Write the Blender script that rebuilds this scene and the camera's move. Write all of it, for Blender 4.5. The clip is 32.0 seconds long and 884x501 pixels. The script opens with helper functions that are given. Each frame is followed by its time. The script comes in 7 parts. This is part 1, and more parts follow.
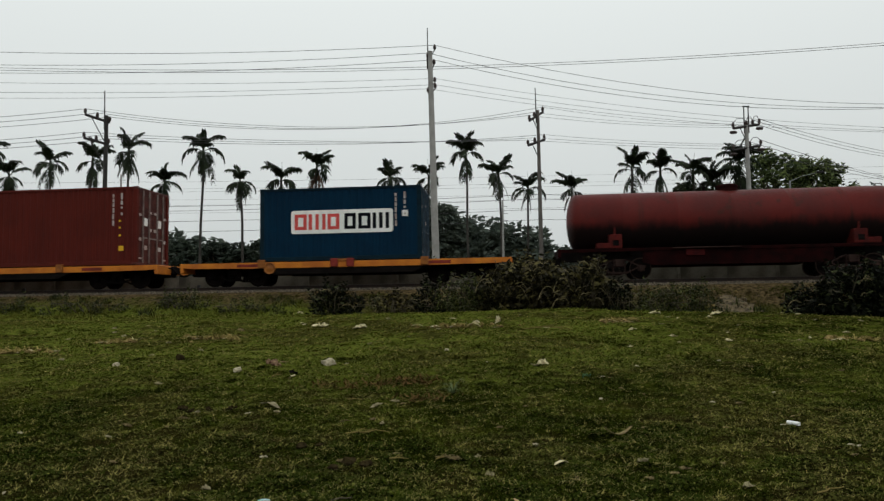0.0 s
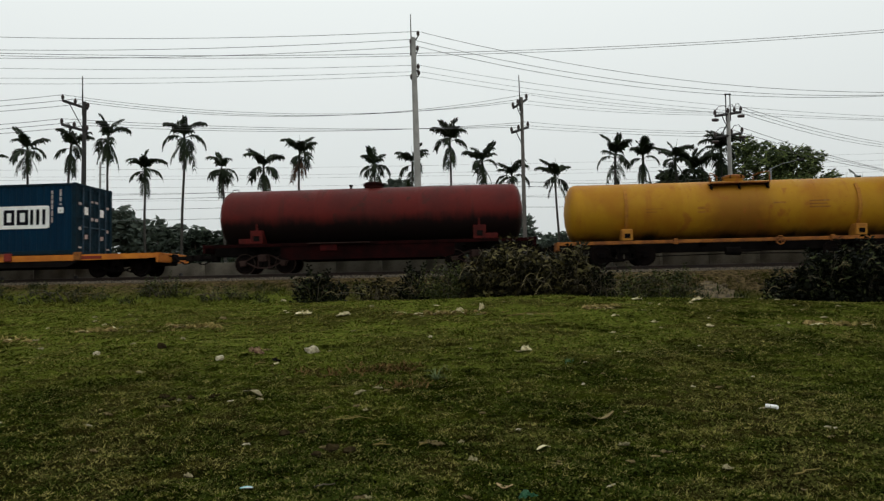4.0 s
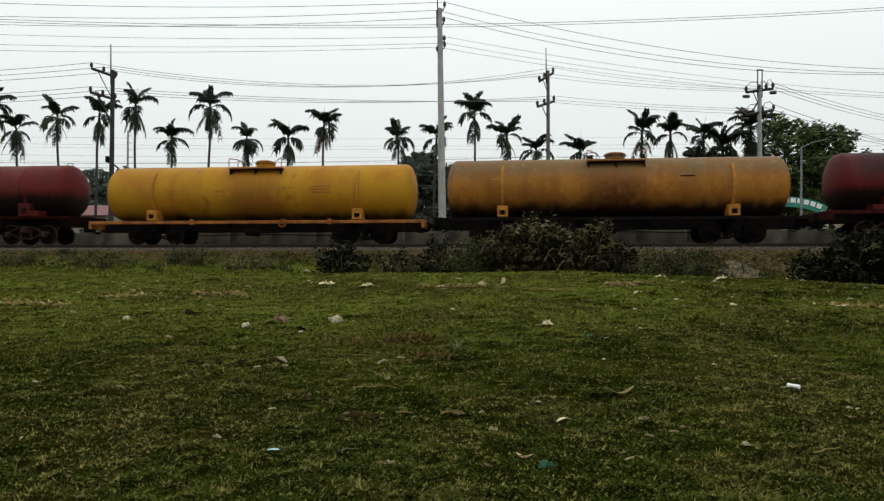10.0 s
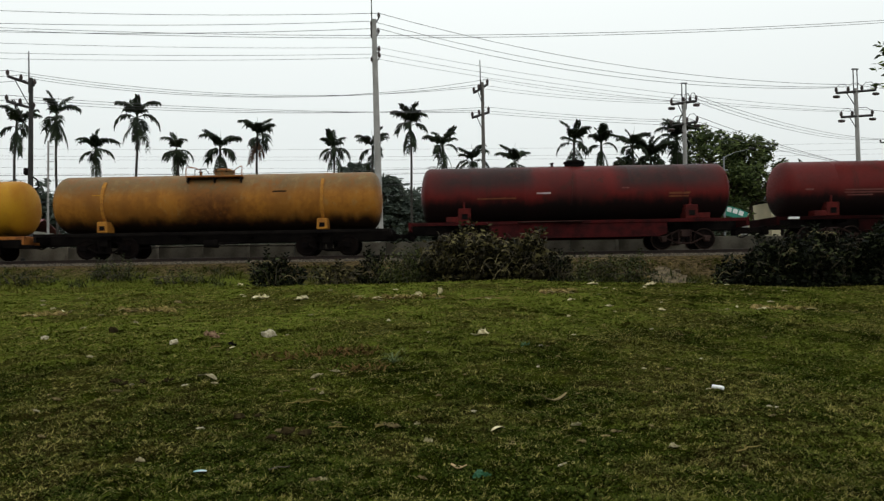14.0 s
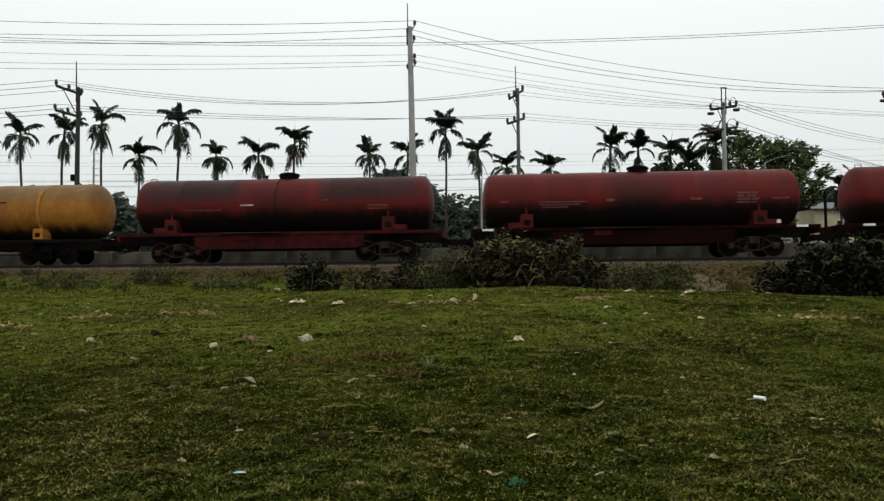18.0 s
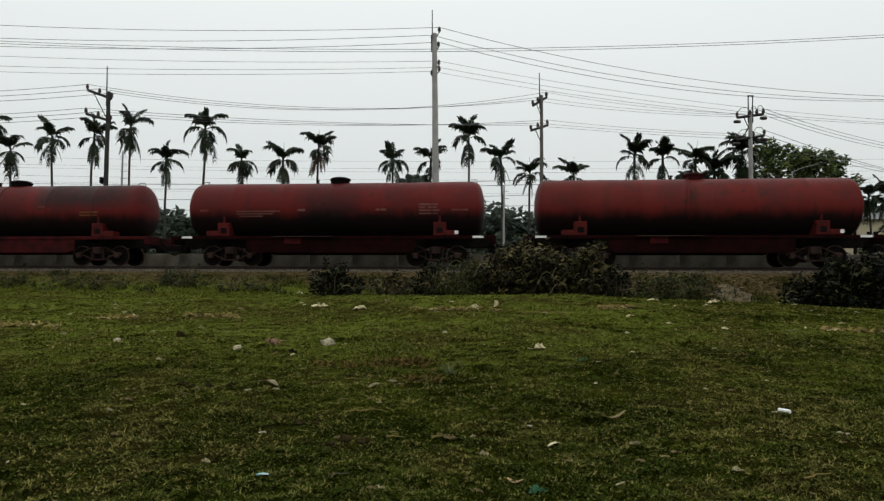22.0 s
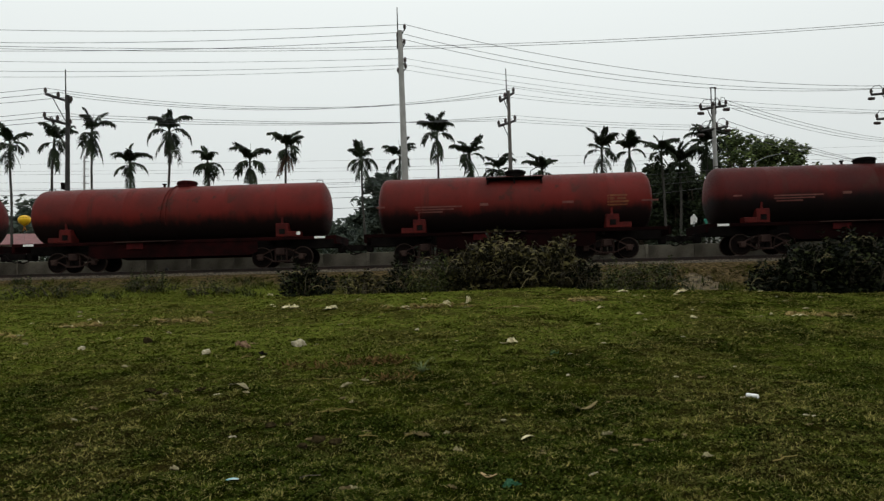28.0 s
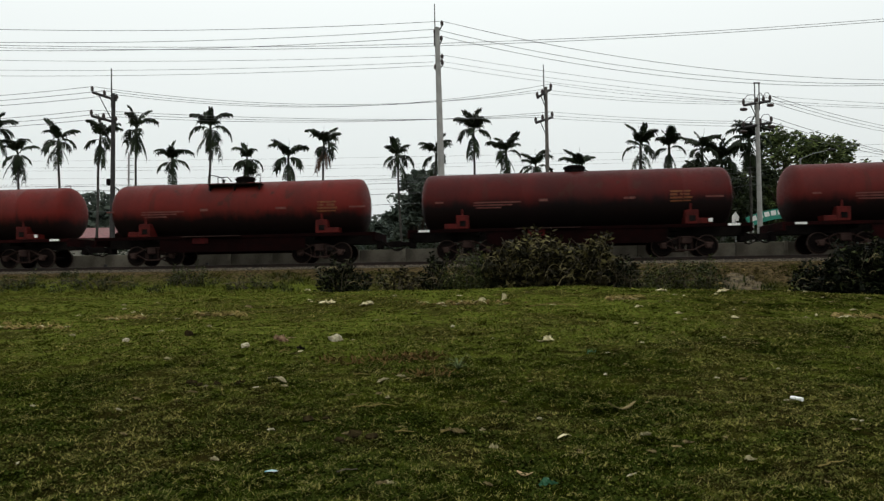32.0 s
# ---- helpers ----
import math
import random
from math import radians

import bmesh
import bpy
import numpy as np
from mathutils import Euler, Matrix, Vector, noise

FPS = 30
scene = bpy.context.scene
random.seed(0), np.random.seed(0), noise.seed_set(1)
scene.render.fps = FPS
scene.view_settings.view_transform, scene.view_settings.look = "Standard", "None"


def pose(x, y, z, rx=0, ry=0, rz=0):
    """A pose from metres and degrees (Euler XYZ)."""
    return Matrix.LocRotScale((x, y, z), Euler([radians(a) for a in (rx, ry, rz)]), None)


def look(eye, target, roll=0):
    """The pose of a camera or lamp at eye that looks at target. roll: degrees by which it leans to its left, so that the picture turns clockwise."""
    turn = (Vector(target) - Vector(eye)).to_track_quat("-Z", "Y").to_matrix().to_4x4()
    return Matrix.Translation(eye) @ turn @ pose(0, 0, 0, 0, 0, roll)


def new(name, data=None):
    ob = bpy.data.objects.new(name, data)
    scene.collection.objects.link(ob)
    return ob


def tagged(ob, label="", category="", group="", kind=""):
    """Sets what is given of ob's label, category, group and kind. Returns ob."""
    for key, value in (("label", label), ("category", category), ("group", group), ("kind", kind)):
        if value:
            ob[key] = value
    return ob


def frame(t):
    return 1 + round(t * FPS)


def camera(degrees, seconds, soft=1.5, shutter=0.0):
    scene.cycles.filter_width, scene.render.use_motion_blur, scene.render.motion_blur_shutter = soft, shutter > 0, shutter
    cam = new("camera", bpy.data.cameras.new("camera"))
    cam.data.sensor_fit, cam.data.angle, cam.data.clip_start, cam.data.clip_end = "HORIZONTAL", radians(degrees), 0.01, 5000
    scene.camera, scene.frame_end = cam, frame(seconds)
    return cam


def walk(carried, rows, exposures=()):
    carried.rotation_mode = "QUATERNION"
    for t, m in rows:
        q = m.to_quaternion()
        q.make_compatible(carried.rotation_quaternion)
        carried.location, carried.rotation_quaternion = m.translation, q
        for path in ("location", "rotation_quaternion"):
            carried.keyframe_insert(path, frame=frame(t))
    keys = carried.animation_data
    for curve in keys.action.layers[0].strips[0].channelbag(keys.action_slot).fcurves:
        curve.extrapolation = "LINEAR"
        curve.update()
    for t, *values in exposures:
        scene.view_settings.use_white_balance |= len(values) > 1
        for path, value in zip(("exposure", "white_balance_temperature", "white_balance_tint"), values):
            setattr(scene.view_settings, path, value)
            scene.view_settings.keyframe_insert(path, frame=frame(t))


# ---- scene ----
# Camera: hand-held, standing in a field beside a railway
cam = camera(66.0, 32.0, soft=1.3, shutter=0.5)
EYE = 1.6
PATH = [
    (0.0, -0.007, 0.054, 0.019, 0.39, 4.12, 0.93),
    (0.5, -0.009, 0.054, 0.014, 0.68, 3.80, 0.95),
    (1.0, 0.008, 0.056, 0.010, 0.67, 3.81, 1.10),
    (1.5, 0.005, 0.059, 0.008, 0.15, 3.46, 1.08),
    (2.0, 0.011, 0.066, 0.011, -0.41, 3.25, 1.29),
    (2.5, 0.005, 0.066, 0.015, -0.57, 3.05, 1.16),
    (3.0, 0.008, 0.063, 0.017, -0.28, 3.14, 1.12),
    (3.5, 0.005, 0.066, 0.013, -1.02, 3.17, 1.23),
    (5.5, 0.004, 0.065, 0.002, -0.47, 2.50, 0.76),
    (6.0, -0.017, 0.050, 0.005, -1.10, 2.66, 1.06),
    (6.5, -0.005, 0.069, -0.002, -2.05, 2.10, 0.82),
    (7.0, 0.006, 0.057, 0.000, -1.59, 2.02, 0.57),
    (7.5, -0.011, 0.038, -0.005, -1.16, 2.00, 0.50),
    (8.0, -0.016, 0.014, 0.009, 0.85, 2.34, 0.79),
    (8.5, -0.018, 0.006, 0.008, 1.12, 2.12, 0.31),
    (9.0, -0.023, 0.008, -0.001, 0.99, 1.62, 0.25),
    (9.5, -0.013, 0.018, -0.003, 1.05, 1.18, -0.16),
    (10.0, -0.021, 0.018, -0.005, 0.86, 0.88, -0.04),
    (10.5, -0.024, 0.015, 0.007, 1.20, 1.48, -0.25),
    (11.0, -0.018, 0.010, 0.004, -0.26, 2.11, -0.78),
    (11.5, -0.002, 0.026, 0.008, -2.21, 2.34, -0.20),
    (12.0, 0.005, 0.030, -0.002, -2.96, 2.32, -0.39),
    (12.5, 0.029, 0.039, -0.006, -4.31, 1.80, 0.02),
    (13.0, 0.028, 0.038, -0.003, -5.28, 1.69, 0.35),
    (13.5, 0.034, 0.040, -0.003, -4.70, 1.45, 0.49),
    (14.0, 0.033, 0.039, -0.001, -4.28, 1.71, 0.95),
    (14.5, 0.038, 0.030, -0.001, -3.41, 2.01, 1.15),
    (15.0, 0.033, 0.039, 0.002, -2.47, 1.66, 1.41),
    (15.5, 0.035, 0.045, 0.010, -1.50, 1.80, 1.19),
    (17.5, 0.010, 0.037, 0.004, -1.05, 2.15, 0.34),
    (18.0, 0.013, 0.023, 0.000, -1.42, 2.26, 0.56),
    (18.5, 0.010, 0.005, -0.003, -1.77, 2.44, -0.00),
    (19.0, 0.009, 0.016, 0.001, -1.79, 2.39, 0.27),
    (19.5, 0.012, -0.010, 0.008, -1.23, 3.11, 0.34),
    (20.0, 0.009, -0.004, 0.011, -0.86, 3.37, 0.42),
    (20.5, 0.026, -0.009, 0.003, -0.46, 3.14, 0.59),
    (21.0, 0.012, -0.003, 0.007, -0.14, 2.75, 0.32),
    (21.5, 0.012, -0.001, 0.005, -0.06, 2.70, -0.01),
    (22.0, -0.001, -0.010, 0.007, 0.35, 2.75, -0.27),
    (22.5, 0.008, -0.007, 0.000, 0.63, 2.63, -0.63),
    (23.0, -0.000, -0.000, -0.000, 0.50, 2.43, -0.59),
    (23.5, 0.000, 0.002, 0.002, 0.02, 2.74, -0.73),
    (24.0, 0.019, 0.009, 0.002, -1.49, 2.54, -0.32),
    (24.5, 0.032, -0.001, 0.011, -2.21, 2.91, -0.19),
    (25.0, 0.042, -0.012, 0.004, -3.08, 3.76, -0.28),
    (25.5, 0.080, -0.002, -0.000, -4.49, 2.46, -0.31),
    (27.5, 0.035, 0.023, -0.005, -3.00, 2.90, 1.57),
    (28.0, 0.032, 0.027, -0.005, -1.93, 2.52, 1.42),
    (28.5, 0.029, 0.037, 0.001, -1.07, 2.55, 1.15),
    (29.0, 0.026, 0.019, -0.002, -0.06, 3.28, 0.91),
    (29.5, 0.020, 0.023, -0.003, 0.45, 3.32, 0.64),
    (30.0, 0.020, 0.035, -0.005, 0.43, 2.66, 0.71),
    (30.5, 0.015, 0.045, -0.010, 0.99, 2.40, 0.79),
    (31.0, 0.004, 0.052, -0.006, 0.56, 2.23, 1.02),
    (31.5, 0.008, 0.037, -0.009, 1.24, 2.72, 1.00),
    (32.0, 0.016, 0.036, -0.007, 1.02, 2.32, 0.86),
]
EXPOSURES = [(0.0, -0.34), (1.0, -0.33), (3.5, -0.24), (6.0, -0.11), (8.0, -0.03), (15.0, -0.02), (18.0, -0.04), (20.0, -0.20), (22.0, -0.21), (23.0, -0.15), (25.0, -0.20), (28.0, -0.18), (30.0, -0.23), (31.0, -0.10), (32.0, -0.06)]
walk(cam, [(t, pose(x, y, EYE + z, 90 + pitch, roll, yaw)) for t, x, y, z, yaw, pitch, roll in PATH], EXPOSURES)

# ---- light: bright overcast sky, sun behind cloud ----
world = bpy.data.worlds.new("overcast_sky")
scene.world = world
world.use_nodes = True
wt = world.node_tree
wt.nodes.clear()
w_out = wt.nodes.new("ShaderNodeOutputWorld")
w_bg = wt.nodes.new("ShaderNodeBackground")
w_sky = wt.nodes.new("ShaderNodeTexSky")
w_sky.sky_type = "NISHITA"
w_sky.sun_disc = False
w_sky.sun_elevation, w_sky.sun_rotation = radians(48), radians(150)
w_sky.dust_density = 4.0
w_hsv = wt.nodes.new("ShaderNodeHueSaturation")
w_hsv.inputs["Saturation"].default_value = 0.12
w_mix = wt.nodes.new("ShaderNodeMix")
w_mix.data_type = "RGBA"
w_mix.inputs["Factor"].default_value = 0.93
CLOUD, ZENITH = 7.65, 2.10
# an overcast sky: darkest at the horizon, brighter towards the zenith
w_dir = wt.nodes.new("ShaderNodeTexCoord")
w_up = wt.nodes.new("ShaderNodeSeparateXYZ")
w_rise = wt.nodes.new("ShaderNodeMapRange")
for key, value in (("From Min", 0.0), ("From Max", 1.0), ("To Min", CLOUD), ("To Max", CLOUD * ZENITH)):
    w_rise.inputs[key].default_value = value
w_tint = wt.nodes.new("ShaderNodeVectorMath")
w_tint.operation = "SCALE"
w_tint.inputs[0].default_value = (0.945, 1.0, 0.988)
wt.links.new(w_dir.outputs["Generated"], w_up.inputs[0])
wt.links.new(w_up.outputs["Z"], w_rise.inputs["Value"])
wt.links.new(w_rise.outputs["Result"], w_tint.inputs["Scale"])
wt.links.new(w_tint.outputs["Vector"], w_mix.inputs["B"])
w_bg.inputs["Strength"].default_value = 0.1
wt.links.new(w_sky.outputs["Color"], w_hsv.inputs["Color"])
wt.links.new(w_hsv.outputs["Color"], w_mix.inputs["A"])
wt.links.new(w_mix.outputs["Result"], w_bg.inputs["Color"])
wt.links.new(w_bg.outputs["Background"], w_out.inputs["Surface"])
sun = new("sun", bpy.data.lights.new("sun", "SUN"))
sun.data.energy, sun.data.angle, sun.data.color = 0.3, radians(25), (1.0, 0.97, 0.92)
sun.matrix_world = look((12, -20, 26), (0, 0, 0))


# ---- geometry helpers ----
class Geo:
    """Collects vertices and faces of one part."""

    def __init__(self):
        self.v, self.f = [], []

    def box(self, x0, x1, y0, y1, z0, z1):
        n = len(self.v)
        self.v += [(x, y, z) for z in (z0, z1) for y in (y0, y1) for x in (x0, x1)]
        self.f += [tuple(n + i for i in q) for q in ((0, 2, 3, 1), (4, 5, 7, 6), (0, 1, 5, 4), (2, 6, 7, 3), (0, 4, 6, 2), (1, 3, 7, 5))]
        return self

    def slab(self, x0, x1, y0, y1, z0, z1, c=0.01):
        """A box whose edges are cut off by c."""
        n = len(self.v)
        c = min(c, (x1 - x0) * 0.4, (y1 - y0) * 0.4, (z1 - z0) * 0.4)
        for z, k in ((z0, c), (z0 + c, 0), (z1 - c, 0), (z1, c)):
            self.v += [(x0 + k + c, y0 + k, z), (x1 - k - c, y0 + k, z), (x1 - k, y0 + k + c, z), (x1 - k, y1 - k - c, z),
                       (x1 - k - c, y1 - k, z), (x0 + k + c, y1 - k, z), (x0 + k, y1 - k - c, z), (x0 + k, y0 + k + c, z)]
        for r in range(3):
            for i in range(8):
                a, b = n + r * 8 + i, n + r * 8 + (i + 1) % 8
                self.f.append((a, b, b + 8, a + 8))
        self.f += [tuple(n + i for i in reversed(range(8))), tuple(n + 24 + i for i in range(8))]
        return self

    def rod(self, p, q, r, n=8, r2=None, caps=True):
        p, q = Vector(p), Vector(q)
        r2 = r if r2 is None else r2
        d = (q - p).normalized()
        a = d.cross(Vector((0, 0, 1)) if abs(d.z) < 0.9 else Vector((1, 0, 0))).normalized()
        b = d.cross(a)
        k = len(self.v)
        for c, rad in ((p, r), (q, r2)):
            self.v += [tuple(c + rad * (math.cos(2 * math.pi * i / n) * a + math.sin(2 * math.pi * i / n) * b)) for i in range(n)]
        self.f += [(k + i, k + (i + 1) % n, k + n + (i + 1) % n, k + n + i) for i in range(n)]
        if caps:
            self.f += [tuple(k + i for i in reversed(range(n))), tuple(k + n + i for i in range(n))]
        return self

    def pipe(self, pts, r, n=6, r2=None):
        """A bent tube through pts, tapering from r to r2."""
        r2 = r if r2 is None else r2
        k, m = len(self.v), len(pts)
        pts = [Vector(p) for p in pts]
        side = None
        for j, p in enumerate(pts):
            d = (pts[min(j + 1, m - 1)] - pts[max(j - 1, 0)]).normalized()
            if side is None:
                side = d.cross(Vector((0, 0, 1)) if abs(d.z) < 0.9 else Vector((1, 0, 0)))
            side = (side - d * side.dot(d)).normalized()
            b = d.cross(side)
            rad = r + (r2 - r) * j / (m - 1)
            self.v += [tuple(p + rad * (math.cos(2 * math.pi * i / n) * side + math.sin(2 * math.pi * i / n) * b)) for i in range(n)]
        for j in range(m - 1):
            self.f += [(k + j * n + i, k + j * n + (i + 1) % n, k + (j + 1) * n + (i + 1) % n, k + (j + 1) * n + i) for i in range(n)]
        self.f += [tuple(k + i for i in reversed(range(n))), tuple(k + (m - 1) * n + i for i in range(n))]
        return self

    def lathe(self, prof, axis="z", at=(0, 0, 0), n=24):
        """prof: rows of (along, radius); closed where the radius is 0."""
        k, rows = len(self.v), []
        for a, r in prof:
            ring = []
            for i in range(1 if r < 1e-6 else n):
                w = 2 * math.pi * i / n
                u, v = r * math.cos(w), r * math.sin(w)
                c = {"z": (u, v, a), "x": (a, u, v), "y": (v, a, u)}[axis]
                ring.append(len(self.v))
                self.v.append((c[0] + at[0], c[1] + at[1], c[2] + at[2]))
            rows.append(ring)
        for r0, r1 in zip(rows, rows[1:]):
            for i in range(n):
                a, b, c, d = r0[i % len(r0)], r0[(i + 1) % len(r0)], r1[(i + 1) % len(r1)], r1[i % len(r1)]
                q = [a]
                for w in (b, c, d):
                    if w not in q:
                        q.append(w)
                if len(q) > 2:
                    self.f.append(tuple(q))
        return self

    def plate(self, pts, y0, y1):
        """An outline in x, z made solid from y0 to y1."""
        k, n = len(self.v), len(pts)
        self.v += [(x, y0, z) for x, z in pts] + [(x, y1, z) for x, z in pts]
        self.f += [tuple(k + i for i in range(n)), tuple(k + n + i for i in reversed(range(n)))]
        self.f += [(k + (i + 1) % n, k + i, k + n + i, k + n + (i + 1) % n) for i in range(n)]
        return self


def mesh_of(geo, material, smooth=False):
    me = bpy.data.meshes.new("part")
    me.from_pydata(geo.v, [], geo.f)
    bm = bmesh.new()
    bm.from_mesh(me)
    bmesh.ops.recalc_face_normals(bm, faces=bm.faces)
    bm.to_mesh(me)
    bm.free()
    me.materials.append(material)
    if smooth:
        me.polygons.foreach_set("use_smooth", [True] * len(me.polygons))
        me.set_sharp_from_angle(angle=radians(38))
    return me


def part(name, geo, material, parent=None, label="", smooth=False):
    """One mesh object from geo (a Geo or a finished mesh), under parent."""
    me = geo if isinstance(geo, bpy.types.Mesh) else mesh_of(geo, material, smooth)
    ob = new(name, me)
    ob.parent = parent
    return tagged(ob, label)


def quads(name, v, f, material, parent=None, kind=""):
    """A large mesh straight from arrays: v (n, 3), f (m, 3 or 4)."""
    me = bpy.data.meshes.new(name)
    v, f = np.asarray(v, np.float32), np.asarray(f, np.int32)
    k = f.shape[1]
    me.vertices.add(len(v))
    me.vertices.foreach_set("co", v.ravel())
    me.loops.add(f.size)
    me.loops.foreach_set("vertex_index", f.ravel())
    me.polygons.add(len(f))
    me.polygons.foreach_set("loop_start", np.arange(0, f.size, k, dtype=np.int32))
    me.update(calc_edges=True)
    me.materials.append(material)
    ob = new(name, me)
    ob.parent = parent
    return tagged(ob, kind=kind)


def thing(name, m, label, category, group="", kind=""):
    ob = new(name)
    ob.empty_display_size = 0.3
    ob.matrix_basis = m
    return tagged(ob, label, category, group, kind)


# ---- materials ----
class Mat:
    def __init__(self, name, rough=0.7, metal=0.0, gloss=0.2):
        self.m = bpy.data.materials.new(name)
        self.m.use_nodes = True
        self.t = self.m.node_tree
        self.b = self.t.nodes["Principled BSDF"]
        self.b.inputs["Roughness"].default_value = rough
        self.b.inputs["Metallic"].default_value = metal
        self.b.inputs["Specular IOR Level"].default_value = gloss
        self.co = self.t.nodes.new("ShaderNodeTexCoord").outputs["Object"]

    def put(self, name, value):
        s = self.b.inputs[name]
        if isinstance(value, bpy.types.NodeSocket):
            self.t.links.new(value, s)
        else:
            s.default_value = value

    def set(self, node, name, value):
        if isinstance(value, bpy.types.NodeSocket):
            self.t.links.new(value, node.inputs[name])
        else:
            node.inputs[name].default_value = value

    def noise(self, scale, detail=4.0, stretch=(1, 1, 1), rough=0.55, distort=0.0):
        mp = self.t.nodes.new("ShaderNodeMapping")
        mp.inputs["Scale"].default_value = stretch
        self.t.links.new(self.co, mp.inputs["Vector"])
        nd = self.t.nodes.new("ShaderNodeTexNoise")
        self.t.links.new(mp.outputs["Vector"], nd.inputs["Vector"])
        for k, v in (("Scale", scale), ("Detail", detail), ("Roughness", rough), ("Distortion", distort)):
            nd.inputs[k].default_value = v
        return nd.outputs["Fac"]

    def ramp(self, fac, a, b, lo=0.0, hi=1.0):
        """fac from a..b mapped to lo..hi, clamped, smooth."""
        nd = self.t.nodes.new("ShaderNodeMapRange")
        nd.interpolation_type = "SMOOTHSTEP"
        self.t.links.new(fac, nd.inputs["Value"])
        for k, v in (("From Min", a), ("From Max", b), ("To Min", lo), ("To Max", hi)):
            nd.inputs[k].default_value = v
        return nd.outputs["Result"]

    def math(self, op, a, b=0.0):
        nd = self.t.nodes.new("ShaderNodeMath")
        nd.operation = op
        self.set(nd, 0, a)
        self.set(nd, 1, b)
        return nd.outputs[0]

    def mix(self, fac, a, b, mode="MIX"):
        nd = self.t.nodes.new("ShaderNodeMix")
        nd.data_type, nd.blend_type = "RGBA", mode
        self.set(nd, 0, fac)
        self.set(nd, 6, (*a, 1) if isinstance(a, tuple) else a)
        self.set(nd, 7, (*b, 1) if isinstance(b, tuple) else b)
        return nd.outputs[2]

    def axis(self, k):
        nd = self.t.nodes.new("ShaderNodeSeparateXYZ")
        self.t.links.new(self.co, nd.inputs[0])
        return nd.outputs[k]

    def random(self):
        return self.t.nodes.new("ShaderNodeObjectInfo").outputs["Random"]

    def island(self):
        return self.t.nodes.new("ShaderNodeNewGeometry").outputs["Random Per Island"]

    def bump(self, height, strength=0.3, distance=0.01):
        nd = self.t.nodes.new("ShaderNodeBump")
        nd.inputs["Strength"].default_value, nd.inputs["Distance"].default_value = strength, distance
        self.t.links.new(height, nd.inputs["Height"])
        self.t.links.new(nd.outputs["Normal"], self.b.inputs["Normal"])


def plain(name, a, b, rough=0.7, metal=0.0, scale=3.0, fine=40.0, bump=0.3, depth=0.004, spread=0.0, gloss=0.2):
    """A worn surface: colours a and b mixed by coarse and fine noise."""
    m = Mat(name, rough, metal, gloss)
    n1, n2 = m.noise(scale, 5), m.noise(fine, 3)
    f = m.math("ADD", m.math("MULTIPLY", n1, 0.65), m.math("MULTIPLY", n2, 0.35))
    col = m.mix(m.ramp(f, 0.36, 0.64), a, b)
    if spread:
        col = m.mix(1.0, col, m.mix(m.random(), (1 - spread,) * 3, (1 + spread,) * 3), "MULTIPLY")
    m.put("Base Color", col)
    m.put("Roughness", m.ramp(n2, 0.3, 0.7, max(rough - 0.1, 0.05), min(rough + 0.1, 1)))
    m.bump(n2, bump, depth)
    return m.m


def leafy(name, a, b, c, rough=0.5, glow=0.25, gloss=0.12, glint_from=0.0):
    """Leaves: colour differs from leaf to leaf, light passes through a little; the last argument keeps pale leaves few,
    as painted glints.
    """
    m = Mat(name, rough, 0, gloss)
    col = m.mix(m.ramp(m.island(), glint_from, 1.0), a, b)
    col = m.mix(m.ramp(m.noise(0.9, 3), 0.42, 0.66), col, c)
    m.put("Base Color", col)
    m.put("Transmission Weight", 0.0)
    m.put("Subsurface Weight", 0.0)
    tr = m.t.nodes.new("ShaderNodeBsdfTranslucent")
    m.t.links.new(col, tr.inputs["Color"])
    mx = m.t.nodes.new("ShaderNodeMixShader")
    mx.inputs[0].default_value = glow
    m.t.links.new(m.b.outputs[0], mx.inputs[1])
    m.t.links.new(tr.outputs[0], mx.inputs[2])
    m.t.links.new(mx.outputs[0], m.t.nodes["Material Output"].inputs["Surface"])
    return m.m


GRIME_SHADE = 0.95


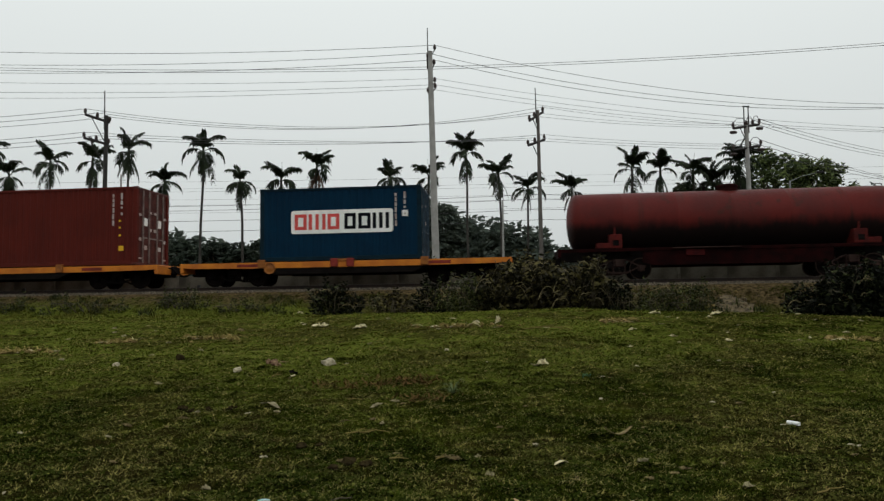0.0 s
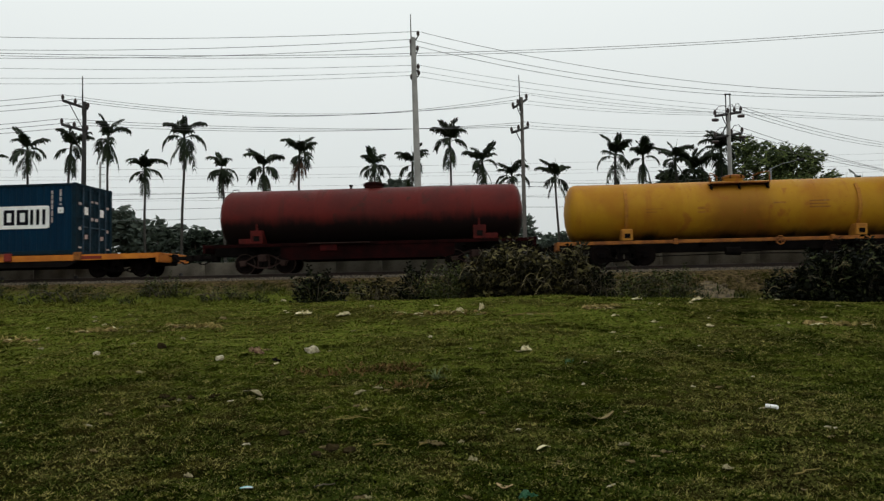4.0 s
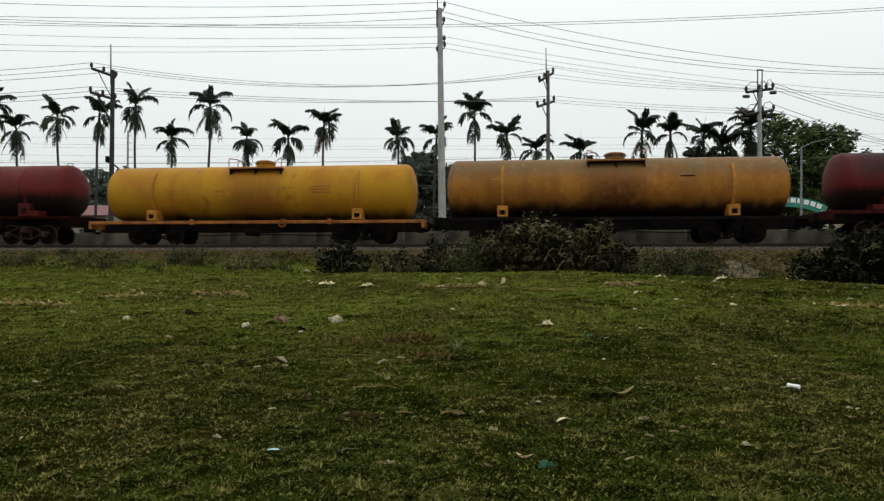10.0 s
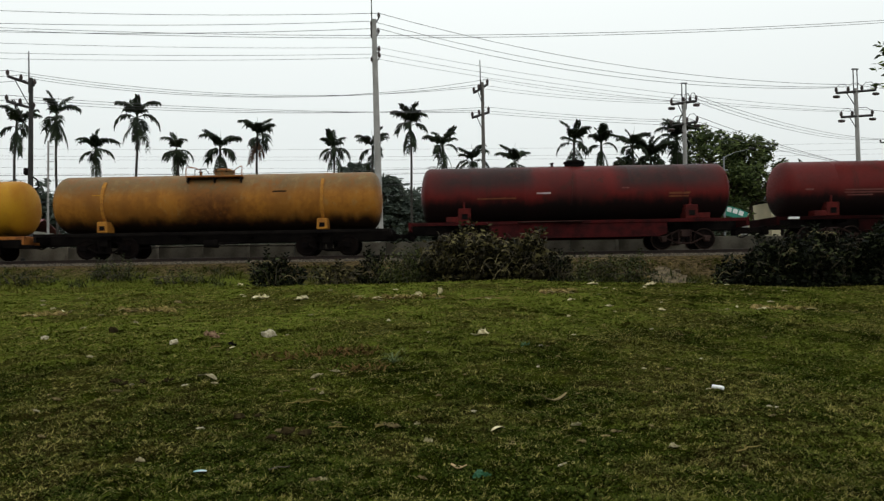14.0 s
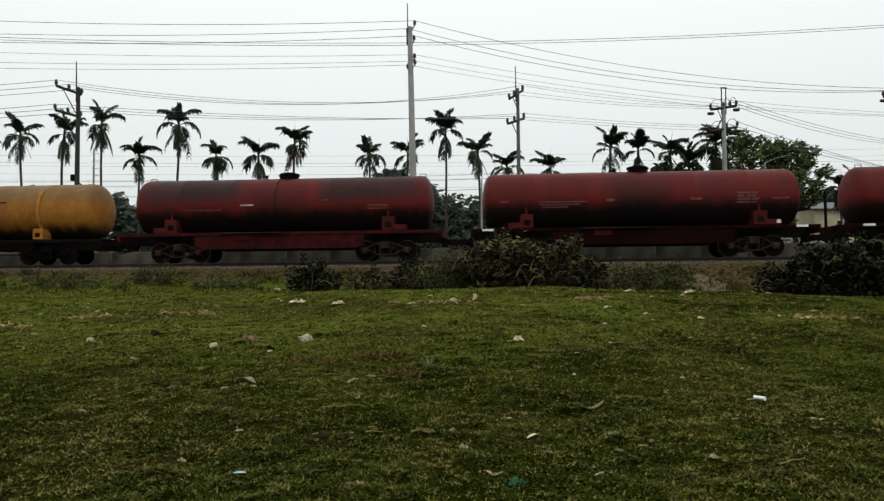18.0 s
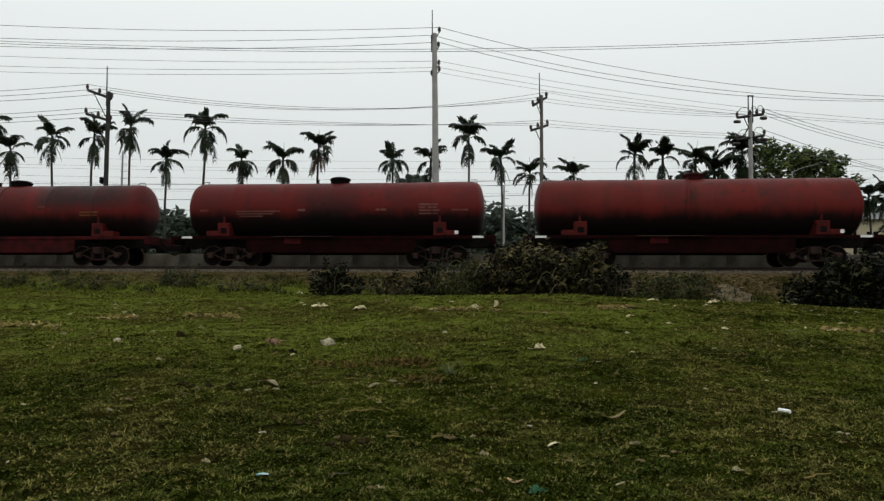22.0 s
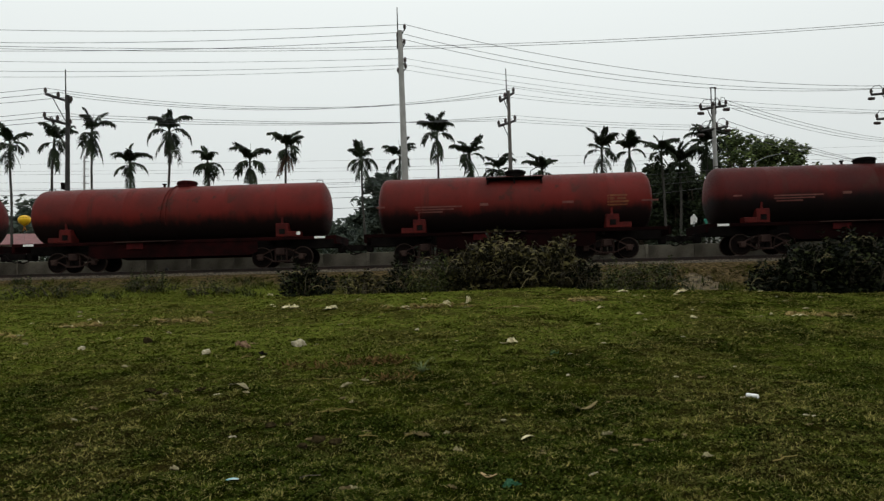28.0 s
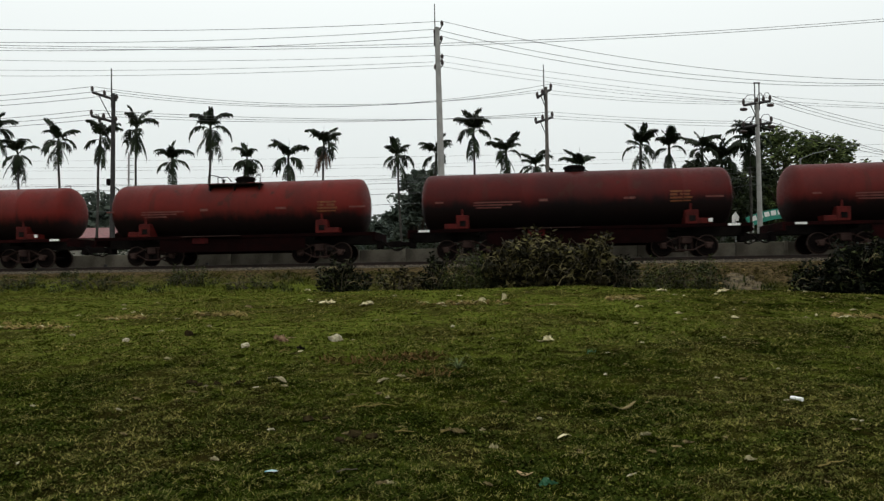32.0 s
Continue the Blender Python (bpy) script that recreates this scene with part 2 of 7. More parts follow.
def tank_paint(name, base, worn, dirt, stain=0.5, soot=0.0, rust=(0.045, 0.014, 0.010), belly=2.55, dust=0.0, mottle=0.0):
    """Painted tank: streaks, rust, a spill below the manhole, a belly darkened by grime and painted-in shade; soot: two
    sooty fields along the top.
    """
    m = Mat(name, 0.5, 0, 0.09)
    x, z = m.axis(0), m.axis(2)
    big, fine = m.noise(0.7, 5), m.noise(14, 4)
    streak = m.noise(1.0, 5, (3.2, 0.6, 0.35), 0.6)
    col = m.mix(m.ramp(big, 0.38, 0.66), base, worn)
    col = m.mix(m.ramp(streak, 0.56, 0.72, 0, 0.55), col, rust)
    ax = m.math("ABSOLUTE", x)
    wob = m.math("MULTIPLY", m.math("SUBTRACT", m.noise(1.3, 4), 0.5), 1.6)
    spill = m.math("MULTIPLY", m.ramp(m.math("ADD", ax, wob), 0.45, 1.5, 1, 0), stain)
    col = m.mix(m.math("MULTIPLY", spill, m.ramp(z, 3.2, 1.6, 0.25, 1.0)), col, dirt)
    if soot:
        edge = m.math("ADD", ax, m.math("MULTIPLY", wob, 0.25))
        patch = m.math("MULTIPLY", m.ramp(edge, 1.15, 1.85), m.ramp(edge, 4.3, 5.6, 1, 0.35))
        patch = m.math("MULTIPLY", patch, m.ramp(m.math("ADD", z, m.math("MULTIPLY", wob, 0.35)), 1.9, 2.6))
        patch = m.math("MULTIPLY", patch, m.ramp(m.noise(1.6, 5), 0.3, 0.55, 0.7, 1.0))
        col = m.mix(m.math("MULTIPLY", patch, soot), col, (0.017, 0.013, 0.012))
    if dust:
        col = m.mix(m.math("MULTIPLY", m.ramp(m.math("ADD", z, m.math("MULTIPLY", wob, 0.25)), 2.2, 2.75), dust), col, (0.105, 0.083, 0.044))
    if mottle:
        spots = m.math("ADD", m.math("MULTIPLY", m.noise(3.4, 6, (1, 1, 0.8), 0.65), 0.6), m.math("MULTIPLY", m.noise(1.2, 4, (1.6, 1, 0.3), 0.6), 0.4))
        col = m.mix(m.ramp(spots, 0.47, 0.60, 0, mottle), col, rust)
        col = m.mix(m.ramp(spots, 0.47, 0.38, 0, mottle * 0.6), col, (0.25, 0.165, 0.07))
    blot = m.math("MULTIPLY", m.ramp(m.noise(2.3, 5, (1, 1, 0.7)), 0.57, 0.66), m.ramp(ax, 1.0, 4.5, 0.8, 0.15))
    col = m.mix(blot, col, rust)
    # belly darkening: grime runs plus underside shade, both put into the paint colour
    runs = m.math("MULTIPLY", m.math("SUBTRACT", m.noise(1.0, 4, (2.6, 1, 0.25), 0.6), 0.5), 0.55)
    dark_belly = m.ramp(m.math("ADD", m.math("ADD", z, m.math("MULTIPLY", wob, 0.3)), runs), belly - 0.42, belly - 0.88, 0.0, GRIME_SHADE)
    col = m.mix(dark_belly, col, (0.006, 0.005, 0.005))
    col = m.mix(m.ramp(fine, 0.62, 0.72, 0, 0.35), col, dirt)
    m.put("Base Color", col)
    m.put("Roughness", m.ramp(fine, 0.3, 0.7, 0.42, 0.62))
    m.bump(m.math("ADD", fine, m.math("MULTIPLY", big, 2.0)), 0.15, 0.01)
    return m.m


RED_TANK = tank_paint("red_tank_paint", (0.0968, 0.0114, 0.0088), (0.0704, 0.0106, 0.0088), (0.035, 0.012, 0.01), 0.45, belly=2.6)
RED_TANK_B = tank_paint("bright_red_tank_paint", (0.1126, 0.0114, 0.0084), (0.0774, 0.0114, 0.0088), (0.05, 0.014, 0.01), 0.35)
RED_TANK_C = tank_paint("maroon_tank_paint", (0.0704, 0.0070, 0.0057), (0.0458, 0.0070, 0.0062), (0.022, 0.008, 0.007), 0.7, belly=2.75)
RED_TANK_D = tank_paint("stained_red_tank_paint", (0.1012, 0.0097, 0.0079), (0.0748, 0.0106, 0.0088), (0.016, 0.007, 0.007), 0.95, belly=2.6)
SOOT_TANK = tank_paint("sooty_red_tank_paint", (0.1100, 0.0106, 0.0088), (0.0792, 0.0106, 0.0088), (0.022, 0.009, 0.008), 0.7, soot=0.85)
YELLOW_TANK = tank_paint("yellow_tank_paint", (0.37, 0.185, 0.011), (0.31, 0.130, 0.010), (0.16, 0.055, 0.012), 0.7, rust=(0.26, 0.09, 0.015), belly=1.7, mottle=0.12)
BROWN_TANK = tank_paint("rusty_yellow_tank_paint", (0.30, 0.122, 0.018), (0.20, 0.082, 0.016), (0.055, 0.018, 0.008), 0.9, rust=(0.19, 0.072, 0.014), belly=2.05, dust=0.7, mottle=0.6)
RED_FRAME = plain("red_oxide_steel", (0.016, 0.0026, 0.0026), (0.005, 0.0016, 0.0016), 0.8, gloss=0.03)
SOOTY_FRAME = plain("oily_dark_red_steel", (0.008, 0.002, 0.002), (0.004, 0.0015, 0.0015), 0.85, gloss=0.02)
RIM_RED = plain("dull_red_hatch_steel", (0.030, 0.007, 0.006), (0.012, 0.004, 0.004), 0.8, gloss=0.03)
RED_FRAME_B = plain("bright_red_steel", (0.052, 0.006, 0.006), (0.018, 0.004, 0.004), 0.75, gloss=0.06)
YELLOW_FRAME = plain("yellow_painted_steel", (0.30, 0.105, 0.015), (0.13, 0.040, 0.010), 0.6)
PATCH_RED = plain("worn_red_patch", (0.20, 0.022, 0.014), (0.10, 0.016, 0.011), 0.7)
ORANGE_FRAME = plain("orange_painted_steel", (0.54, 0.18, 0.014), (0.36, 0.10, 0.013), 0.6, scale=1.5)
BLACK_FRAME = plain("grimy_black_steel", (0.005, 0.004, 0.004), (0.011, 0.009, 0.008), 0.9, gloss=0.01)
RIM_STEEL = plain("worn_wheel_rim", (0.05, 0.032, 0.026), (0.024, 0.016, 0.013), 0.7, gloss=0.05)
BOGIE_STEEL = plain("brown_bogie_steel", (0.046, 0.027, 0.022), (0.019, 0.010, 0.009), 0.7, gloss=0.06)
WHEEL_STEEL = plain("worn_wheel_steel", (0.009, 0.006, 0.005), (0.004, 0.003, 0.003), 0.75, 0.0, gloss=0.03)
PALE_PAINT = plain("faded_pale_lettering", (0.15, 0.062, 0.05), (0.10, 0.026, 0.022), 0.7)
YELLOW_LETTER = plain("faded_yellow_lettering", (0.16, 0.06, 0.02), (0.10, 0.025, 0.012), 0.7)
SAND = plain("sandy_gravel", (0.14, 0.105, 0.058), (0.035, 0.027, 0.016), 0.95, scale=5, fine=30, bump=0.8, depth=0.03)
SADDLE = plain("saddle_red_paint", (0.085, 0.010, 0.008), (0.040, 0.007, 0.006), 0.7, gloss=0.08)
STRAP = plain("dull_ochre_strap", (0.40, 0.175, 0.020), (0.24, 0.090, 0.015), 0.75, scale=5)
OLD_WHITE = plain("dulled_white_lettering", (0.45, 0.40, 0.38), (0.3, 0.22, 0.2), 0.7)
WHITE_PAINT = plain("white_paint", (0.84, 0.83, 0.80), (0.70, 0.69, 0.66), 0.6)
CONT_RED = plain("container_red_paint", (0.092, 0.0135, 0.009), (0.070, 0.0115, 0.008), 0.6, scale=0.8, gloss=0.06)
CONT_BLUE = plain("container_blue_paint", (0.002, 0.022, 0.048), (0.002, 0.016, 0.036), 0.6, scale=0.8, gloss=0.05)
CONT_RED_END = plain("container_red_end", (0.085, 0.020, 0.014), (0.045, 0.011, 0.009), 0.65)
ROD_GREY = plain("worn_lock_rod", (0.22, 0.18, 0.165), (0.13, 0.085, 0.075), 0.6)
ROD_BLUE = plain("painted_lock_rod", (0.03, 0.06, 0.09), (0.02, 0.035, 0.05), 0.6)
CONT_DARK = plain("container_end_paint", (0.005, 0.019, 0.030), (0.004, 0.012, 0.018), 0.65, gloss=0.06)
LOGO_RED = plain("logo_red", (0.62, 0.07, 0.06), (0.5, 0.06, 0.05), 0.5)
LOGO_BLACK = plain("logo_black", (0.005, 0.005, 0.008), (0.008, 0.008, 0.011), 0.7, gloss=0.02)
CONCRETE = plain("pole_concrete", (0.36, 0.35, 0.33), (0.24, 0.235, 0.22), 0.85, scale=1.2)
OLD_CONCRETE = plain("weathered_pole_concrete", (0.15, 0.135, 0.12), (0.085, 0.078, 0.07), 0.85, scale=1.2)
DARK_POLE = plain("weathered_pole", (0.045, 0.042, 0.040), (0.024, 0.023, 0.022), 0.85)
GALV = plain("galvanised_steel", (0.28, 0.29, 0.29), (0.2, 0.2, 0.2), 0.5, 0.6)
PORCELAIN = plain("dark_porcelain", (0.03, 0.02, 0.018), (0.05, 0.035, 0.03), 0.3)
WIRE = plain("aluminium_wire", (0.10, 0.10, 0.10), (0.075, 0.075, 0.08), 0.6)
RAIL_STEEL = plain("rusty_rail", (0.03, 0.018, 0.013), (0.018, 0.012, 0.01), 0.7)
RAIL_TOP = plain("polished_rail_head", (0.16, 0.15, 0.14), (0.10, 0.09, 0.085), 0.45, 0.8)
SLEEPER = plain("concrete_sleeper", (0.10, 0.09, 0.075), (0.06, 0.053, 0.045), 0.9)
BALLAST = plain("ballast_stone", (0.075, 0.06, 0.042), (0.03, 0.025, 0.018), 0.95)
PANEL = plain("wall_concrete", (0.165, 0.148, 0.115), (0.065, 0.056, 0.042), 0.9, scale=1.1, spread=0.14)
PALM_TRUNK = plain("palm_trunk_bark", (0.055, 0.05, 0.043), (0.03, 0.028, 0.024), 0.9)
BARK = plain("tree_bark", (0.075, 0.055, 0.04), (0.045, 0.034, 0.025), 0.9)
PALM_LEAF = leafy("palm_leaf", (0.007, 0.012, 0.005), (0.028, 0.042, 0.015), (0.012, 0.020, 0.008), 0.55, 0.18)
PALM_DRY = leafy("dry_palm_leaf", (0.09, 0.045, 0.02), (0.06, 0.03, 0.015), (0.07, 0.04, 0.02))
TREE_LEAF = leafy("broad_leaf", (0.018, 0.028, 0.010), (0.20, 0.25, 0.080), (0.052, 0.072, 0.024), 0.5, 0.25, 0.12, 0.2)
# greyed green: some distance haze is mixed into this leaf colour
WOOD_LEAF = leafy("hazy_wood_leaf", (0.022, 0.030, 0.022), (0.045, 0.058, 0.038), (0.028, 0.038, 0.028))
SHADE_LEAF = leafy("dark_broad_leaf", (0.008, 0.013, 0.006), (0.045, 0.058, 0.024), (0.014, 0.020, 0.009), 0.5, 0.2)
# paler and bluer than near leaves: distance haze put into the base colour
FAR_LEAF = leafy("haze_tinted_foliage", (0.062, 0.080, 0.062), (0.088, 0.105, 0.078), (0.056, 0.072, 0.06))
# shrubs: a few pale leaves among dark ones are sky glints painted as colour
BUSH_LEAF = leafy("shrub_leaf", (0.004, 0.005, 0.002), (0.072, 0.082, 0.034), (0.004, 0.006, 0.002), 0.5, 0.15, 0.05, 0.72)
BUSH_GREY = leafy("glint_flecked_vine_leaf", (0.011, 0.010, 0.004), (0.15, 0.128, 0.050), (0.014, 0.011, 0.004), 0.5, 0.2, 0.06, 0.6)
BUSH_GREEN = leafy("olive_shrub_leaf", (0.014, 0.019, 0.005), (0.105, 0.115, 0.034), (0.022, 0.027, 0.008), 0.5, 0.2, 0.10, 0.4)
VINE_STEM = plain("pale_dry_vine", (0.22, 0.185, 0.095), (0.10, 0.08, 0.042), 0.85, spread=0.4, gloss=0.05)
TWIG = plain("dry_twig", (0.10, 0.082, 0.055), (0.04, 0.033, 0.023), 0.9)
STRAW = leafy("dry_grass", (0.32, 0.255, 0.09), (0.12, 0.09, 0.03), (0.16, 0.12, 0.042), 0.9, 0.1, 0.0)
THATCH = leafy("dry_thatch", (0.105, 0.11, 0.024), (0.275, 0.24, 0.095), (0.13, 0.125, 0.035), 0.8, 0.1, 0.02)
CLAY = plain("dry_clay_clod", (0.26, 0.19, 0.075), (0.10, 0.07, 0.03), 1.0, gloss=0.0, scale=10, spread=0.2)
STONE = plain("pale_stone", (0.42, 0.37, 0.25), (0.22, 0.19, 0.12), 0.85, scale=9, spread=0.15)
LITTER = plain("pale_plastic_litter", (0.60, 0.53, 0.32), (0.28, 0.225, 0.12), 0.75, scale=8)
TAN_LEAF = plain("tan_dead_leaf", (0.36, 0.25, 0.13), (0.22, 0.15, 0.075), 0.8, scale=12, gloss=0.05)
RED_CLOD = plain("dry_reddish_clod", (0.21, 0.14, 0.085), (0.07, 0.034, 0.022), 0.95, gloss=0.0, scale=16, bump=0.8)
BROWN_THATCH = leafy("brown_dead_grass", (0.130, 0.080, 0.030), (0.06, 0.036, 0.013), (0.09, 0.055, 0.020), 0.95, 0.1, 0.0)
DAMP_EARTH = plain("damp_earth", (0.035, 0.026, 0.012), (0.016, 0.012, 0.006), 1.0, gloss=0.0, scale=14, bump=0.8)
DULL_SCRAP = plain("dull_dry_scrap", (0.30, 0.26, 0.15), (0.15, 0.125, 0.07), 0.85, scale=9, spread=0.25, gloss=0.05)
WEED_BLUE = leafy("blue_green_weed", (0.10, 0.13, 0.055), (0.16, 0.19, 0.09), (0.06, 0.085, 0.04), 0.9, 0.2, 0.0)
DEAD_LEAF = plain("dead_leaf", (0.20, 0.155, 0.072), (0.085, 0.062, 0.030), 0.85, gloss=0.05, scale=12, spread=0.25)
HEDGE = leafy("scrub_leaf", (0.016, 0.022, 0.012), (0.03, 0.04, 0.02), (0.02, 0.027, 0.015))
CYAN = plain("turquoise_wrapper", (0.08, 0.34, 0.35), (0.55, 0.58, 0.56), 0.7, scale=16)
TEAL = plain("teal_plastic", (0.014, 0.070, 0.030), (0.045, 0.125, 0.065), 0.5, scale=20)
BALL_YELLOW = plain("yellow_shell", (0.72, 0.44, 0.015), (0.62, 0.34, 0.012), 0.45)
ARCH_GREEN = plain("green_sign_sheet", (0.03, 0.20, 0.14), (0.04, 0.25, 0.18), 0.5)
CREAM = plain("cream_wall_paint", (0.62, 0.54, 0.36), (0.5, 0.44, 0.3), 0.85, scale=0.8)
DULL_WALL = plain("stained_grey_wall", (0.26, 0.25, 0.21), (0.16, 0.15, 0.13), 0.9, scale=0.8)
ROOF_RED = plain("red_sheet_roof", (0.19, 0.068, 0.068), (0.12, 0.05, 0.05), 0.6)
ROOF_GREY = plain("grey_sheet_roof", (0.16, 0.16, 0.16), (0.1, 0.1, 0.1), 0.6)


def patches(m):
    """Where the sward is thin and brown, where its green is brighter, and where the gravelly bank begins."""
    big, mid = m.noise(0.45, 5), m.noise(2.2, 5)
    dry = m.math("MULTIPLY", m.ramp(m.axis(0), -1.5, 3.0, -0.01, 0.0), m.ramp(m.axis(1), 12.0, 8.0))
    bare = m.ramp(m.math("ADD", dry, m.math("ADD", m.math("MULTIPLY", big, 0.6), m.math("MULTIPLY", mid, 0.4))), 0.475, 0.58, 0, 0.75)
    # green brightens towards the left crest, dimmer close by and to the right
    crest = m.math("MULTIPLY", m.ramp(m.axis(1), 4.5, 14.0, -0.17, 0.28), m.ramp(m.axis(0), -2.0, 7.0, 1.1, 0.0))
    green_tone = m.ramp(m.math("ADD", m.noise(0.9, 6, (1, 1, 1), 0.65), crest), 0.36, 0.64)
    off = m.math("ADD", m.math("MULTIPLY", m.axis(0), 0.0918), m.math("MULTIPLY", m.axis(1), 0.9958))
    off = m.math("SUBTRACT", off, m.ramp(m.axis(0), -2.0, -4.5, 0.0, 0.6))
    bank = m.ramp(m.math("ADD", off, m.math("MULTIPLY", m.noise(0.8, 5), 2.2)), 21.9, 23.2)
    return bare, green_tone, bank


def grass_ground():
    m = Mat("grassy_soil", 0.95, 0, 0.0)
    bare, green_tone, bank = patches(m)
    fine = m.noise(18, 5, (1, 1, 1), 0.6)
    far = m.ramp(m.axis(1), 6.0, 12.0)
    col = m.mix(green_tone, (0.008, 0.010, 0.001), (0.026, 0.030, 0.003))
    col = m.mix(m.math("MULTIPLY", far, green_tone), col, (0.090, 0.105, 0.016))
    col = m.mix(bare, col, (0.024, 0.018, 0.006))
    # near-black noise in the soil imitates shaded gaps between blades
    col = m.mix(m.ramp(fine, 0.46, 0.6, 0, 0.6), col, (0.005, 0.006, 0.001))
    grit = m.mix(m.ramp(m.noise(9, 5), 0.4, 0.62), (0.026, 0.019, 0.009), (0.095, 0.067, 0.033))
    col = m.mix(bank, col, grit)
    m.put("Base Color", col)
    m.bump(fine, 0.8, 0.04)
    return m.m


def grass_blade():
    m = Mat("grass_blades", 0.9, 0, 0.0)
    isl = m.island()
    bare, green_tone, bank = patches(m)
    col = m.mix(green_tone, (0.024, 0.033, 0.0046), (0.108, 0.129, 0.0205))
    tuft = m.noise(6, 4, (0.75, 1.2, 1), 0.62)
    # dark noise patches paint in the shade of hollows between tufts
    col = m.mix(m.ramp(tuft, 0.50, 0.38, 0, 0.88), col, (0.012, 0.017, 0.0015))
    col = m.mix(m.ramp(tuft, 0.56, 0.68, 0, 0.55), col, (0.170, 0.150, 0.036))
    col = m.mix(m.ramp(isl, 0.35, 0.95, 0.0, 0.4), col, (0.098, 0.112, 0.013))
    col = m.mix(m.math("MULTIPLY", bare, 0.85), col, (0.077, 0.065, 0.015))
    col = m.mix(m.ramp(isl, 0.95, 0.97), col, (0.23, 0.185, 0.07))
    col = m.mix(m.math("MULTIPLY", bank, 0.75), col, m.mix(m.ramp(m.noise(1.1, 4), 0.42, 0.6), (0.040, 0.044, 0.009), (0.072, 0.057, 0.020)))
    m.put("Base Color", col)
    return m.m


def grass_tuft():
    m = Mat("grass_tufts", 0.9, 0, 0.0)
    isl = m.island()
    bare, green_tone, bank = patches(m)
    col = m.mix(green_tone, (0.034, 0.045, 0.0065), (0.086, 0.100, 0.013))
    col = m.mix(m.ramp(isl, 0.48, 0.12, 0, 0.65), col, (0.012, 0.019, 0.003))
    pale = m.math("ADD", isl, m.math("MULTIPLY", bare, 0.35))
    col = m.mix(m.ramp(pale, 0.62, 0.94, 0, 0.92), col, (0.235, 0.200, 0.064))
    m.put("Base Color", col)
    return m.m


def clover_leaf():
    m = Mat("clover_leaves", 0.9, 0, 0.0)
    isl = m.island()
    bare, green_tone, bank = patches(m)
    col = m.mix(green_tone, (0.030, 0.039, 0.0075), (0.086, 0.099, 0.017))
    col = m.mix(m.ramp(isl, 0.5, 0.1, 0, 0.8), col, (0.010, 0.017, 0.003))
    col = m.mix(m.math("MULTIPLY", bare, 0.6), col, (0.070, 0.060, 0.018))
    m.put("Base Color", m.mix(m.ramp(isl, 0.88, 0.98, 0, 0.7), col, (0.150, 0.150, 0.035)))
    return m.m


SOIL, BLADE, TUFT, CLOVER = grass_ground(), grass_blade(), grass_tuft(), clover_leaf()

# ---- the lie of the land ----
TURN = -5.27                      # the track's bearing against the x axis
CS, SN = math.cos(radians(TURN)), math.sin(radians(TURN))
TRACK_Y, RAIL = 25.7, 2.22        # the track's distance at x = 0 and its rail height


def track(s, off, z=0.0):
    """A place s along the track, off metres beyond its middle, z above the rails."""
    return Vector((s * CS - off * SN, TRACK_Y + s * SN + off * CS, RAIL + z))


def along(s, off=0.0, z=0.0, turn=0.0):
    p = track(s, off, z)
    return pose(p.x, p.y, p.z, 0, 0, TURN + turn)


def step(a, b, v):
    w = np.clip((v - a) / (b - a), 0, 1)
    return w * w * (3 - 2 * w)


DICE = random.Random(12)
WAVES = [(DICE.uniform(0.22, 0.7), DICE.uniform(0, 6.28), DICE.uniform(0, 6.28)) for _ in range(26)]


GRID = np.random.default_rng(77).uniform(0, 1, (256, 256))


def clumps(x, y, size):
    """Smooth random field from 0 to 1 with lumps of the given size."""
    u, v = np.asarray(x, float) / size, np.asarray(y, float) / size
    i, j = np.floor(u).astype(int), np.floor(v).astype(int)
    a, b = u - i, v - j
    a, b = a * a * (3 - 2 * a), b * b * (3 - 2 * b)
    q = [GRID[(i + p) % 256, (j + r) % 256] for p, r in ((0, 0), (1, 0), (0, 1), (1, 1))]
    return (q[0] * (1 - a) + q[1] * a) * (1 - b) + (q[2] * (1 - a) + q[3] * a) * b


def hummocks(x, y):
    """Small uneven lumps of the grazed turf, a few centimetres high."""
    z = np.zeros_like(x)
    for lam, way, ph in WAVES:
        z += 0.0042 * lam ** 0.6 * np.sin((math.cos(way) * x + math.sin(way) * y) * 6.283 / lam + ph + 1.5 * np.sin(0.9 * x + 0.7 * y + ph))
    return z + 0.03 * np.maximum(clumps(x, y, 0.17) * 0.6 + clumps(x + 5, y + 9, 0.33) * 0.4 - 0.45, 0)


def land(x, y):
    """Height of the ground: a field that climbs to a low crest, the embankment, flat land beyond."""
    x, y = np.asarray(x, float), np.asarray(y, float)
    off = -SN * x + CS * (y - TRACK_Y)
    rise = 0.093 * 0.45 * np.logaddexp(0, (np.clip(y, -50, 60) - 3.3) / 0.45)
    field = -0.10 * np.logaddexp(-rise / 0.10, -1.26 / 0.10)
    near = step(40, 18, np.hypot(x, y))
    field = field + near * (0.020 * np.sin(1.3 * x + 0.6 * y) + 0.015 * np.sin(0.7 * x - 1.5 * y + 1) + 0.006 * np.sin(2.9 * x + 2.1 * y)
                            + 0.05 * np.sin(0.33 * x + 0.9) * step(8, 15, y))
    field = field + hummocks(x, y) * near * (0.25 + 0.75 * step(14, 8, y))
    field = field - 0.15 * step(4.5, 11, x) * step(9, 16, y)
    bank = step(-5.0, -2.3, off)
    field = field - 0.16 * step(-8.2, -6.6, off) * step(-6.5, -2.5, x) + 0.05 * np.exp(-((off + 8.6) / 0.9) ** 2) * step(-7, -2, x)
    return field * (1 - bank) + 1.98 * bank + 0.06 * step(1.6, 2.4, off)


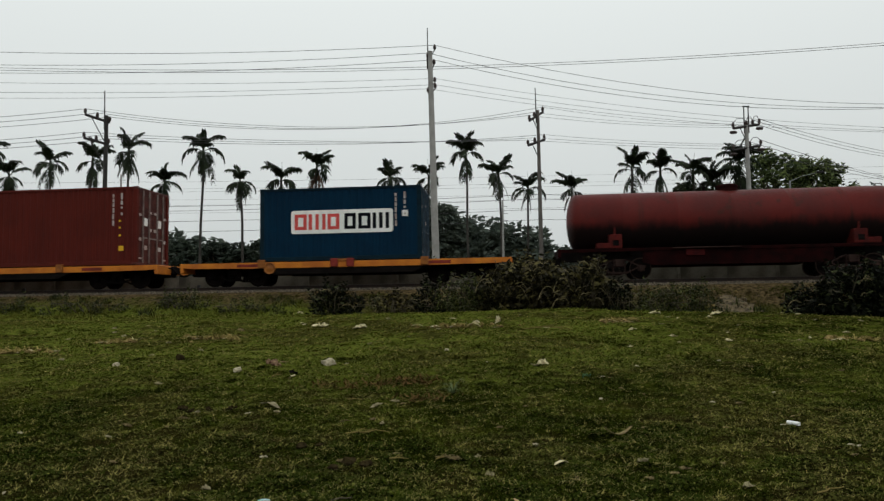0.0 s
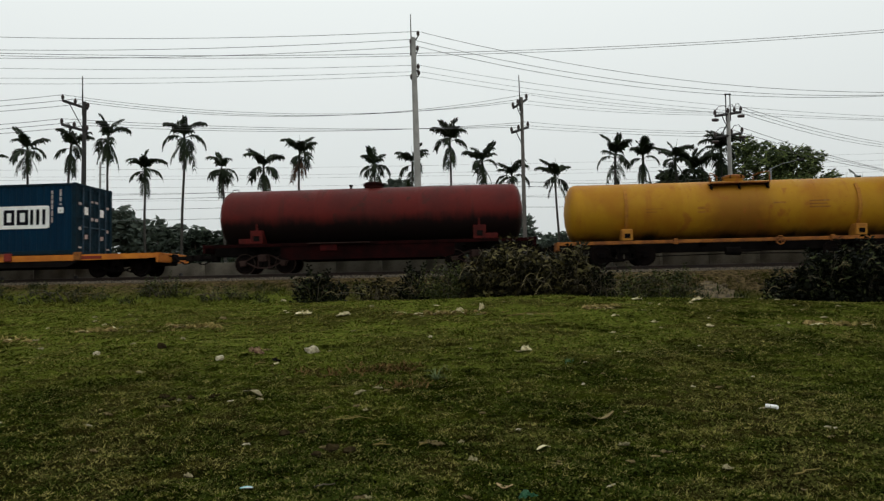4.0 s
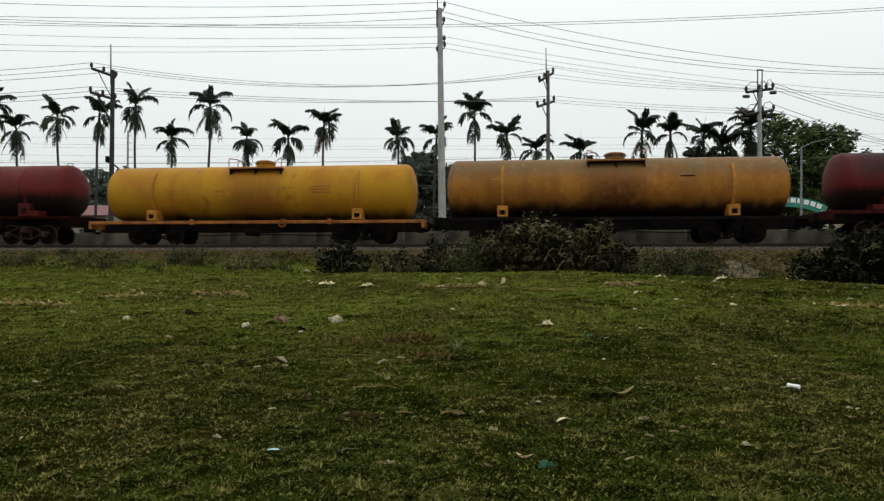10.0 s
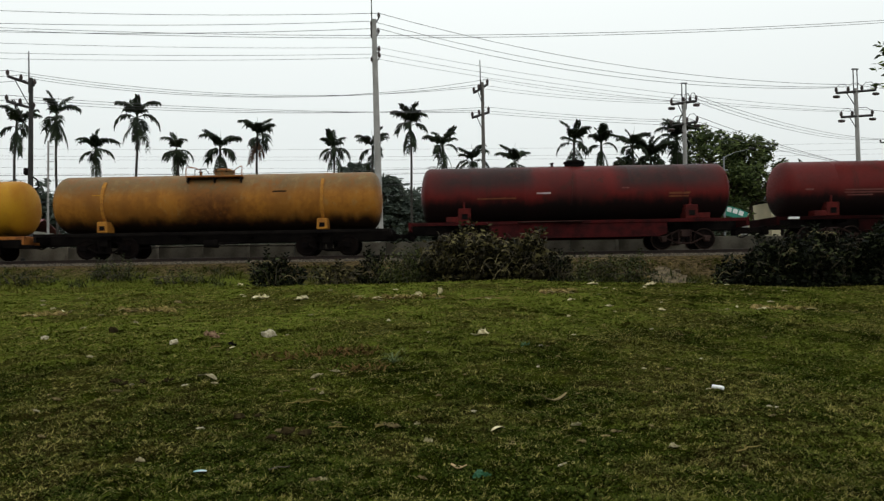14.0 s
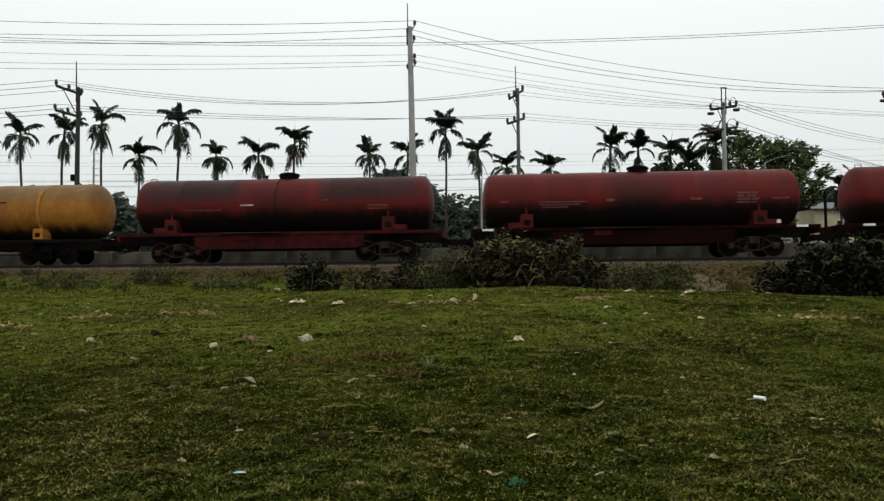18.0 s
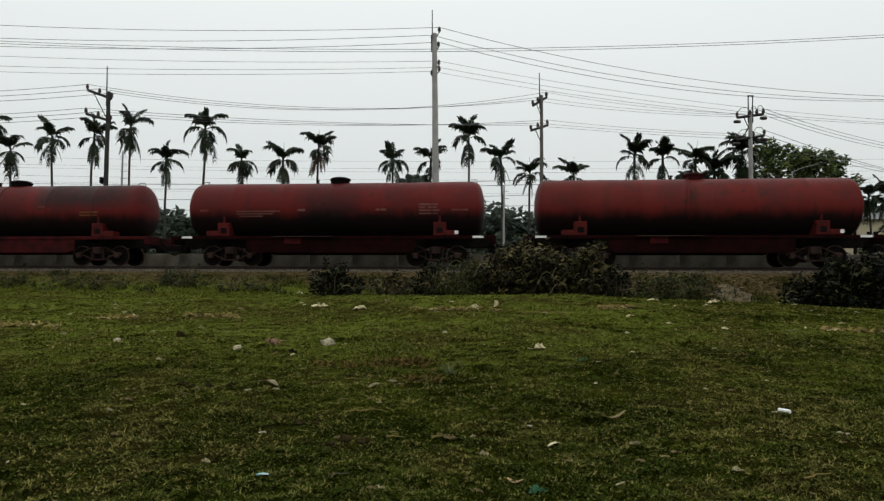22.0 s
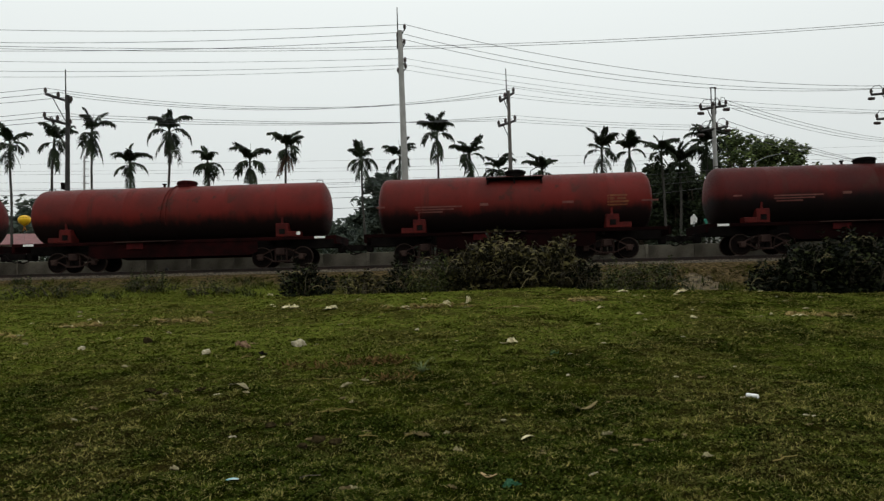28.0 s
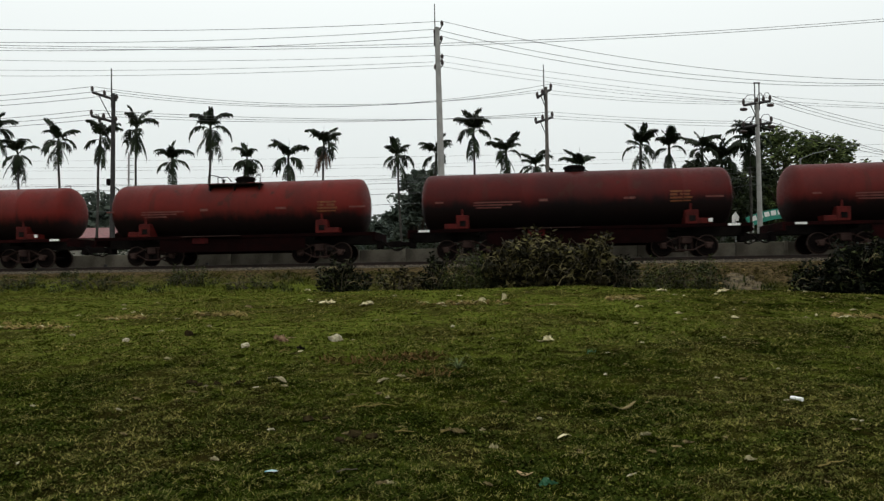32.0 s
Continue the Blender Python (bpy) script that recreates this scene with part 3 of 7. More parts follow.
def spaced(fine, lo, hi, far):
    a = np.arange(lo, hi + 1e-6, fine)
    out = np.array([0.6, 1.5, 3, 6, 12, 25, 60, 150, 400, 1200, far])
    return np.concatenate([lo - out[::-1], a, hi + out])


def build_ground():
    xs, ys = spaced(0.07, -14, 14, 3000), np.concatenate([spaced(0.07, 3.2, 18.4, 3000)[:-10], np.arange(19.2, 29, 0.25), [30, 33, 40, 60, 120, 300, 1000, 3000]])
    gx, gy = np.meshgrid(xs, ys)
    v = np.stack([gx, gy, land(gx, gy)], -1).reshape(-1, 3)
    n, m = len(xs), len(ys)
    i = (np.arange(m - 1)[:, None] * n + np.arange(n - 1)[None]).ravel()
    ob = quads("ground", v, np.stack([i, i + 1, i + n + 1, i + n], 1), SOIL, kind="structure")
    ob.data.polygons.foreach_set("use_smooth", [True] * len(ob.data.polygons))
    tagged(ob, "grazed grassy field rising to a railway bank", "ground")


build_ground()


# ---- railway: ballast, sleepers, rails, low wall behind ----
def build_track():
    bed = Geo()
    prof = [(-2.75, -0.42), (-2.1, -0.24), (-1.35, -0.17), (1.35, -0.17), (2.1, -0.24), (2.75, -0.42), (2.75, -0.9), (-2.75, -0.9)]
    for s in (-150.0, 150.0):
        bed.v += [tuple(track(s, o, z)) for o, z in prof]
    k = len(prof)
    bed.f += [(i, (i + 1) % k, k + (i + 1) % k, k + i) for i in range(k)]
    ob = tagged(part("ballast_bed", bed, BALLAST), "grey-brown crushed stone ballast under the track", "ballast", kind="structure")
    rng = np.random.default_rng(5)
    n = 9000
    s, o = rng.uniform(-19, 19, n), rng.uniform(-2.9, -0.7, n)
    z = np.interp(o, [-2.75, -2.1, -1.35], [-0.42, -0.24, -0.17])
    base = np.array([track(0, 0)])
    c = base + s[:, None] * np.array([[CS, SN, 0]]) + o[:, None] * np.array([[-SN, CS, 0]]) + z[:, None] * np.array([[0, 0, 1]])
    octa = np.array([(1, 0, 0), (-1, 0, 0), (0, 1, 0), (0, -1, 0), (0, 0, 1), (0, 0, -1)], float)
    tri = np.array([(0, 2, 4), (2, 1, 4), (1, 3, 4), (3, 0, 4), (2, 0, 5), (1, 2, 5), (3, 1, 5), (0, 3, 5)])
    size = rng.uniform(0.025, 0.06, (n, 1, 1)) * rng.uniform(0.6, 1.2, (n, 6, 1))
    v = c[:, None] + octa[None] * size
    f = tri[None] + (np.arange(n) * 6)[:, None, None]
    m = Mat("loose_ballast", 0.9)
    m.put("Base Color", m.mix(m.island(), (0.026, 0.021, 0.015), (0.13, 0.105, 0.074)))
    tagged(quads("ballast_stones", v.reshape(-1, 3), f.reshape(-1, 3), m.m, kind="stuff"), "loose angular ballast stones along the track", "ballast")
    tr = thing("railway_track", along(0), "single railway track with rusty rails on concrete sleepers", "railway track", kind="structure")
    for o in (-0.53, 0.53):
        g = Geo()
        pr = [(-0.065, -0.155), (0.065, -0.155), (0.065, -0.143), (0.012, -0.125), (0.012, -0.045), (0.034, -0.035), (0.034, -0.004), (0.026, 0), (-0.026, 0),
              (-0.034, -0.004), (-0.034, -0.035), (-0.012, -0.045), (-0.012, -0.125), (-0.065, -0.143)]
        for s in (-150.0, 150.0):
            g.v += [(s, o + y, z) for y, z in pr]
        k = len(pr)
        g.f += [(i, (i + 1) % k, k + (i + 1) % k, k + i) for i in range(k)]
        part("rail", g, RAIL_STEEL, tr)
        part("rail_head", Geo().box(-150, 150, o - 0.024, o + 0.024, -0.001, 0.003), RAIL_TOP, tr, "polished steel running surface")
    sl = mesh_of(Geo().slab(-0.12, 0.12, -1.05, 1.05, -0.3, -0.155, 0.03), SLEEPER)
    for i in range(-34, 35):
        part("sleeper", sl, None, tr).location = (i * 0.65, 0, 0)
    wl = thing("concrete_wall", along(0), "low weathered grey concrete panel wall behind the track", "wall", kind="structure")
    pa = mesh_of(Geo().slab(-0.935, 0.935, 2.5, 2.62, -0.42, 0.60, 0.012), PANEL)
    po = mesh_of(Geo().slab(-0.06, 0.06, 2.44, 2.66, -0.42, 0.63, 0.012), PANEL)
    for i in range(-32, 33):
        part("panel", pa, None, wl).location = (i * 1.9 + 0.55, 0, random.uniform(-0.012, 0.012))
        if i % 2:
            part("wall_post", po, None, wl).location = (i * 1.9 - 0.4, 0, 0)
    mk = mesh_of(Geo().slab(-0.07, 0.07, -0.05, 0.05, -0.4, 0.18, 0.02), DARK_POLE)
    for s in (-18.6, -15.3, -10.7):
        tagged(part("marker_post", mk, None), "short dark post between track and wall", "post", "posts by the wall").matrix_basis = along(s, 2.1)


build_track()


def sand_patch(s, off, wide, deep, seed):
    """A low spill of pale sandy gravel on the bank."""
    rng = np.random.default_rng(seed)
    g, n = Geo(), 14
    for j in range(n + 1):
        for i in range(n + 1):
            u, v = 2 * i / n - 1, 2 * j / n - 1
            p = track(s + u * wide, off + v * deep)
            edge = max(0.0, 1 - (u * u + v * v) * rng.uniform(0.75, 1.2))
            g.v.append((p.x, p.y, float(land(p.x, p.y)) - 0.03 + 0.12 * edge ** 0.5 * rng.uniform(0.7, 1.1)))
    g.f += [(j * (n + 1) + i, j * (n + 1) + i + 1, (j + 1) * (n + 1) + i + 1, (j + 1) * (n + 1) + i) for j in range(n) for i in range(n)]
    tagged(part("sand_patch", g, SAND), "pale sandy gravel spilled on the railway bank", "sand", kind="stuff")




# ---- rolling stock ----
MOVING, WHEELS = [], []           # (thing, place in the train) and keyed wheelsets
WHEEL_R = 0.39


def wheelset_mesh(rim):
    g = Geo()
    for y in (-0.56, 0.50):
        g.lathe([(y, 0), (y, 0.10), (y + 0.012, 0.11), (y + 0.012, 0.29), (y - 0.01, 0.31), (y - 0.01, 0.36), (y, WHEEL_R), (y + 0.06, WHEEL_R), (y + 0.06, 0.3), (y + 0.045, 0.28), (y + 0.045, 0.1), (y + 0.06, 0)], "y", n=28)
        for k in range(4):
            w = math.pi / 2 * k + 0.4
            g.rod((0.2 * math.cos(w), y - 0.004, 0.2 * math.sin(w)), (0.2 * math.cos(w), y + 0.06, 0.2 * math.sin(w)), 0.035, 8)
    g.rod((0, -0.78, 0), (0, 0.78, 0), 0.06, 10)
    me = mesh_of(g, WHEEL_STEEL, True)
    me.materials.append(rim)
    for p in me.polygons:
        if math.hypot(p.center.x, p.center.z) > 0.335:
            p.material_index = 1
    return me


WHEELSET, DARK_WHEELSET = wheelset_mesh(RIM_STEEL), wheelset_mesh(WHEEL_STEEL)


def bogie_meshes(steel, wb):
    """Arch-bar bogie: bolster, side frame, axle box and spring."""
    h = wb / 2
    bol = Geo().slab(-0.17, 0.17, -0.85, 0.85, 0.45, 0.72, 0.03).rod((0, 0, 0.7), (0, 0, 0.86), 0.16, 12)
    side = Geo()
    arch = [(-h - 0.16, 0.50), (-h + 0.12, 0.53), (-h + 0.42, 0.68), (-0.2, 0.735), (0.2, 0.735), (h - 0.42, 0.68), (h - 0.12, 0.53), (h + 0.16, 0.50)]
    low = [(-h - 0.16, 0.46), (-h + 0.14, 0.44), (-0.24, 0.25), (0.24, 0.25), (h - 0.14, 0.44), (h + 0.16, 0.46)]
    for line in (arch, low):
        side.plate(line + [(x, z - 0.045) for x, z in reversed(line)], -0.05, 0.05)
    for x in (-0.24, 0.19):
        side.slab(x, x + 0.05, -0.045, 0.045, 0.24, 0.72, 0.008)
    side.slab(-0.3, 0.3, -0.06, 0.06, 0.22, 0.26, 0.01)
    box = Geo().slab(-0.11, 0.11, -0.09, 0.06, 0.28, 0.50, 0.03).rod((0, -0.12, 0.39), (0, -0.08, 0.39), 0.08, 12)
    spr = Geo()
    for x in (-0.1, 0.1):
        for k in range(5):
            spr.lathe([(0.27 + k * 0.045, 0.0), (0.27 + k * 0.045, 0.07), (0.292 + k * 0.045, 0.085), (0.31 + k * 0.045, 0.07), (0.31 + k * 0.045, 0)], "z", (x, 0, 0), 10)
    return [mesh_of(g, steel) for g in (bol, side, box)] + [mesh_of(spr, BLACK_FRAME)]


BOGIES = {}


def bogie(wagon, x, steel=None, wb=1.55):
    steel = steel or BOGIE_STEEL
    key = (steel.name, wb)
    if key not in BOGIES:
        BOGIES[key] = bogie_meshes(steel, wb)
    bol, side, box, spr = BOGIES[key]
    b = part("bogie", bol, None, wagon)
    b.location = (x, 0, 0)
    for y, turn in ((-0.72, 0), (0.72, math.pi)):
        s = part("side_frame", side, None, b)
        s.location = (0, y, 0)
        part("spring", spr, None, b).location = (0, y, 0)
        for dx in (-wb / 2, wb / 2):
            a = part("axle_box", box, None, b)
            a.location, a.rotation_euler = (dx, y, 0), (0, 0, turn)
    for dx in (-wb / 2, wb / 2):
        w = part("wheelset", DARK_WHEELSET if steel == BLACK_FRAME else WHEELSET, None, b)
        w.location = (dx, 0, WHEEL_R)
        WHEELS.append((w, dx))
    return b


def coupler_mesh():
    g = Geo().slab(-0.1, 0.55, -0.07, 0.07, 0.62, 0.76, 0.02)
    g.plate([(0.5, 0.58), (0.78, 0.58), (0.86, 0.64), (0.86, 0.76), (0.78, 0.8), (0.5, 0.8)], -0.13, 0.13)
    g.slab(-0.15, 0.08, -0.2, 0.2, 0.52, 0.86, 0.03)
    return g


COUPLER = mesh_of(coupler_mesh(), BLACK_FRAME)
HOSE = mesh_of(Geo().pipe([(0, -0.4, 0.78), (0.2, -0.42, 0.74), (0.4, -0.42, 0.55), (0.62, -0.4, 0.45), (0.8, -0.36, 0.5)], 0.028, 6), BLACK_FRAME, True)


def couplings(wagon, half):
    for k, turn in ((1, 0), (-1, math.pi)):
        for name, me in (("coupler", COUPLER), ("brake_hose", HOSE)):
            c = part(name, me, None, wagon)
            c.location, c.rotation_euler = (k * half, 0, 0), (0, 0, turn)


def bar_on_tank(r, zc, x0, x1, phi, h):
    """A strip of faded writing on the tank's curved flank."""
    g = Geo()
    for k in (-0.5, 0.5):
        w = radians(phi) + k * h / r
        for rr in (r - 0.01, r + 0.004):
            g.v += [(x, -rr * math.cos(w), zc + rr * math.sin(w)) for x in (x0, x1)]
    g.f += [(2, 3, 7, 6), (0, 1, 3, 2), (4, 6, 7, 5), (0, 2, 6, 4), (1, 5, 7, 3)]
    return g


def tank_wagon(e0, e1, paint, frame, top, r, label, style="dome", yellow=False, words=(), white=False, sill=None, bands=(), hatch=None):
    length, mid = e1 - e0, (e0 + e1) / 2
    h, zc = length / 2, top - r
    half = h + 0.42
    w = thing("tank_wagon", along(mid), label, "tank wagon", "tank wagons of the freight train")
    MOVING.append((w, mid))
    prof = [(-h + a, r * b) for a, b in ((0.0, 0.0), (0.012, 0.25), (0.045, 0.48), (0.095, 0.68), (0.15, 0.82), (0.205, 0.905), (0.27, 0.962), (0.34, 0.99), (0.42, 1.0))]
    rings = []
    for k in range(1, 6):
        a = -h + k * length / 6
        rings += [(a - 0.03, r), (a - 0.012, r + 0.006), (a + 0.012, r + 0.006), (a + 0.03, r)]
    full = prof + rings + [(-a, rr) for a, rr in reversed(prof)]
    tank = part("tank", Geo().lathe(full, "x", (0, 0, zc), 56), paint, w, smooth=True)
    # manhole
    dome = part("manhole", Geo().lathe([(-0.15, 0.36), (0.10, 0.36), (0.11, 0.4), (0.14, 0.4), (0.15, 0.0)], "z", (0.1, 0, top), 26), paint if yellow else hatch or BLACK_FRAME, w, smooth=True)
    part("lid", Geo().lathe([(0.152, 0.36), (0.19, 0.35), (0.22, 0.25), (0.23, 0.0)], "z", (0.1, 0, top), 26), frame if yellow else hatch or BLACK_FRAME, dome, smooth=True)
    for k in range(6):
        a = k * math.pi / 3
        part("lid_bolt", Geo().rod((0.1 + 0.38 * math.cos(a), 0.38 * math.sin(a), top + 0.08), (0.1 + 0.38 * math.cos(a), 0.38 * math.sin(a), top + 0.18), 0.025, 6), BLACK_FRAME, dome)
    valve = Geo().rod((-0.75, -0.1, top - 0.1), (-0.75, -0.1, top + 0.1), 0.05, 8).rod((-0.75, -0.1, top + 0.09), (-0.75, -0.1, top + 0.13), 0.08, 8)
    part("valve", valve, BLACK_FRAME, w)
    if style == "platform":
        pf = part("walkway", Geo().slab(-1.0, 1.05, -0.95, -0.42, top - 0.2, top - 0.15, 0.008), frame if yellow else BLACK_FRAME, w)
        for x in (-0.95, 0.02, 1.0):
            part("bracket", Geo().plate([(x - 0.025, top - 0.2), (x + 0.025, top - 0.2), (x + 0.025, top - 0.42), (x - 0.025, top - 0.36)], -0.93, -0.62), BLACK_FRAME, pf)
        for x in (-1.0, 1.05):
            part("handrail", Geo().pipe([(x, -0.9, top - 0.18), (x, -0.9, top + 0.15), (x * 0.98, -0.86, top + 0.2), (x * 0.8, -0.6, top + 0.2), (x * 0.62, -0.45, top + 0.12), (x * 0.6, -0.45, top - 0.17)], 0.018, 6), frame if yellow else BLACK_FRAME, pf)
        part("handrail", Geo().pipe([(-1.0, -0.05, top - 0.05), (-1.0, -0.05, top + 0.22), (-0.6, -0.05, top + 0.24), (-0.45, -0.05, top + 0.05)], 0.018, 6), BLACK_FRAME, pf)
    else:
        for x in (-h + 0.45, h - 0.4):
            part("grab_hoop", Geo().pipe([(x - 0.12, -0.05, top - 0.05), (x - 0.12, -0.05, top + 0.08), (x + 0.1, -0.05, top + 0.08), (x + 0.12, -0.05, top - 0.06)], 0.016, 6), BLACK_FRAME, w)
    for x0, x1 in bands:
        arc = [(0.1 + x0 + (x1 - x0) * k / 14, -(r + 0.02) * math.sin(radians(12 + 7.5 * k)), zc + (r + 0.02) * math.cos(radians(12 + 7.5 * k))) for k in range(15)]
        part("vent_pipe", Geo().pipe([(0.1 + x0 * 0.6, -0.3, top + 0.06)] + arc, 0.014, 6), paint, w, smooth=True)
    # underframe
    dt = zc - r + (0.02 if not yellow else -0.06)
    for y in (-1.12, 1.04):
        if yellow:
            part("side_sill", Geo().slab(-half, half, y, y + 0.08, dt - 0.12, dt, 0.01), sill or frame, w)
        else:
            g = Geo().slab(-half, half, y, y + 0.09, dt - 0.12, dt, 0.01)
            g.plate([(-h * 0.56, dt - 0.12), (h * 0.56, dt - 0.12), (h * 0.56, dt - 0.52), (h * 0.5, dt - 0.62), (-h * 0.5, dt - 0.62), (-h * 0.56, dt - 0.52)], y + 0.025, y + 0.06)
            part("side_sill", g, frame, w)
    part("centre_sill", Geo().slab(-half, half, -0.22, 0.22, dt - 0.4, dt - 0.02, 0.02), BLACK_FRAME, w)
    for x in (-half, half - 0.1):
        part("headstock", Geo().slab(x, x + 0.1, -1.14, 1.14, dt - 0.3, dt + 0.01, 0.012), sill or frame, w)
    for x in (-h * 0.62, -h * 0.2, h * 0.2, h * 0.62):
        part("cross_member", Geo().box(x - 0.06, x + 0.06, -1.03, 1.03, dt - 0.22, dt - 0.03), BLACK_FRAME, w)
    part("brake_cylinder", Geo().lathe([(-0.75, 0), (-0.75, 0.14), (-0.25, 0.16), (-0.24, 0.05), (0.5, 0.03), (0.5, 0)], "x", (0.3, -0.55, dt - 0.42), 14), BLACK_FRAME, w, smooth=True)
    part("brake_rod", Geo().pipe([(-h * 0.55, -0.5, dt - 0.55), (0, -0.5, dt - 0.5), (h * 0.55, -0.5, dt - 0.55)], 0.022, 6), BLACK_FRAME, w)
    if not yellow:
        st = part("step_board", Geo().slab(-h * 0.38, -h * 0.38 + 2.3, -1.25, -1.1, dt - 0.05, dt - 0.02, 0.006), BOGIE_STEEL, w)
        part("number_plate", Geo().slab(-h * 0.3, -h * 0.3 + 0.62, -1.155, -1.125, dt - 0.3, dt - 0.08, 0.006), RED_FRAME_B, w, "plain red plate")
    else:
        wheel = Geo()
        for k in range(12 if not sill else 0):
            a, b = k * math.pi / 6, (k + 1) * math.pi / 6
            wheel.rod((1.2 + 0.15 * math.cos(a), -1.2, dt - 0.1 + 0.15 * math.sin(a)), (1.2 + 0.15 * math.cos(b), -1.2, dt - 0.1 + 0.15 * math.sin(b)), 0.018, 6)
        for a in (0.4, 2.0, 3.6, 5.2) if not sill else ():
            wheel.rod((1.2, -1.2, dt - 0.1), (1.2 + 0.15 * math.cos(a), -1.2, dt - 0.1 + 0.15 * math.sin(a)), 0.014, 5)
        if not sill:
            part("brake_wheel", wheel.rod((1.2, -1.22, dt - 0.1), (1.2, -1.05, dt - 0.1), 0.03, 8), YELLOW_FRAME, w)
        for x in (-2.4, 2.9) if not sill else ():
            part("deck_lug", Geo().slab(x, x + 0.14, -1.2, -1.11, dt - 0.16, dt + 0.05, 0.01), frame, w)
    # saddles on both flanks, one near each end
    # saddle holes are thin black plates; the dark inside is only their colour
    for sx in (-1, 1):
        x = sx * (h - 1.6) if not yellow else sx * (h - 2.08)
        for sy in (-1, 1):
            s = Geo()
            y0, y1 = (-1.1, -0.55) if sy < 0 else (0.55, 1.1)
            if yellow:
                s.slab(x - 0.19, x + 0.19, y0, y1, dt + 0.02, dt + 0.42, 0.015)
                sad = part("saddle", s, STRAP, w)
                part("dark_hole_plate", Geo().slab(x - 0.1, x + 0.1, sy * 1.105 - 0.006, sy * 1.105 + 0.006, dt + 0.1, dt + 0.26, 0.004), BLACK_FRAME, sad)
                band, n = Geo(), 16
                for k in range(n + 1):
                    a = radians(-38 + 80 * k / n)
                    for rr in (r + 0.002, r + 0.065):
                        band.v += [(xx, sy * rr * math.cos(a), zc + rr * math.sin(a)) for xx in (x - 0.055, x + 0.055)]
                for k in range(n):
                    i = 4 * k
                    band.f += [(i + 2, i + 3, i + 7, i + 6), (i, i + 2, i + 6, i + 4), (i + 1, i + 5, i + 7, i + 3), (i, i + 4, i + 5, i + 1)]
                part("strap", band, STRAP, sad, smooth=True)
            else:
                s.slab(x - 0.23, x + 0.23, y0, y1, dt + 0.01, dt + 0.50, 0.015)
                s.slab(x - 0.05, x + 0.03, sy * 0.98 - 0.04, sy * 0.98 + 0.04, dt + 0.48, dt + 0.86, 0.01)
                sad = part("saddle", s, SADDLE, w)
                part("dark_hole_plate", Geo().slab(x - 0.1, x + 0.12, sy * 1.105 - 0.006, sy * 1.105 + 0.006, dt + 0.1, dt + 0.3, 0.004), BLACK_FRAME, sad)
                xs = (x + sx * 0.23, x + sx * 0.66)
                part("shelf", Geo().slab(min(xs), max(xs), y0, y1 - 0.1, dt + 0.01, dt + 0.2, 0.012), SADDLE, sad)
                if white and sy < 0:
                    part("white_mark", Geo().slab(sx * (half - 0.62) - 0.2, sx * (half - 0.62) + 0.2, -1.128, -1.118, dt - 0.09, dt - 0.01, 0.002), WHITE_PAINT, w, "white painted patch")
    if white:
        part("lamp_mark", Geo().slab(h - 1.05, h - 0.92, -1.12, -1.105, dt + 0.06, dt + 0.18, 0.003), WHITE_PAINT, w, "small white plate")
    for x0, x1, phi, hh, m in words:
        part("lettering", bar_on_tank(r, zc, x0, x1, phi, hh), m, w, "faded unreadable painted writing")
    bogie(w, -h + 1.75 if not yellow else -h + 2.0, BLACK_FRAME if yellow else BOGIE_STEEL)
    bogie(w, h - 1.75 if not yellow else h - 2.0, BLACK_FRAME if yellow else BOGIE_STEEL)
    couplings(w, half)
    return w


P, Y2 = PALE_PAINT, YELLOW_LETTER


def words_red(m1, m2):
    return [(-3.6, -1.9, -6, 0.05, m1), (-3.6, -2.2, -11, 0.05, m1), (-3.5, -2.6, -16, 0.05, m1), (-5.0, -4.7, -4, 0.06, m1), (-1.25, -0.95, -4, 0.09, m1), (1.7, 2.1, -4, 0.08, m1),
            (3.3, 4.0, 6, 0.06, m2), (3.3, 3.55, 0, 0.08, m2), (3.65, 3.95, 0, 0.08, m2), (3.3, 4.05, -6, 0.07, m2), (3.3, 4.0, -12, 0.05, m2), (4.5, 5.1, -5, 0.06, m1)]


tank_wagon(4.52, 15.94, RED_TANK, RED_FRAME, 3.20, 1.06, "dark red tank wagon with a grimy, shade-dark belly and dark manhole", hatch=RIM_RED)
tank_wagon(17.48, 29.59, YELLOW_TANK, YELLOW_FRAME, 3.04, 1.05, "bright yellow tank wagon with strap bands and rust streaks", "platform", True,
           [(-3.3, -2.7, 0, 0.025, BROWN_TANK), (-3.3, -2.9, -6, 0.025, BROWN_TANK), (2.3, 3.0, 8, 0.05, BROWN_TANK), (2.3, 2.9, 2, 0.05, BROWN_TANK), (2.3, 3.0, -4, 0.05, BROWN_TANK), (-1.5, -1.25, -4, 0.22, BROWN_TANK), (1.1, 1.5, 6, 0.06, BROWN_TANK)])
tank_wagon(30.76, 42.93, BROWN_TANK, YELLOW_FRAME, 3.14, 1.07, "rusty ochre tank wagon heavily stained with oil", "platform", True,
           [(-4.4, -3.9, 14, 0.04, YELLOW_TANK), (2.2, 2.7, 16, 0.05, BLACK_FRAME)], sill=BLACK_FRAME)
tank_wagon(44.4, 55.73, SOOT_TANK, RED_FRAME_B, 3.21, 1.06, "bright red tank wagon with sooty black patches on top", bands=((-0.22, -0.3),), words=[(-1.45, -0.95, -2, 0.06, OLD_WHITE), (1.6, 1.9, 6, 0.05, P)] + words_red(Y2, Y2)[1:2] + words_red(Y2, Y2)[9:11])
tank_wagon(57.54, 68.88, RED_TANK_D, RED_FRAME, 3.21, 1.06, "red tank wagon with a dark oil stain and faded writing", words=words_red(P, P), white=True)
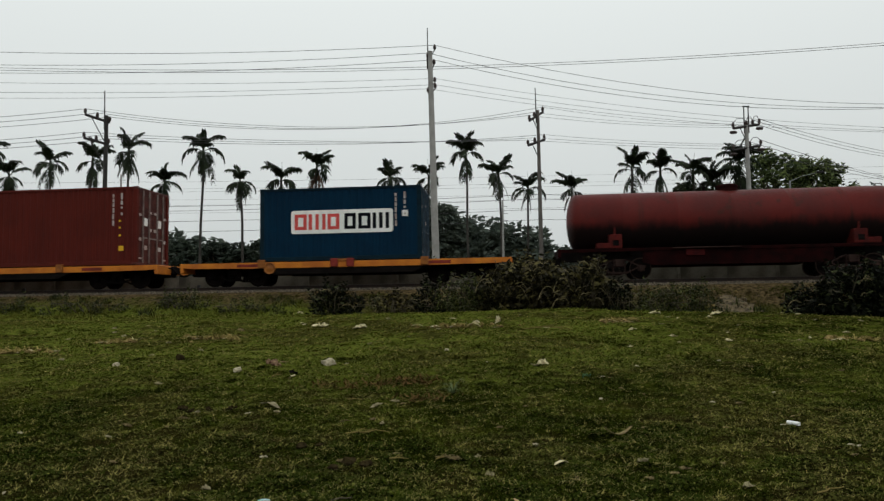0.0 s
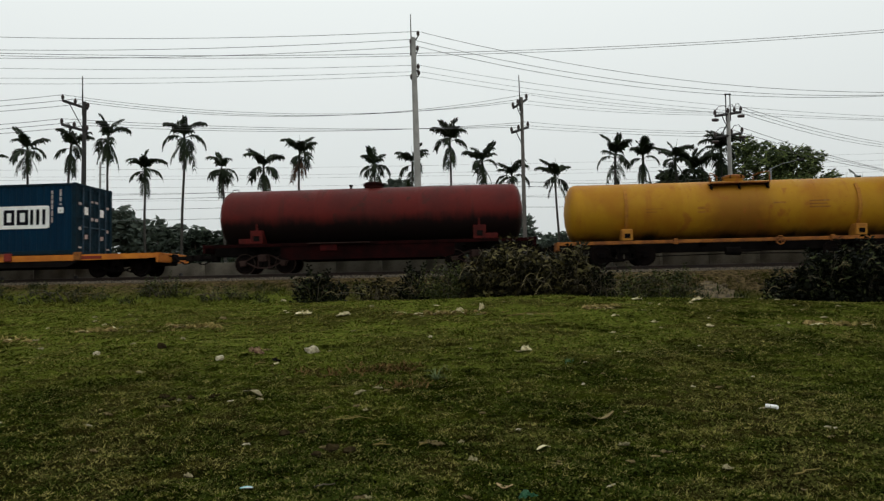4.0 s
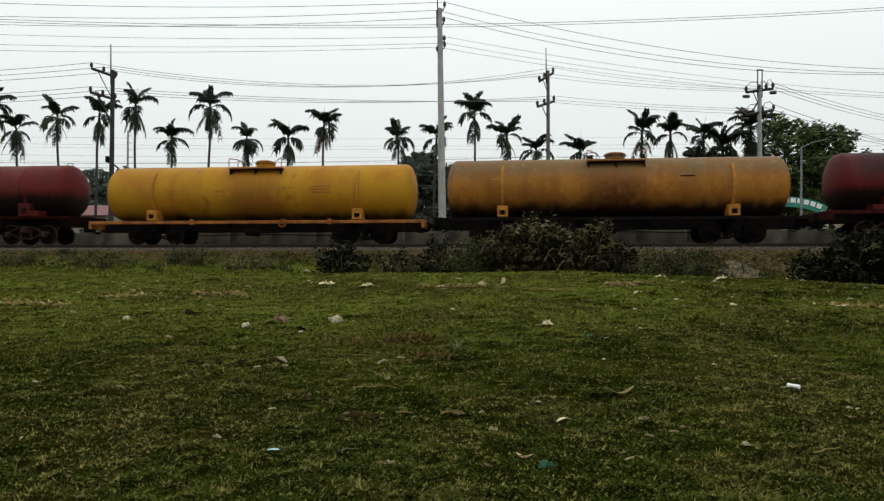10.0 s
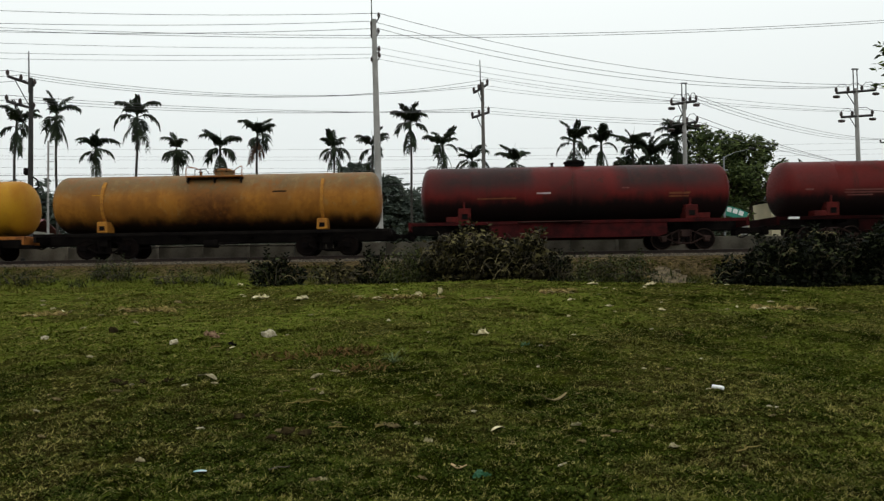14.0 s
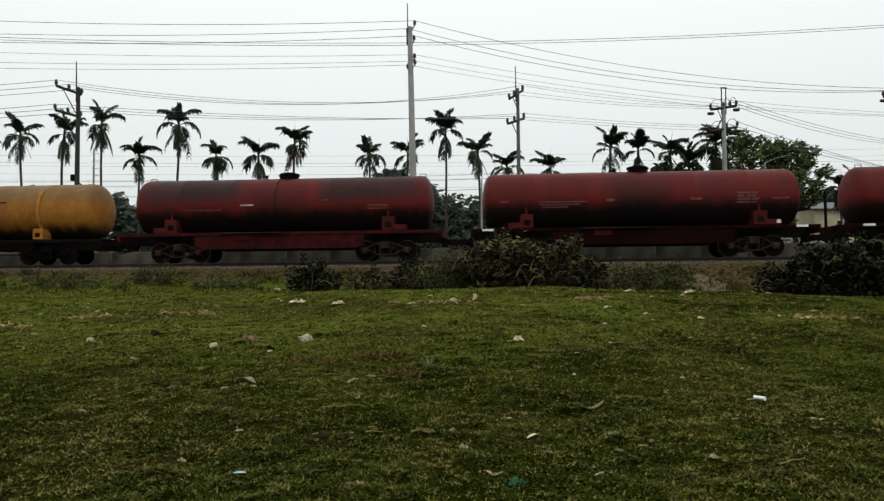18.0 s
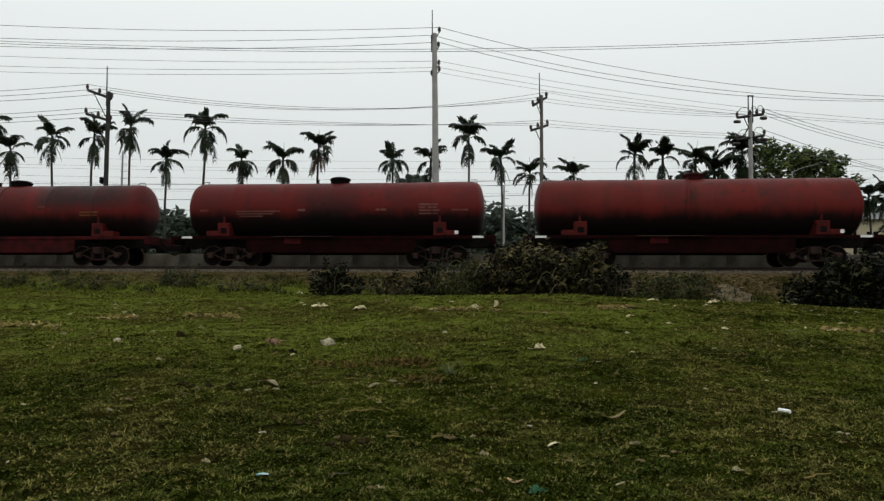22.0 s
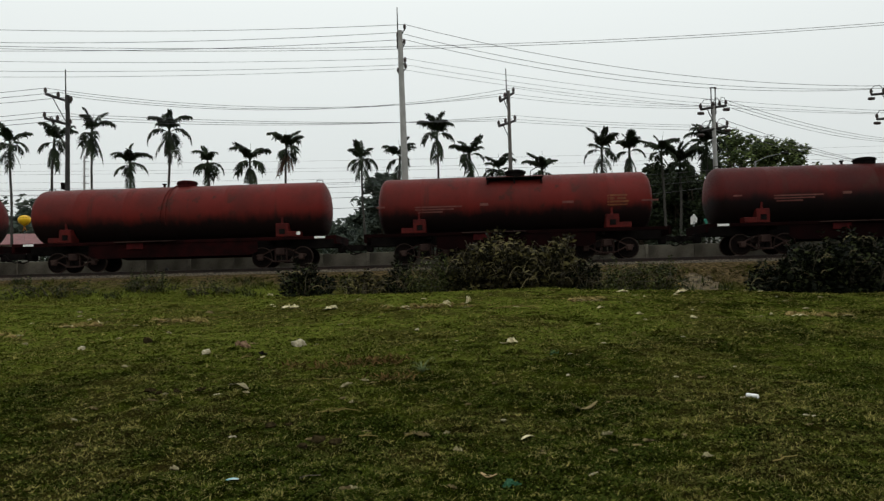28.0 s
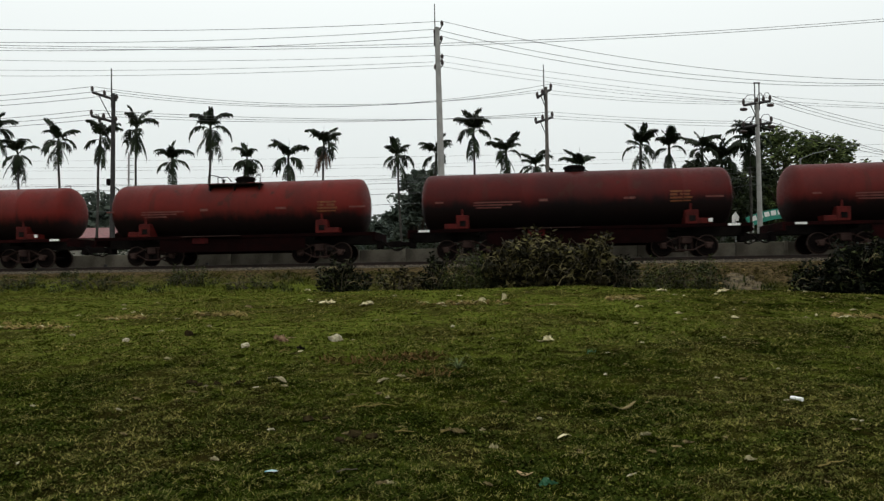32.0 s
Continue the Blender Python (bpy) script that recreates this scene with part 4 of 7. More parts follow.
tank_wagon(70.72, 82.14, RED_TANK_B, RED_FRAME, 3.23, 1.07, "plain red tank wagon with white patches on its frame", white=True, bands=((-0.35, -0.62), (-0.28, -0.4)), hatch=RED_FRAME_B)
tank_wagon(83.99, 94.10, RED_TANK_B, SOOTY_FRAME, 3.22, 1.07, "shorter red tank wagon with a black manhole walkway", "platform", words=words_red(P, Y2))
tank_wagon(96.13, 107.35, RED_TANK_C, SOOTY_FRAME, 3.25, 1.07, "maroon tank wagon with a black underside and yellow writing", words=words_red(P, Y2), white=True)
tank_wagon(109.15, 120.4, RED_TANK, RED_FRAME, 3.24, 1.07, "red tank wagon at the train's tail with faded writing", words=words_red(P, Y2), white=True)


def flat_wagon(e0, e1, label, wheel_at):
    length, mid = e1 - e0, (e0 + e1) / 2
    h = length / 2
    w = thing("flat_wagon", along(mid), label, "flat wagon", "container wagons of the freight train")
    MOVING.append((w, mid))
    part("deck", Geo().slab(-h, h, -1.1, 1.1, 0.77, 0.86, 0.01), ORANGE_FRAME, w)
    for y in (-1.24, 1.13):
        part("side_sill", Geo().plate([(-h, 0.87), (-h, 0.72), (-h + 0.5, 0.68), (-h + 3.2, 0.65), (h - 3.2, 0.65), (h - 0.5, 0.68), (h, 0.72), (h, 0.87)], y, y + 0.11), ORANGE_FRAME, w)
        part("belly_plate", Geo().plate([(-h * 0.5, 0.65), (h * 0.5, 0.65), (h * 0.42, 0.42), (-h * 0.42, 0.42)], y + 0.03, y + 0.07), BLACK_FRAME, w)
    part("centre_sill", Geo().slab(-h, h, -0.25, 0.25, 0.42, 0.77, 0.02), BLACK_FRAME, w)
    for x in (-h, h - 0.12):
        part("headstock", Geo().slab(x, x + 0.12, -1.25, 1.25, 0.52, 0.875, 0.015), ORANGE_FRAME, w)
    for x in (-3.03, 3.03, -0.3, 0.3):
        part("container_lock", Geo().slab(x - 0.14, x + 0.14, -1.3, -1.2, 0.66, 0.96, 0.015), YELLOW_FRAME if abs(x) > 1 else PATCH_RED, w)
    part("lock_plate", Geo().slab(-0.42, 0.42, -1.27, -1.23, 0.86, 0.95, 0.01), YELLOW_FRAME, w)
    for x in (-h + 2.6, h - 2.6):
        part("red_patch", Geo().slab(x - 0.4, x + 0.4, -1.248, -1.238, 0.70, 0.81, 0.003), PATCH_RED, w, "worn red paint patch")
    if wheel_at is not None:
        part("brake_wheel", Geo().lathe([(-1.34, 0), (-1.34, 0.08), (-1.325, 0.1), (-1.325, 0.17), (-1.345, 0.2), (-1.32, 0.22), (-1.30, 0.2), (-1.30, 0.04), (-1.24, 0.04), (-1.24, 0)], "y", (wheel_at, 0, 0.64), 20), YELLOW_FRAME, w, smooth=True)
    for x in (-h * 0.35, 0.0, h * 0.35):
        part("cross_member", Geo().box(x - 0.07, x + 0.07, -1.12, 1.12, 0.48, 0.75), BLACK_FRAME, w)
    bogie(w, -h + 1.9, BLACK_FRAME, 1.7)
    bogie(w, h - 1.9, BLACK_FRAME, 1.7)
    couplings(w, h)


flat_wagon(-9.86, 2.48, "orange flat container wagon with black bogies", -2.7)
flat_wagon(-24.6, -10.75, "orange flat container wagon carrying a long container", None)


def container(e0, e1, tall, paint, end_paint, rods, label, logo):
    length, mid = e1 - e0, (e0 + e1) / 2
    h = length / 2
    c = thing("shipping_container", along(mid), label, "shipping container", "containers on the train")
    MOVING.append((c, mid))
    z0, z1 = 0.88, 0.88 + tall
    trim = end_paint if logo else paint
    n = int(length / 0.278)
    for sy in (-1, 1):
        g, pts = Geo(), []
        for k in range(n):
            a, p = -h + 0.16 + k * (length - 0.32) / n, (length - 0.32) / n
            pts += [(a, 0.0), (a + 0.28 * p, 0.0), (a + 0.5 * p, 0.036), (a + 0.78 * p, 0.036)]
        pts.append((h - 0.16, 0.0))
        for x, d in pts:
            g.v += [(x, sy * (1.205 - d), z0 + 0.15), (x, sy * (1.205 - d), z1 - 0.1)]
        g.f += [(2 * k, 2 * k + 2, 2 * k + 3, 2 * k + 1) for k in range(len(pts) - 1)]
        part("side_wall", g, paint, c)
        part("bottom_rail", Geo().slab(-h + 0.1, h - 0.1, sy * 1.18 - 0.035, sy * 1.18 + 0.035, z0 + 0.02, z0 + 0.17, 0.01), trim, c)
        part("top_rail", Geo().slab(-h + 0.1, h - 0.1, sy * 1.185 - 0.035, sy * 1.185 + 0.035, z1 - 0.11, z1 - 0.02, 0.01), trim, c)
        for sx in (-1, 1):
            post = part("corner_post", Geo().slab(sx * (h - 0.09) - 0.085, sx * (h - 0.09) + 0.085, sy * 1.13 - 0.088, sy * 1.13 + 0.088, z0 + 0.1, z1 - 0.1, 0.015), trim, c)
            for z in (z0, z1 - 0.12):
                part("corner_casting", Geo().slab(sx * (h - 0.09) - 0.091, sx * (h - 0.09) + 0.091, sy * 1.13 - 0.091, sy * 1.13 + 0.091, z, z + 0.12, 0.02), end_paint, post)
    part("roof", Geo().slab(-h + 0.1, h - 0.1, -1.16, 1.16, z1 - 0.06, z1 - 0.03, 0.01), paint, c)
    part("floor_frame", Geo().slab(-h + 0.1, h - 0.1, -1.15, 1.15, z0 + 0.02, z0 + 0.14, 0.01), end_paint, c)
    part("front_wall", Geo().slab(-h + 0.02, -h + 0.06, -1.06, 1.06, z0 + 0.1, z1 - 0.1, 0.01), end_paint, c)
    part("door_header", Geo().slab(h - 0.11, h - 0.01, -1.05, 1.05, z1 - 0.12, z1 - 0.02, 0.01), end_paint, c)
    part("door_sill", Geo().slab(h - 0.11, h - 0.01, -1.05, 1.05, z0 + 0.02, z0 + 0.14, 0.01), end_paint, c)
    for sy in (-1, 1):
        d = Geo().slab(h - 0.09, h - 0.05, min(sy * 0.01, sy * 1.04), max(sy * 0.01, sy * 1.04), z0 + 0.15, z1 - 0.13, 0.01)
        for k in range(5):
            zz = z0 + 0.3 + k * (tall - 0.55) / 4
            d.slab(h - 0.055, h - 0.03, min(sy * 0.06, sy * 0.98), max(sy * 0.06, sy * 0.98), zz, zz + 0.16, 0.012)
        door = part("door", d, end_paint, c)
        for y in (0.3, 0.75):
            part("lock_rod", Geo().rod((h - 0.012, sy * y, z0 + 0.1), (h - 0.012, sy * y, z1 - 0.1), 0.03, 8), rods, door)
            part("lock_handle", Geo().slab(h - 0.02, h + 0.005, min(sy * y, sy * (y - 0.3)), max(sy * y, sy * (y - 0.3)), z0 + 1.05, z0 + 1.1, 0.005), rods, door)
        part("notice", Geo().slab(h - 0.032, h - 0.026, sy * 0.52 - 0.12, sy * 0.52 + 0.12, z0 + 1.55, z0 + 1.85, 0.002), WHITE_PAINT, door, "small white notice")
        for y, z, wd, ht in ((0.92, 1.9, 0.09, 0.1), (0.16, 1.35, 0.1, 0.12), (0.92, 0.95, 0.08, 0.12), (0.52, 0.62, 0.1, 0.16), (0.16, 2.05, 0.1, 0.08), (0.92, 0.25, 0.12, 0.06)):
            part("door_mark", Geo().slab(h - 0.032, h - 0.025, sy * y - wd, sy * y + wd, z0 + z, z0 + z + ht, 0.002), OLD_WHITE, door, "worn pale door marking")
    front = -1.212
    if logo:
        lx, lz = 0.07, z0 + 1.44
        pts = []
        for cx, cz, a0 in ((1.81, 0.34, 0), (-1.81, 0.34, 90), (-1.81, -0.34, 180), (1.81, -0.34, 270)):
            pts += [(lx + cx + 0.09 * math.cos(radians(a0 + b)), lz + cz + 0.09 * math.sin(radians(a0 + b))) for b in (0, 30, 60, 90)]
        board = part("logo_board", Geo().plate(pts, front - 0.006, front + 0.02), WHITE_PAINT, c, "white logo panel with plain red and black shapes")
        for k, (a, b) in enumerate(((-1.77, -1.31), (-1.24, -0.6), (-0.53, -0.085), (0.10, 0.53), (0.62, 1.08), (1.15, 1.76))):
            g, y0, y1 = Geo(), front - 0.012, front - 0.005
            if k in (1, 5):
                for u in (a, (a + b) / 2 - 0.065, b - 0.13):
                    g.slab(lx + u, lx + u + 0.13, y0, y1, lz - 0.29, lz + 0.29, 0.003)
            else:
                g.slab(lx + a, lx + a + 0.13, y0, y1, lz - 0.29, lz + 0.29, 0.003).slab(lx + b - 0.13, lx + b, y0, y1, lz - 0.29, lz + 0.29, 0.003)
                g.slab(lx + a + 0.13, lx + b - 0.13, y0, y1, lz + 0.17, lz + 0.29, 0.003).slab(lx + a + 0.13, lx + b - 0.13, y0, y1, lz - 0.29, lz - 0.17, 0.003)
            part("logo_shape", g, LOGO_RED if k < 3 else LOGO_BLACK, board)
    for x, zs in ((h - 0.62, ((0.25, 0.5), (0.55, 0.7), (0.78, 0.85), (1.0, 1.1))), (h - 0.95, ((0.3, 0.42), (0.46, 0.6), (0.64, 0.78), (0.82, 1.0), (1.05, 1.25), (1.3, 1.5)))):
        for a, b in zs:
            part("code_bar", Geo().slab(x - 0.035, x + 0.035, front - 0.004, front + 0.02, z1 - b, z1 - a, 0.002), OLD_WHITE, c, "unreadable white code")
    if logo:
        part("code_bar", Geo().slab(h - 0.72, h - 0.5, front - 0.004, front + 0.02, z1 - 1.15, z1 - 0.93, 0.002), WHITE_PAINT, c, "unreadable white code")
    else:
        for z, s in ((z0 + 0.55, 0.095), (z0 + 1.1, 0.04), (z0 + 1.4, 0.035), (z0 + 1.65, 0.035)):
            part("sign_patch", Geo().slab(h - 0.72, h - 0.72 + 2 * s, front - 0.004, front + 0.02, z, z + 2 * s, 0.002), BALL_YELLOW, c, "yellow warning patch")


container(-6.81, -0.75, 2.72, CONT_BLUE, CONT_DARK, ROD_BLUE, "blue corrugated shipping container with a white logo panel", True)
container(-23.8, -11.6, 3.01, CONT_RED, CONT_RED_END, ROD_GREY, "long red-brown corrugated shipping container with locking bars", False)


# ---- power poles and wires ----
def insulator(at, pole):
    g = Geo().lathe([(0, 0.04), (0.04, 0.045), (0.06, 0.10), (0.1, 0.08), (0.14, 0.11), (0.18, 0.085), (0.22, 0.10), (0.28, 0.06), (0.34, 0.04), (0.35, 0)], "z", at, 10)
    return part("insulator", g, PORCELAIN, pole, smooth=True)


def power_pole(base, top, r0, r1, material, label, spike=0.0):
    """A tapered pole from base to top; returns it with its line as a function of height."""
    b, t = Vector(base), Vector(top)
    ob = thing("power_pole", pose(b.x, b.y, b.z), label, "power pole", "poles of the power line")
    part("pole", Geo().pipe([(0, 0, -0.3)] + [tuple((t - b) * k / 6) for k in range(1, 7)], r0, 12, r1), material, ob, smooth=True)
    if spike:
        d = t - b
        part("spike", Geo().rod((d.x - 0.12, d.y, d.z - 0.9), (d.x - 0.14, d.y, d.z + spike), 0.045, 6, 0.03), DARK_POLE, ob)
    return ob, b


def crossarm(ob, b, p, q, inset=(0.0, 0.5, 1.0), brace=None):
    """A steel arm from p to q (world) with insulators on it; returns the wire points."""
    p, q = Vector(p) - b, Vector(q) - b
    part("crossarm", Geo().rod(p, q, 0.085, 4), DARK_POLE, ob)
    if brace:
        part("brace", Geo().rod(p.lerp(q, 0.25), Vector(brace) - b, 0.03, 5), DARK_POLE, ob)
    pts = []
    for k in inset:
        c = p.lerp(q, k)
        insulator(tuple(c + Vector((0, 0, 0.05))), ob)
        pts.append(c + b + Vector((0, 0, 0.36)))
    return pts


def wire(p, q, sag, r=0.016, n=18):
    p, q = Vector(p), Vector(q)
    pts = [p.lerp(q, k / n) - Vector((0, 0, sag * 4 * (k / n) * (1 - k / n))) for k in range(n + 1)]
    o = pts[n // 2]
    ob = part("power_line", Geo().pipe([tuple(v - o) for v in pts], r, 5), WIRE, None, smooth=True)
    ob.location = o
    return tagged(ob, "thin sagging overhead electric cable between poles", "power line", "overhead cables")


def build_power():
    z = 2.0
    pa, ba = power_pole((-0.60, 42, z), (-0.81, 42, 17.25), 0.25, 0.15, CONCRETE, "tall pale concrete power pole behind the track", 1.5)
    up = []
    for k, (x, zz) in enumerate(((-0.5, 17.35), (-0.95, 16.85), (-0.55, 16.4))):
        part("bracket", Geo().rod((x - ba.x, 0, zz - ba.z), (-0.79 - ba.x, 0, zz - 0.45 - ba.z), 0.04, 5), DARK_POLE, pa)
        insulator((x - ba.x, 0, zz - ba.z), pa)
        up.append(Vector((x, 42, zz + 0.3)))
    low = []
    for x, zz in ((-0.52, 15.25), (-0.5, 14.85), (-0.95, 14.6)):
        part("bracket", Geo().rod((x - ba.x, 0, zz - ba.z), (-0.76 - ba.x, 0, zz - 0.3 - ba.z), 0.035, 5), DARK_POLE, pa)
        insulator((x - ba.x, 0, zz - ba.z), pa)
        low.append(Vector((x, 42, zz + 0.25)))
    part("spike_clamp", Geo().slab(-0.42, -0.28, -0.06, 0.06, 14.1, 14.9, 0.02), DARK_POLE, pa)

    pb, bb = power_pole((6.30, 45, z), (6.32, 45, 14.2), 0.16, 0.10, OLD_CONCRETE, "grey power pole with two insulator crossarms", 1.5)
    b1 = crossarm(pb, bb, (5.66, 44.4, 13.32), (6.75, 45.5, 14.2), (0, 0.35, 0.97), (6.32, 45, 12.7))
    b2 = crossarm(pb, bb, (5.53, 44.4, 11.67), (6.81, 45.5, 12.29), (0, 0.4, 0.97), (6.32, 45, 10.9))
    pd, bd = power_pole((-21.25, 42, z), (-21.2, 42, 13.5), 0.17, 0.11, DARK_POLE, "dark weathered power pole with a braced side arm", 1.6)
    d1 = crossarm(pd, bd, (-22.55, 42, 13.6), (-21.0, 42, 13.05), (0, 0.5, 1.0), (-21.34, 42, 11.9))
    d2 = crossarm(pd, bd, (-22.6, 42, 12.1), (-21.05, 42, 11.65), (0, 0.5, 1.0), (-21.32, 42, 10.4))
    part("cable_box", Geo().slab(-0.32, -0.12, -0.15, 0.15, 5.7, 6.1, 0.03), BLACK_FRAME, pd)
    part("cable_loop", Geo().pipe([(0.1, 0, 5.6), (0.4, 0, 5.4), (0.5, 0, 5.0), (0.15, 0, 4.7)], 0.05, 6), BLACK_FRAME, pd)
    pc, bc = power_pole((19.25, 43, z), (19.32, 43, 12.4), 0.17, 0.12, CONCRETE, "concrete power pole with looped jumper cables")
    for x in (-0.13, 0.15):
        part("extension", Geo().rod((x + 0.07, 0, 9.9), (x + 0.09, 0, 11.65), 0.035, 6), DARK_POLE, pc)
    part("extension_cap", Geo().box(-0.1, 0.3, -0.05, 0.05, 11.6, 11.66), DARK_POLE, pc)
    c1 = crossarm(pc, bc, (18.35, 42.7, 12.15), (20.25, 43.2, 12.5), (0, 0.5, 0.75, 1), (19.28, 43, 11.4))
    c2 = crossarm(pc, bc, (18.3, 42.7, 10.74), (20.28, 43.2, 11.13), (0, 0.6, 1), (19.28, 43, 10.2))
    pe, be = power_pole((31.95, 44, z), (31.9, 44, 13.6), 0.17, 0.12, CONCRETE, "concrete power pole with two crossarms and hanging insulators")
    for x in (-0.14, 0.14):
        part("extension", Geo().rod((x - 0.05, 0, 11.2), (x - 0.05, 0, 12.95), 0.035, 6), DARK_POLE, pe)
    part("extension_cap", Geo().box(-0.28, 0.18, -0.05, 0.05, 12.9, 12.97), DARK_POLE, pe)
    e1 = crossarm(pe, be, (30.3, 43.7, 13.2), (33.5, 44.2, 13.55), (0, 0.3, 0.65, 1), (31.9, 44, 12.3))
    e2 = crossarm(pe, be, (30.6, 43.7, 11.55), (33.2, 44.2, 11.8), (0, 0.35, 1), (31.9, 44, 10.8))
    for ob, b, pts in ((pc, bc, (c1, c2)), (pe, be, (e1, e2))):
        for row in pts:
            for a, c in zip(row, row[1:]):
                a2, c2_ = a - b + Vector((0, 0, -0.05)), c - b + Vector((0, 0, -0.05))
                mid = (a2 + c2_) / 2 + Vector((0, 0, 0.26))
                part("jumper", Geo().pipe([a2, a2.lerp(mid, 0.6) + Vector((0, 0, 0.12)), mid, c2_.lerp(mid, 0.6) + Vector((0, 0, 0.12)), c2_], 0.02, 5), WIRE, ob)
            for a in (row[0], row[-1]):
                q = a - b + Vector((0, 0, -0.62))
                part("hanging_insulator", Geo().lathe([(-0.22, 0), (-0.2, 0.09), (-0.1, 0.1), (0, 0.11), (0.1, 0.1), (0.2, 0.09), (0.22, 0)], "x", tuple(q), 10), PORCELAIN, ob, smooth=True)
    pf, bf = power_pole((58.7, 75, z), (58.75, 75, 17.0), 0.16, 0.1, DARK_POLE, "distant power pole with a straight crossarm", 1.2)
    f1 = crossarm(pf, bf, (57.2, 75, 15.7), (60.2, 75, 15.8), (0, 0.5, 1))
    # spans
    for a, c in zip(up, ((-58, 44, 20.9), (-58, 44, 19.7), (-58, 45, 19.4))):
        wire(a, c, 1.15)
    for a, c in zip(low, ((-58, 44, 18.3), (-58, 44, 17.4), (-58, 45, 17.2))):
        wire(a, c, 0.8, 0.012)
    for a, c in zip(up, (e1[3], e1[1], e1[0])):
        wire(a, c, 1.15)
    for a, c in zip(low, (e2[2], e2[1], e2[0])):
        wire(a, c, 0.6, 0.011)
    for x, y, zt in ((-75, 60, 25.8), (80, 60, 28.0), (-58, 44.5, 21.2), (-62, 44, 16.0), (70, 48, 14.2), (62, 70, 11.8)):
        power_pole((x, y, z), (x, y, zt), 0.2, 0.12, CONCRETE, "plain concrete power pole holding the far cable ends")
    for dz in (0.0, 0.22):
        wire((-75, 60, 25.2 + dz), (80, 60, 27.3 + dz), 3.9, 0.023, 30)
    for k, (a, c) in enumerate(zip(d1 + d2, b1 + b2)):
        wire(a, c, (0.97 if k < 3 else 0.32) + 0.09 * (k % 3), 0.014)
    for k, (a, c) in enumerate(zip(b1 + b2, c1[:3] + c2)):
        wire(a, c - Vector((0, 0, 0.3)), (0.2 if k < 3 else 0.08) + 0.04 * (k % 3), 0.011)
    for k, a in enumerate(d1 + d2):
        wire(a, (-62, 44, 15.6 - 0.35 * (k % 3) - 1.4 * (k // 3)), 1.2)
    for a, c in zip(c1[1:], f1):
        wire(a, c, 0.9)
    for k, a in enumerate(c2):
        wire(a, (62, 70, 11.5 - 0.3 * k), 1.0)
    for a, c in zip((e1[3], e1[2], e2[2]), ((70, 48, 13.8), (70, 48, 13.4), (70, 48, 12.0))):
        wire(a, c, 0.7)
    for zl, zr, sag in ((12.4, 12.8, 1.2), (11.9, 12.3, 1.35), (11.5, 11.6, 1.1), (10.9, 11.2, 1.3), (10.2, 10.8, 1.2), (9.8, 10.1, 1.4)):
        wire((-75, 60, zl + 1.0), (80, 60, zr + 1.0), sag, 0.008, 24)
    for zl, zr in ((8.5, 8.3), (8.2, 8.0), (7.5, 7.7), (6.8, 7.2)):
        wire((-62, 44, zl + 0.5), (6.3, 45, zl), 0.7, 0.014)
        wire((6.3, 45, zl), (19.25, 43, zr), 0.25, 0.014)


build_power()


# ---- palms ----
def frond_mesh(length, rise, droop, width, leaves, seed, material, fold=0.5, gaps=0.1, power=1.3):
    """One areca leaf: a curved midrib with broad blunt leaflets that stay long up to the tip."""
    rng = random.Random(seed)
    g, rib = Geo(), []
    x = y = z = 0.0
    bend = rng.uniform(-12, 12)
    for k in range(13):
        u = k / 12
        rib.append(Vector((x, y, z)))
        a, c = radians(rise - droop * u ** power), radians(bend * u)
        x, y, z = x + math.cos(a) * math.cos(c) * length / 12, y + math.cos(a) * math.sin(c) * length / 12, z + math.sin(a) * length / 12
    g.pipe(rib, 0.028, 4, 0.008)
    for k in range(leaves):
        u = 0.2 + 0.8 * (k + rng.uniform(0, 0.6)) / leaves
        u = min(u, 0.999)
        i = min(int(u * 12), 11)
        p = rib[i].lerp(rib[i + 1], u * 12 - i)
        d = (rib[i + 1] - rib[i]).normalized()
        side_way = d.cross(Vector((0, 0, 1)))
        side_way = side_way.normalized() if side_way.length > 0.05 else Vector((0, 1, 0))
        top_way = side_way.cross(d)
        ln = width * (0.62 + 0.38 * math.sin(math.pi * min(u * 0.95 + 0.1, 1))) * rng.uniform(0.7, 1.12)
        for side in (-1, 1):
            if rng.random() < gaps:
                continue
            out = (d * rng.uniform(0.45, 0.75) * (0.7 + 0.9 * u) + side_way * side * rng.uniform(0.6, 0.95) + top_way * fold * rng.uniform(0.1, 1.0)).normalized()
            w = d * rng.uniform(0.026, 0.042)
            mid = p + out * ln * 0.55
            tip = p + out * ln * 0.95 + Vector((0, 0, -rng.uniform(0.25, 0.7) * ln))
            n = len(g.v)
            g.v += [tuple(p - w * 0.7), tuple(p + w * 0.7), tuple(mid + w * 1.3), tuple(mid - w * 1.3), tuple(tip + w * 0.7), tuple(tip - w * 0.7)]
            g.f += [(n, n + 1, n + 2, n + 3), (n + 3, n + 2, n + 4, n + 5)]
    me = bpy.data.meshes.new("frond")
    me.from_pydata(g.v, [], g.f)
    me.materials.append(material)
    return me


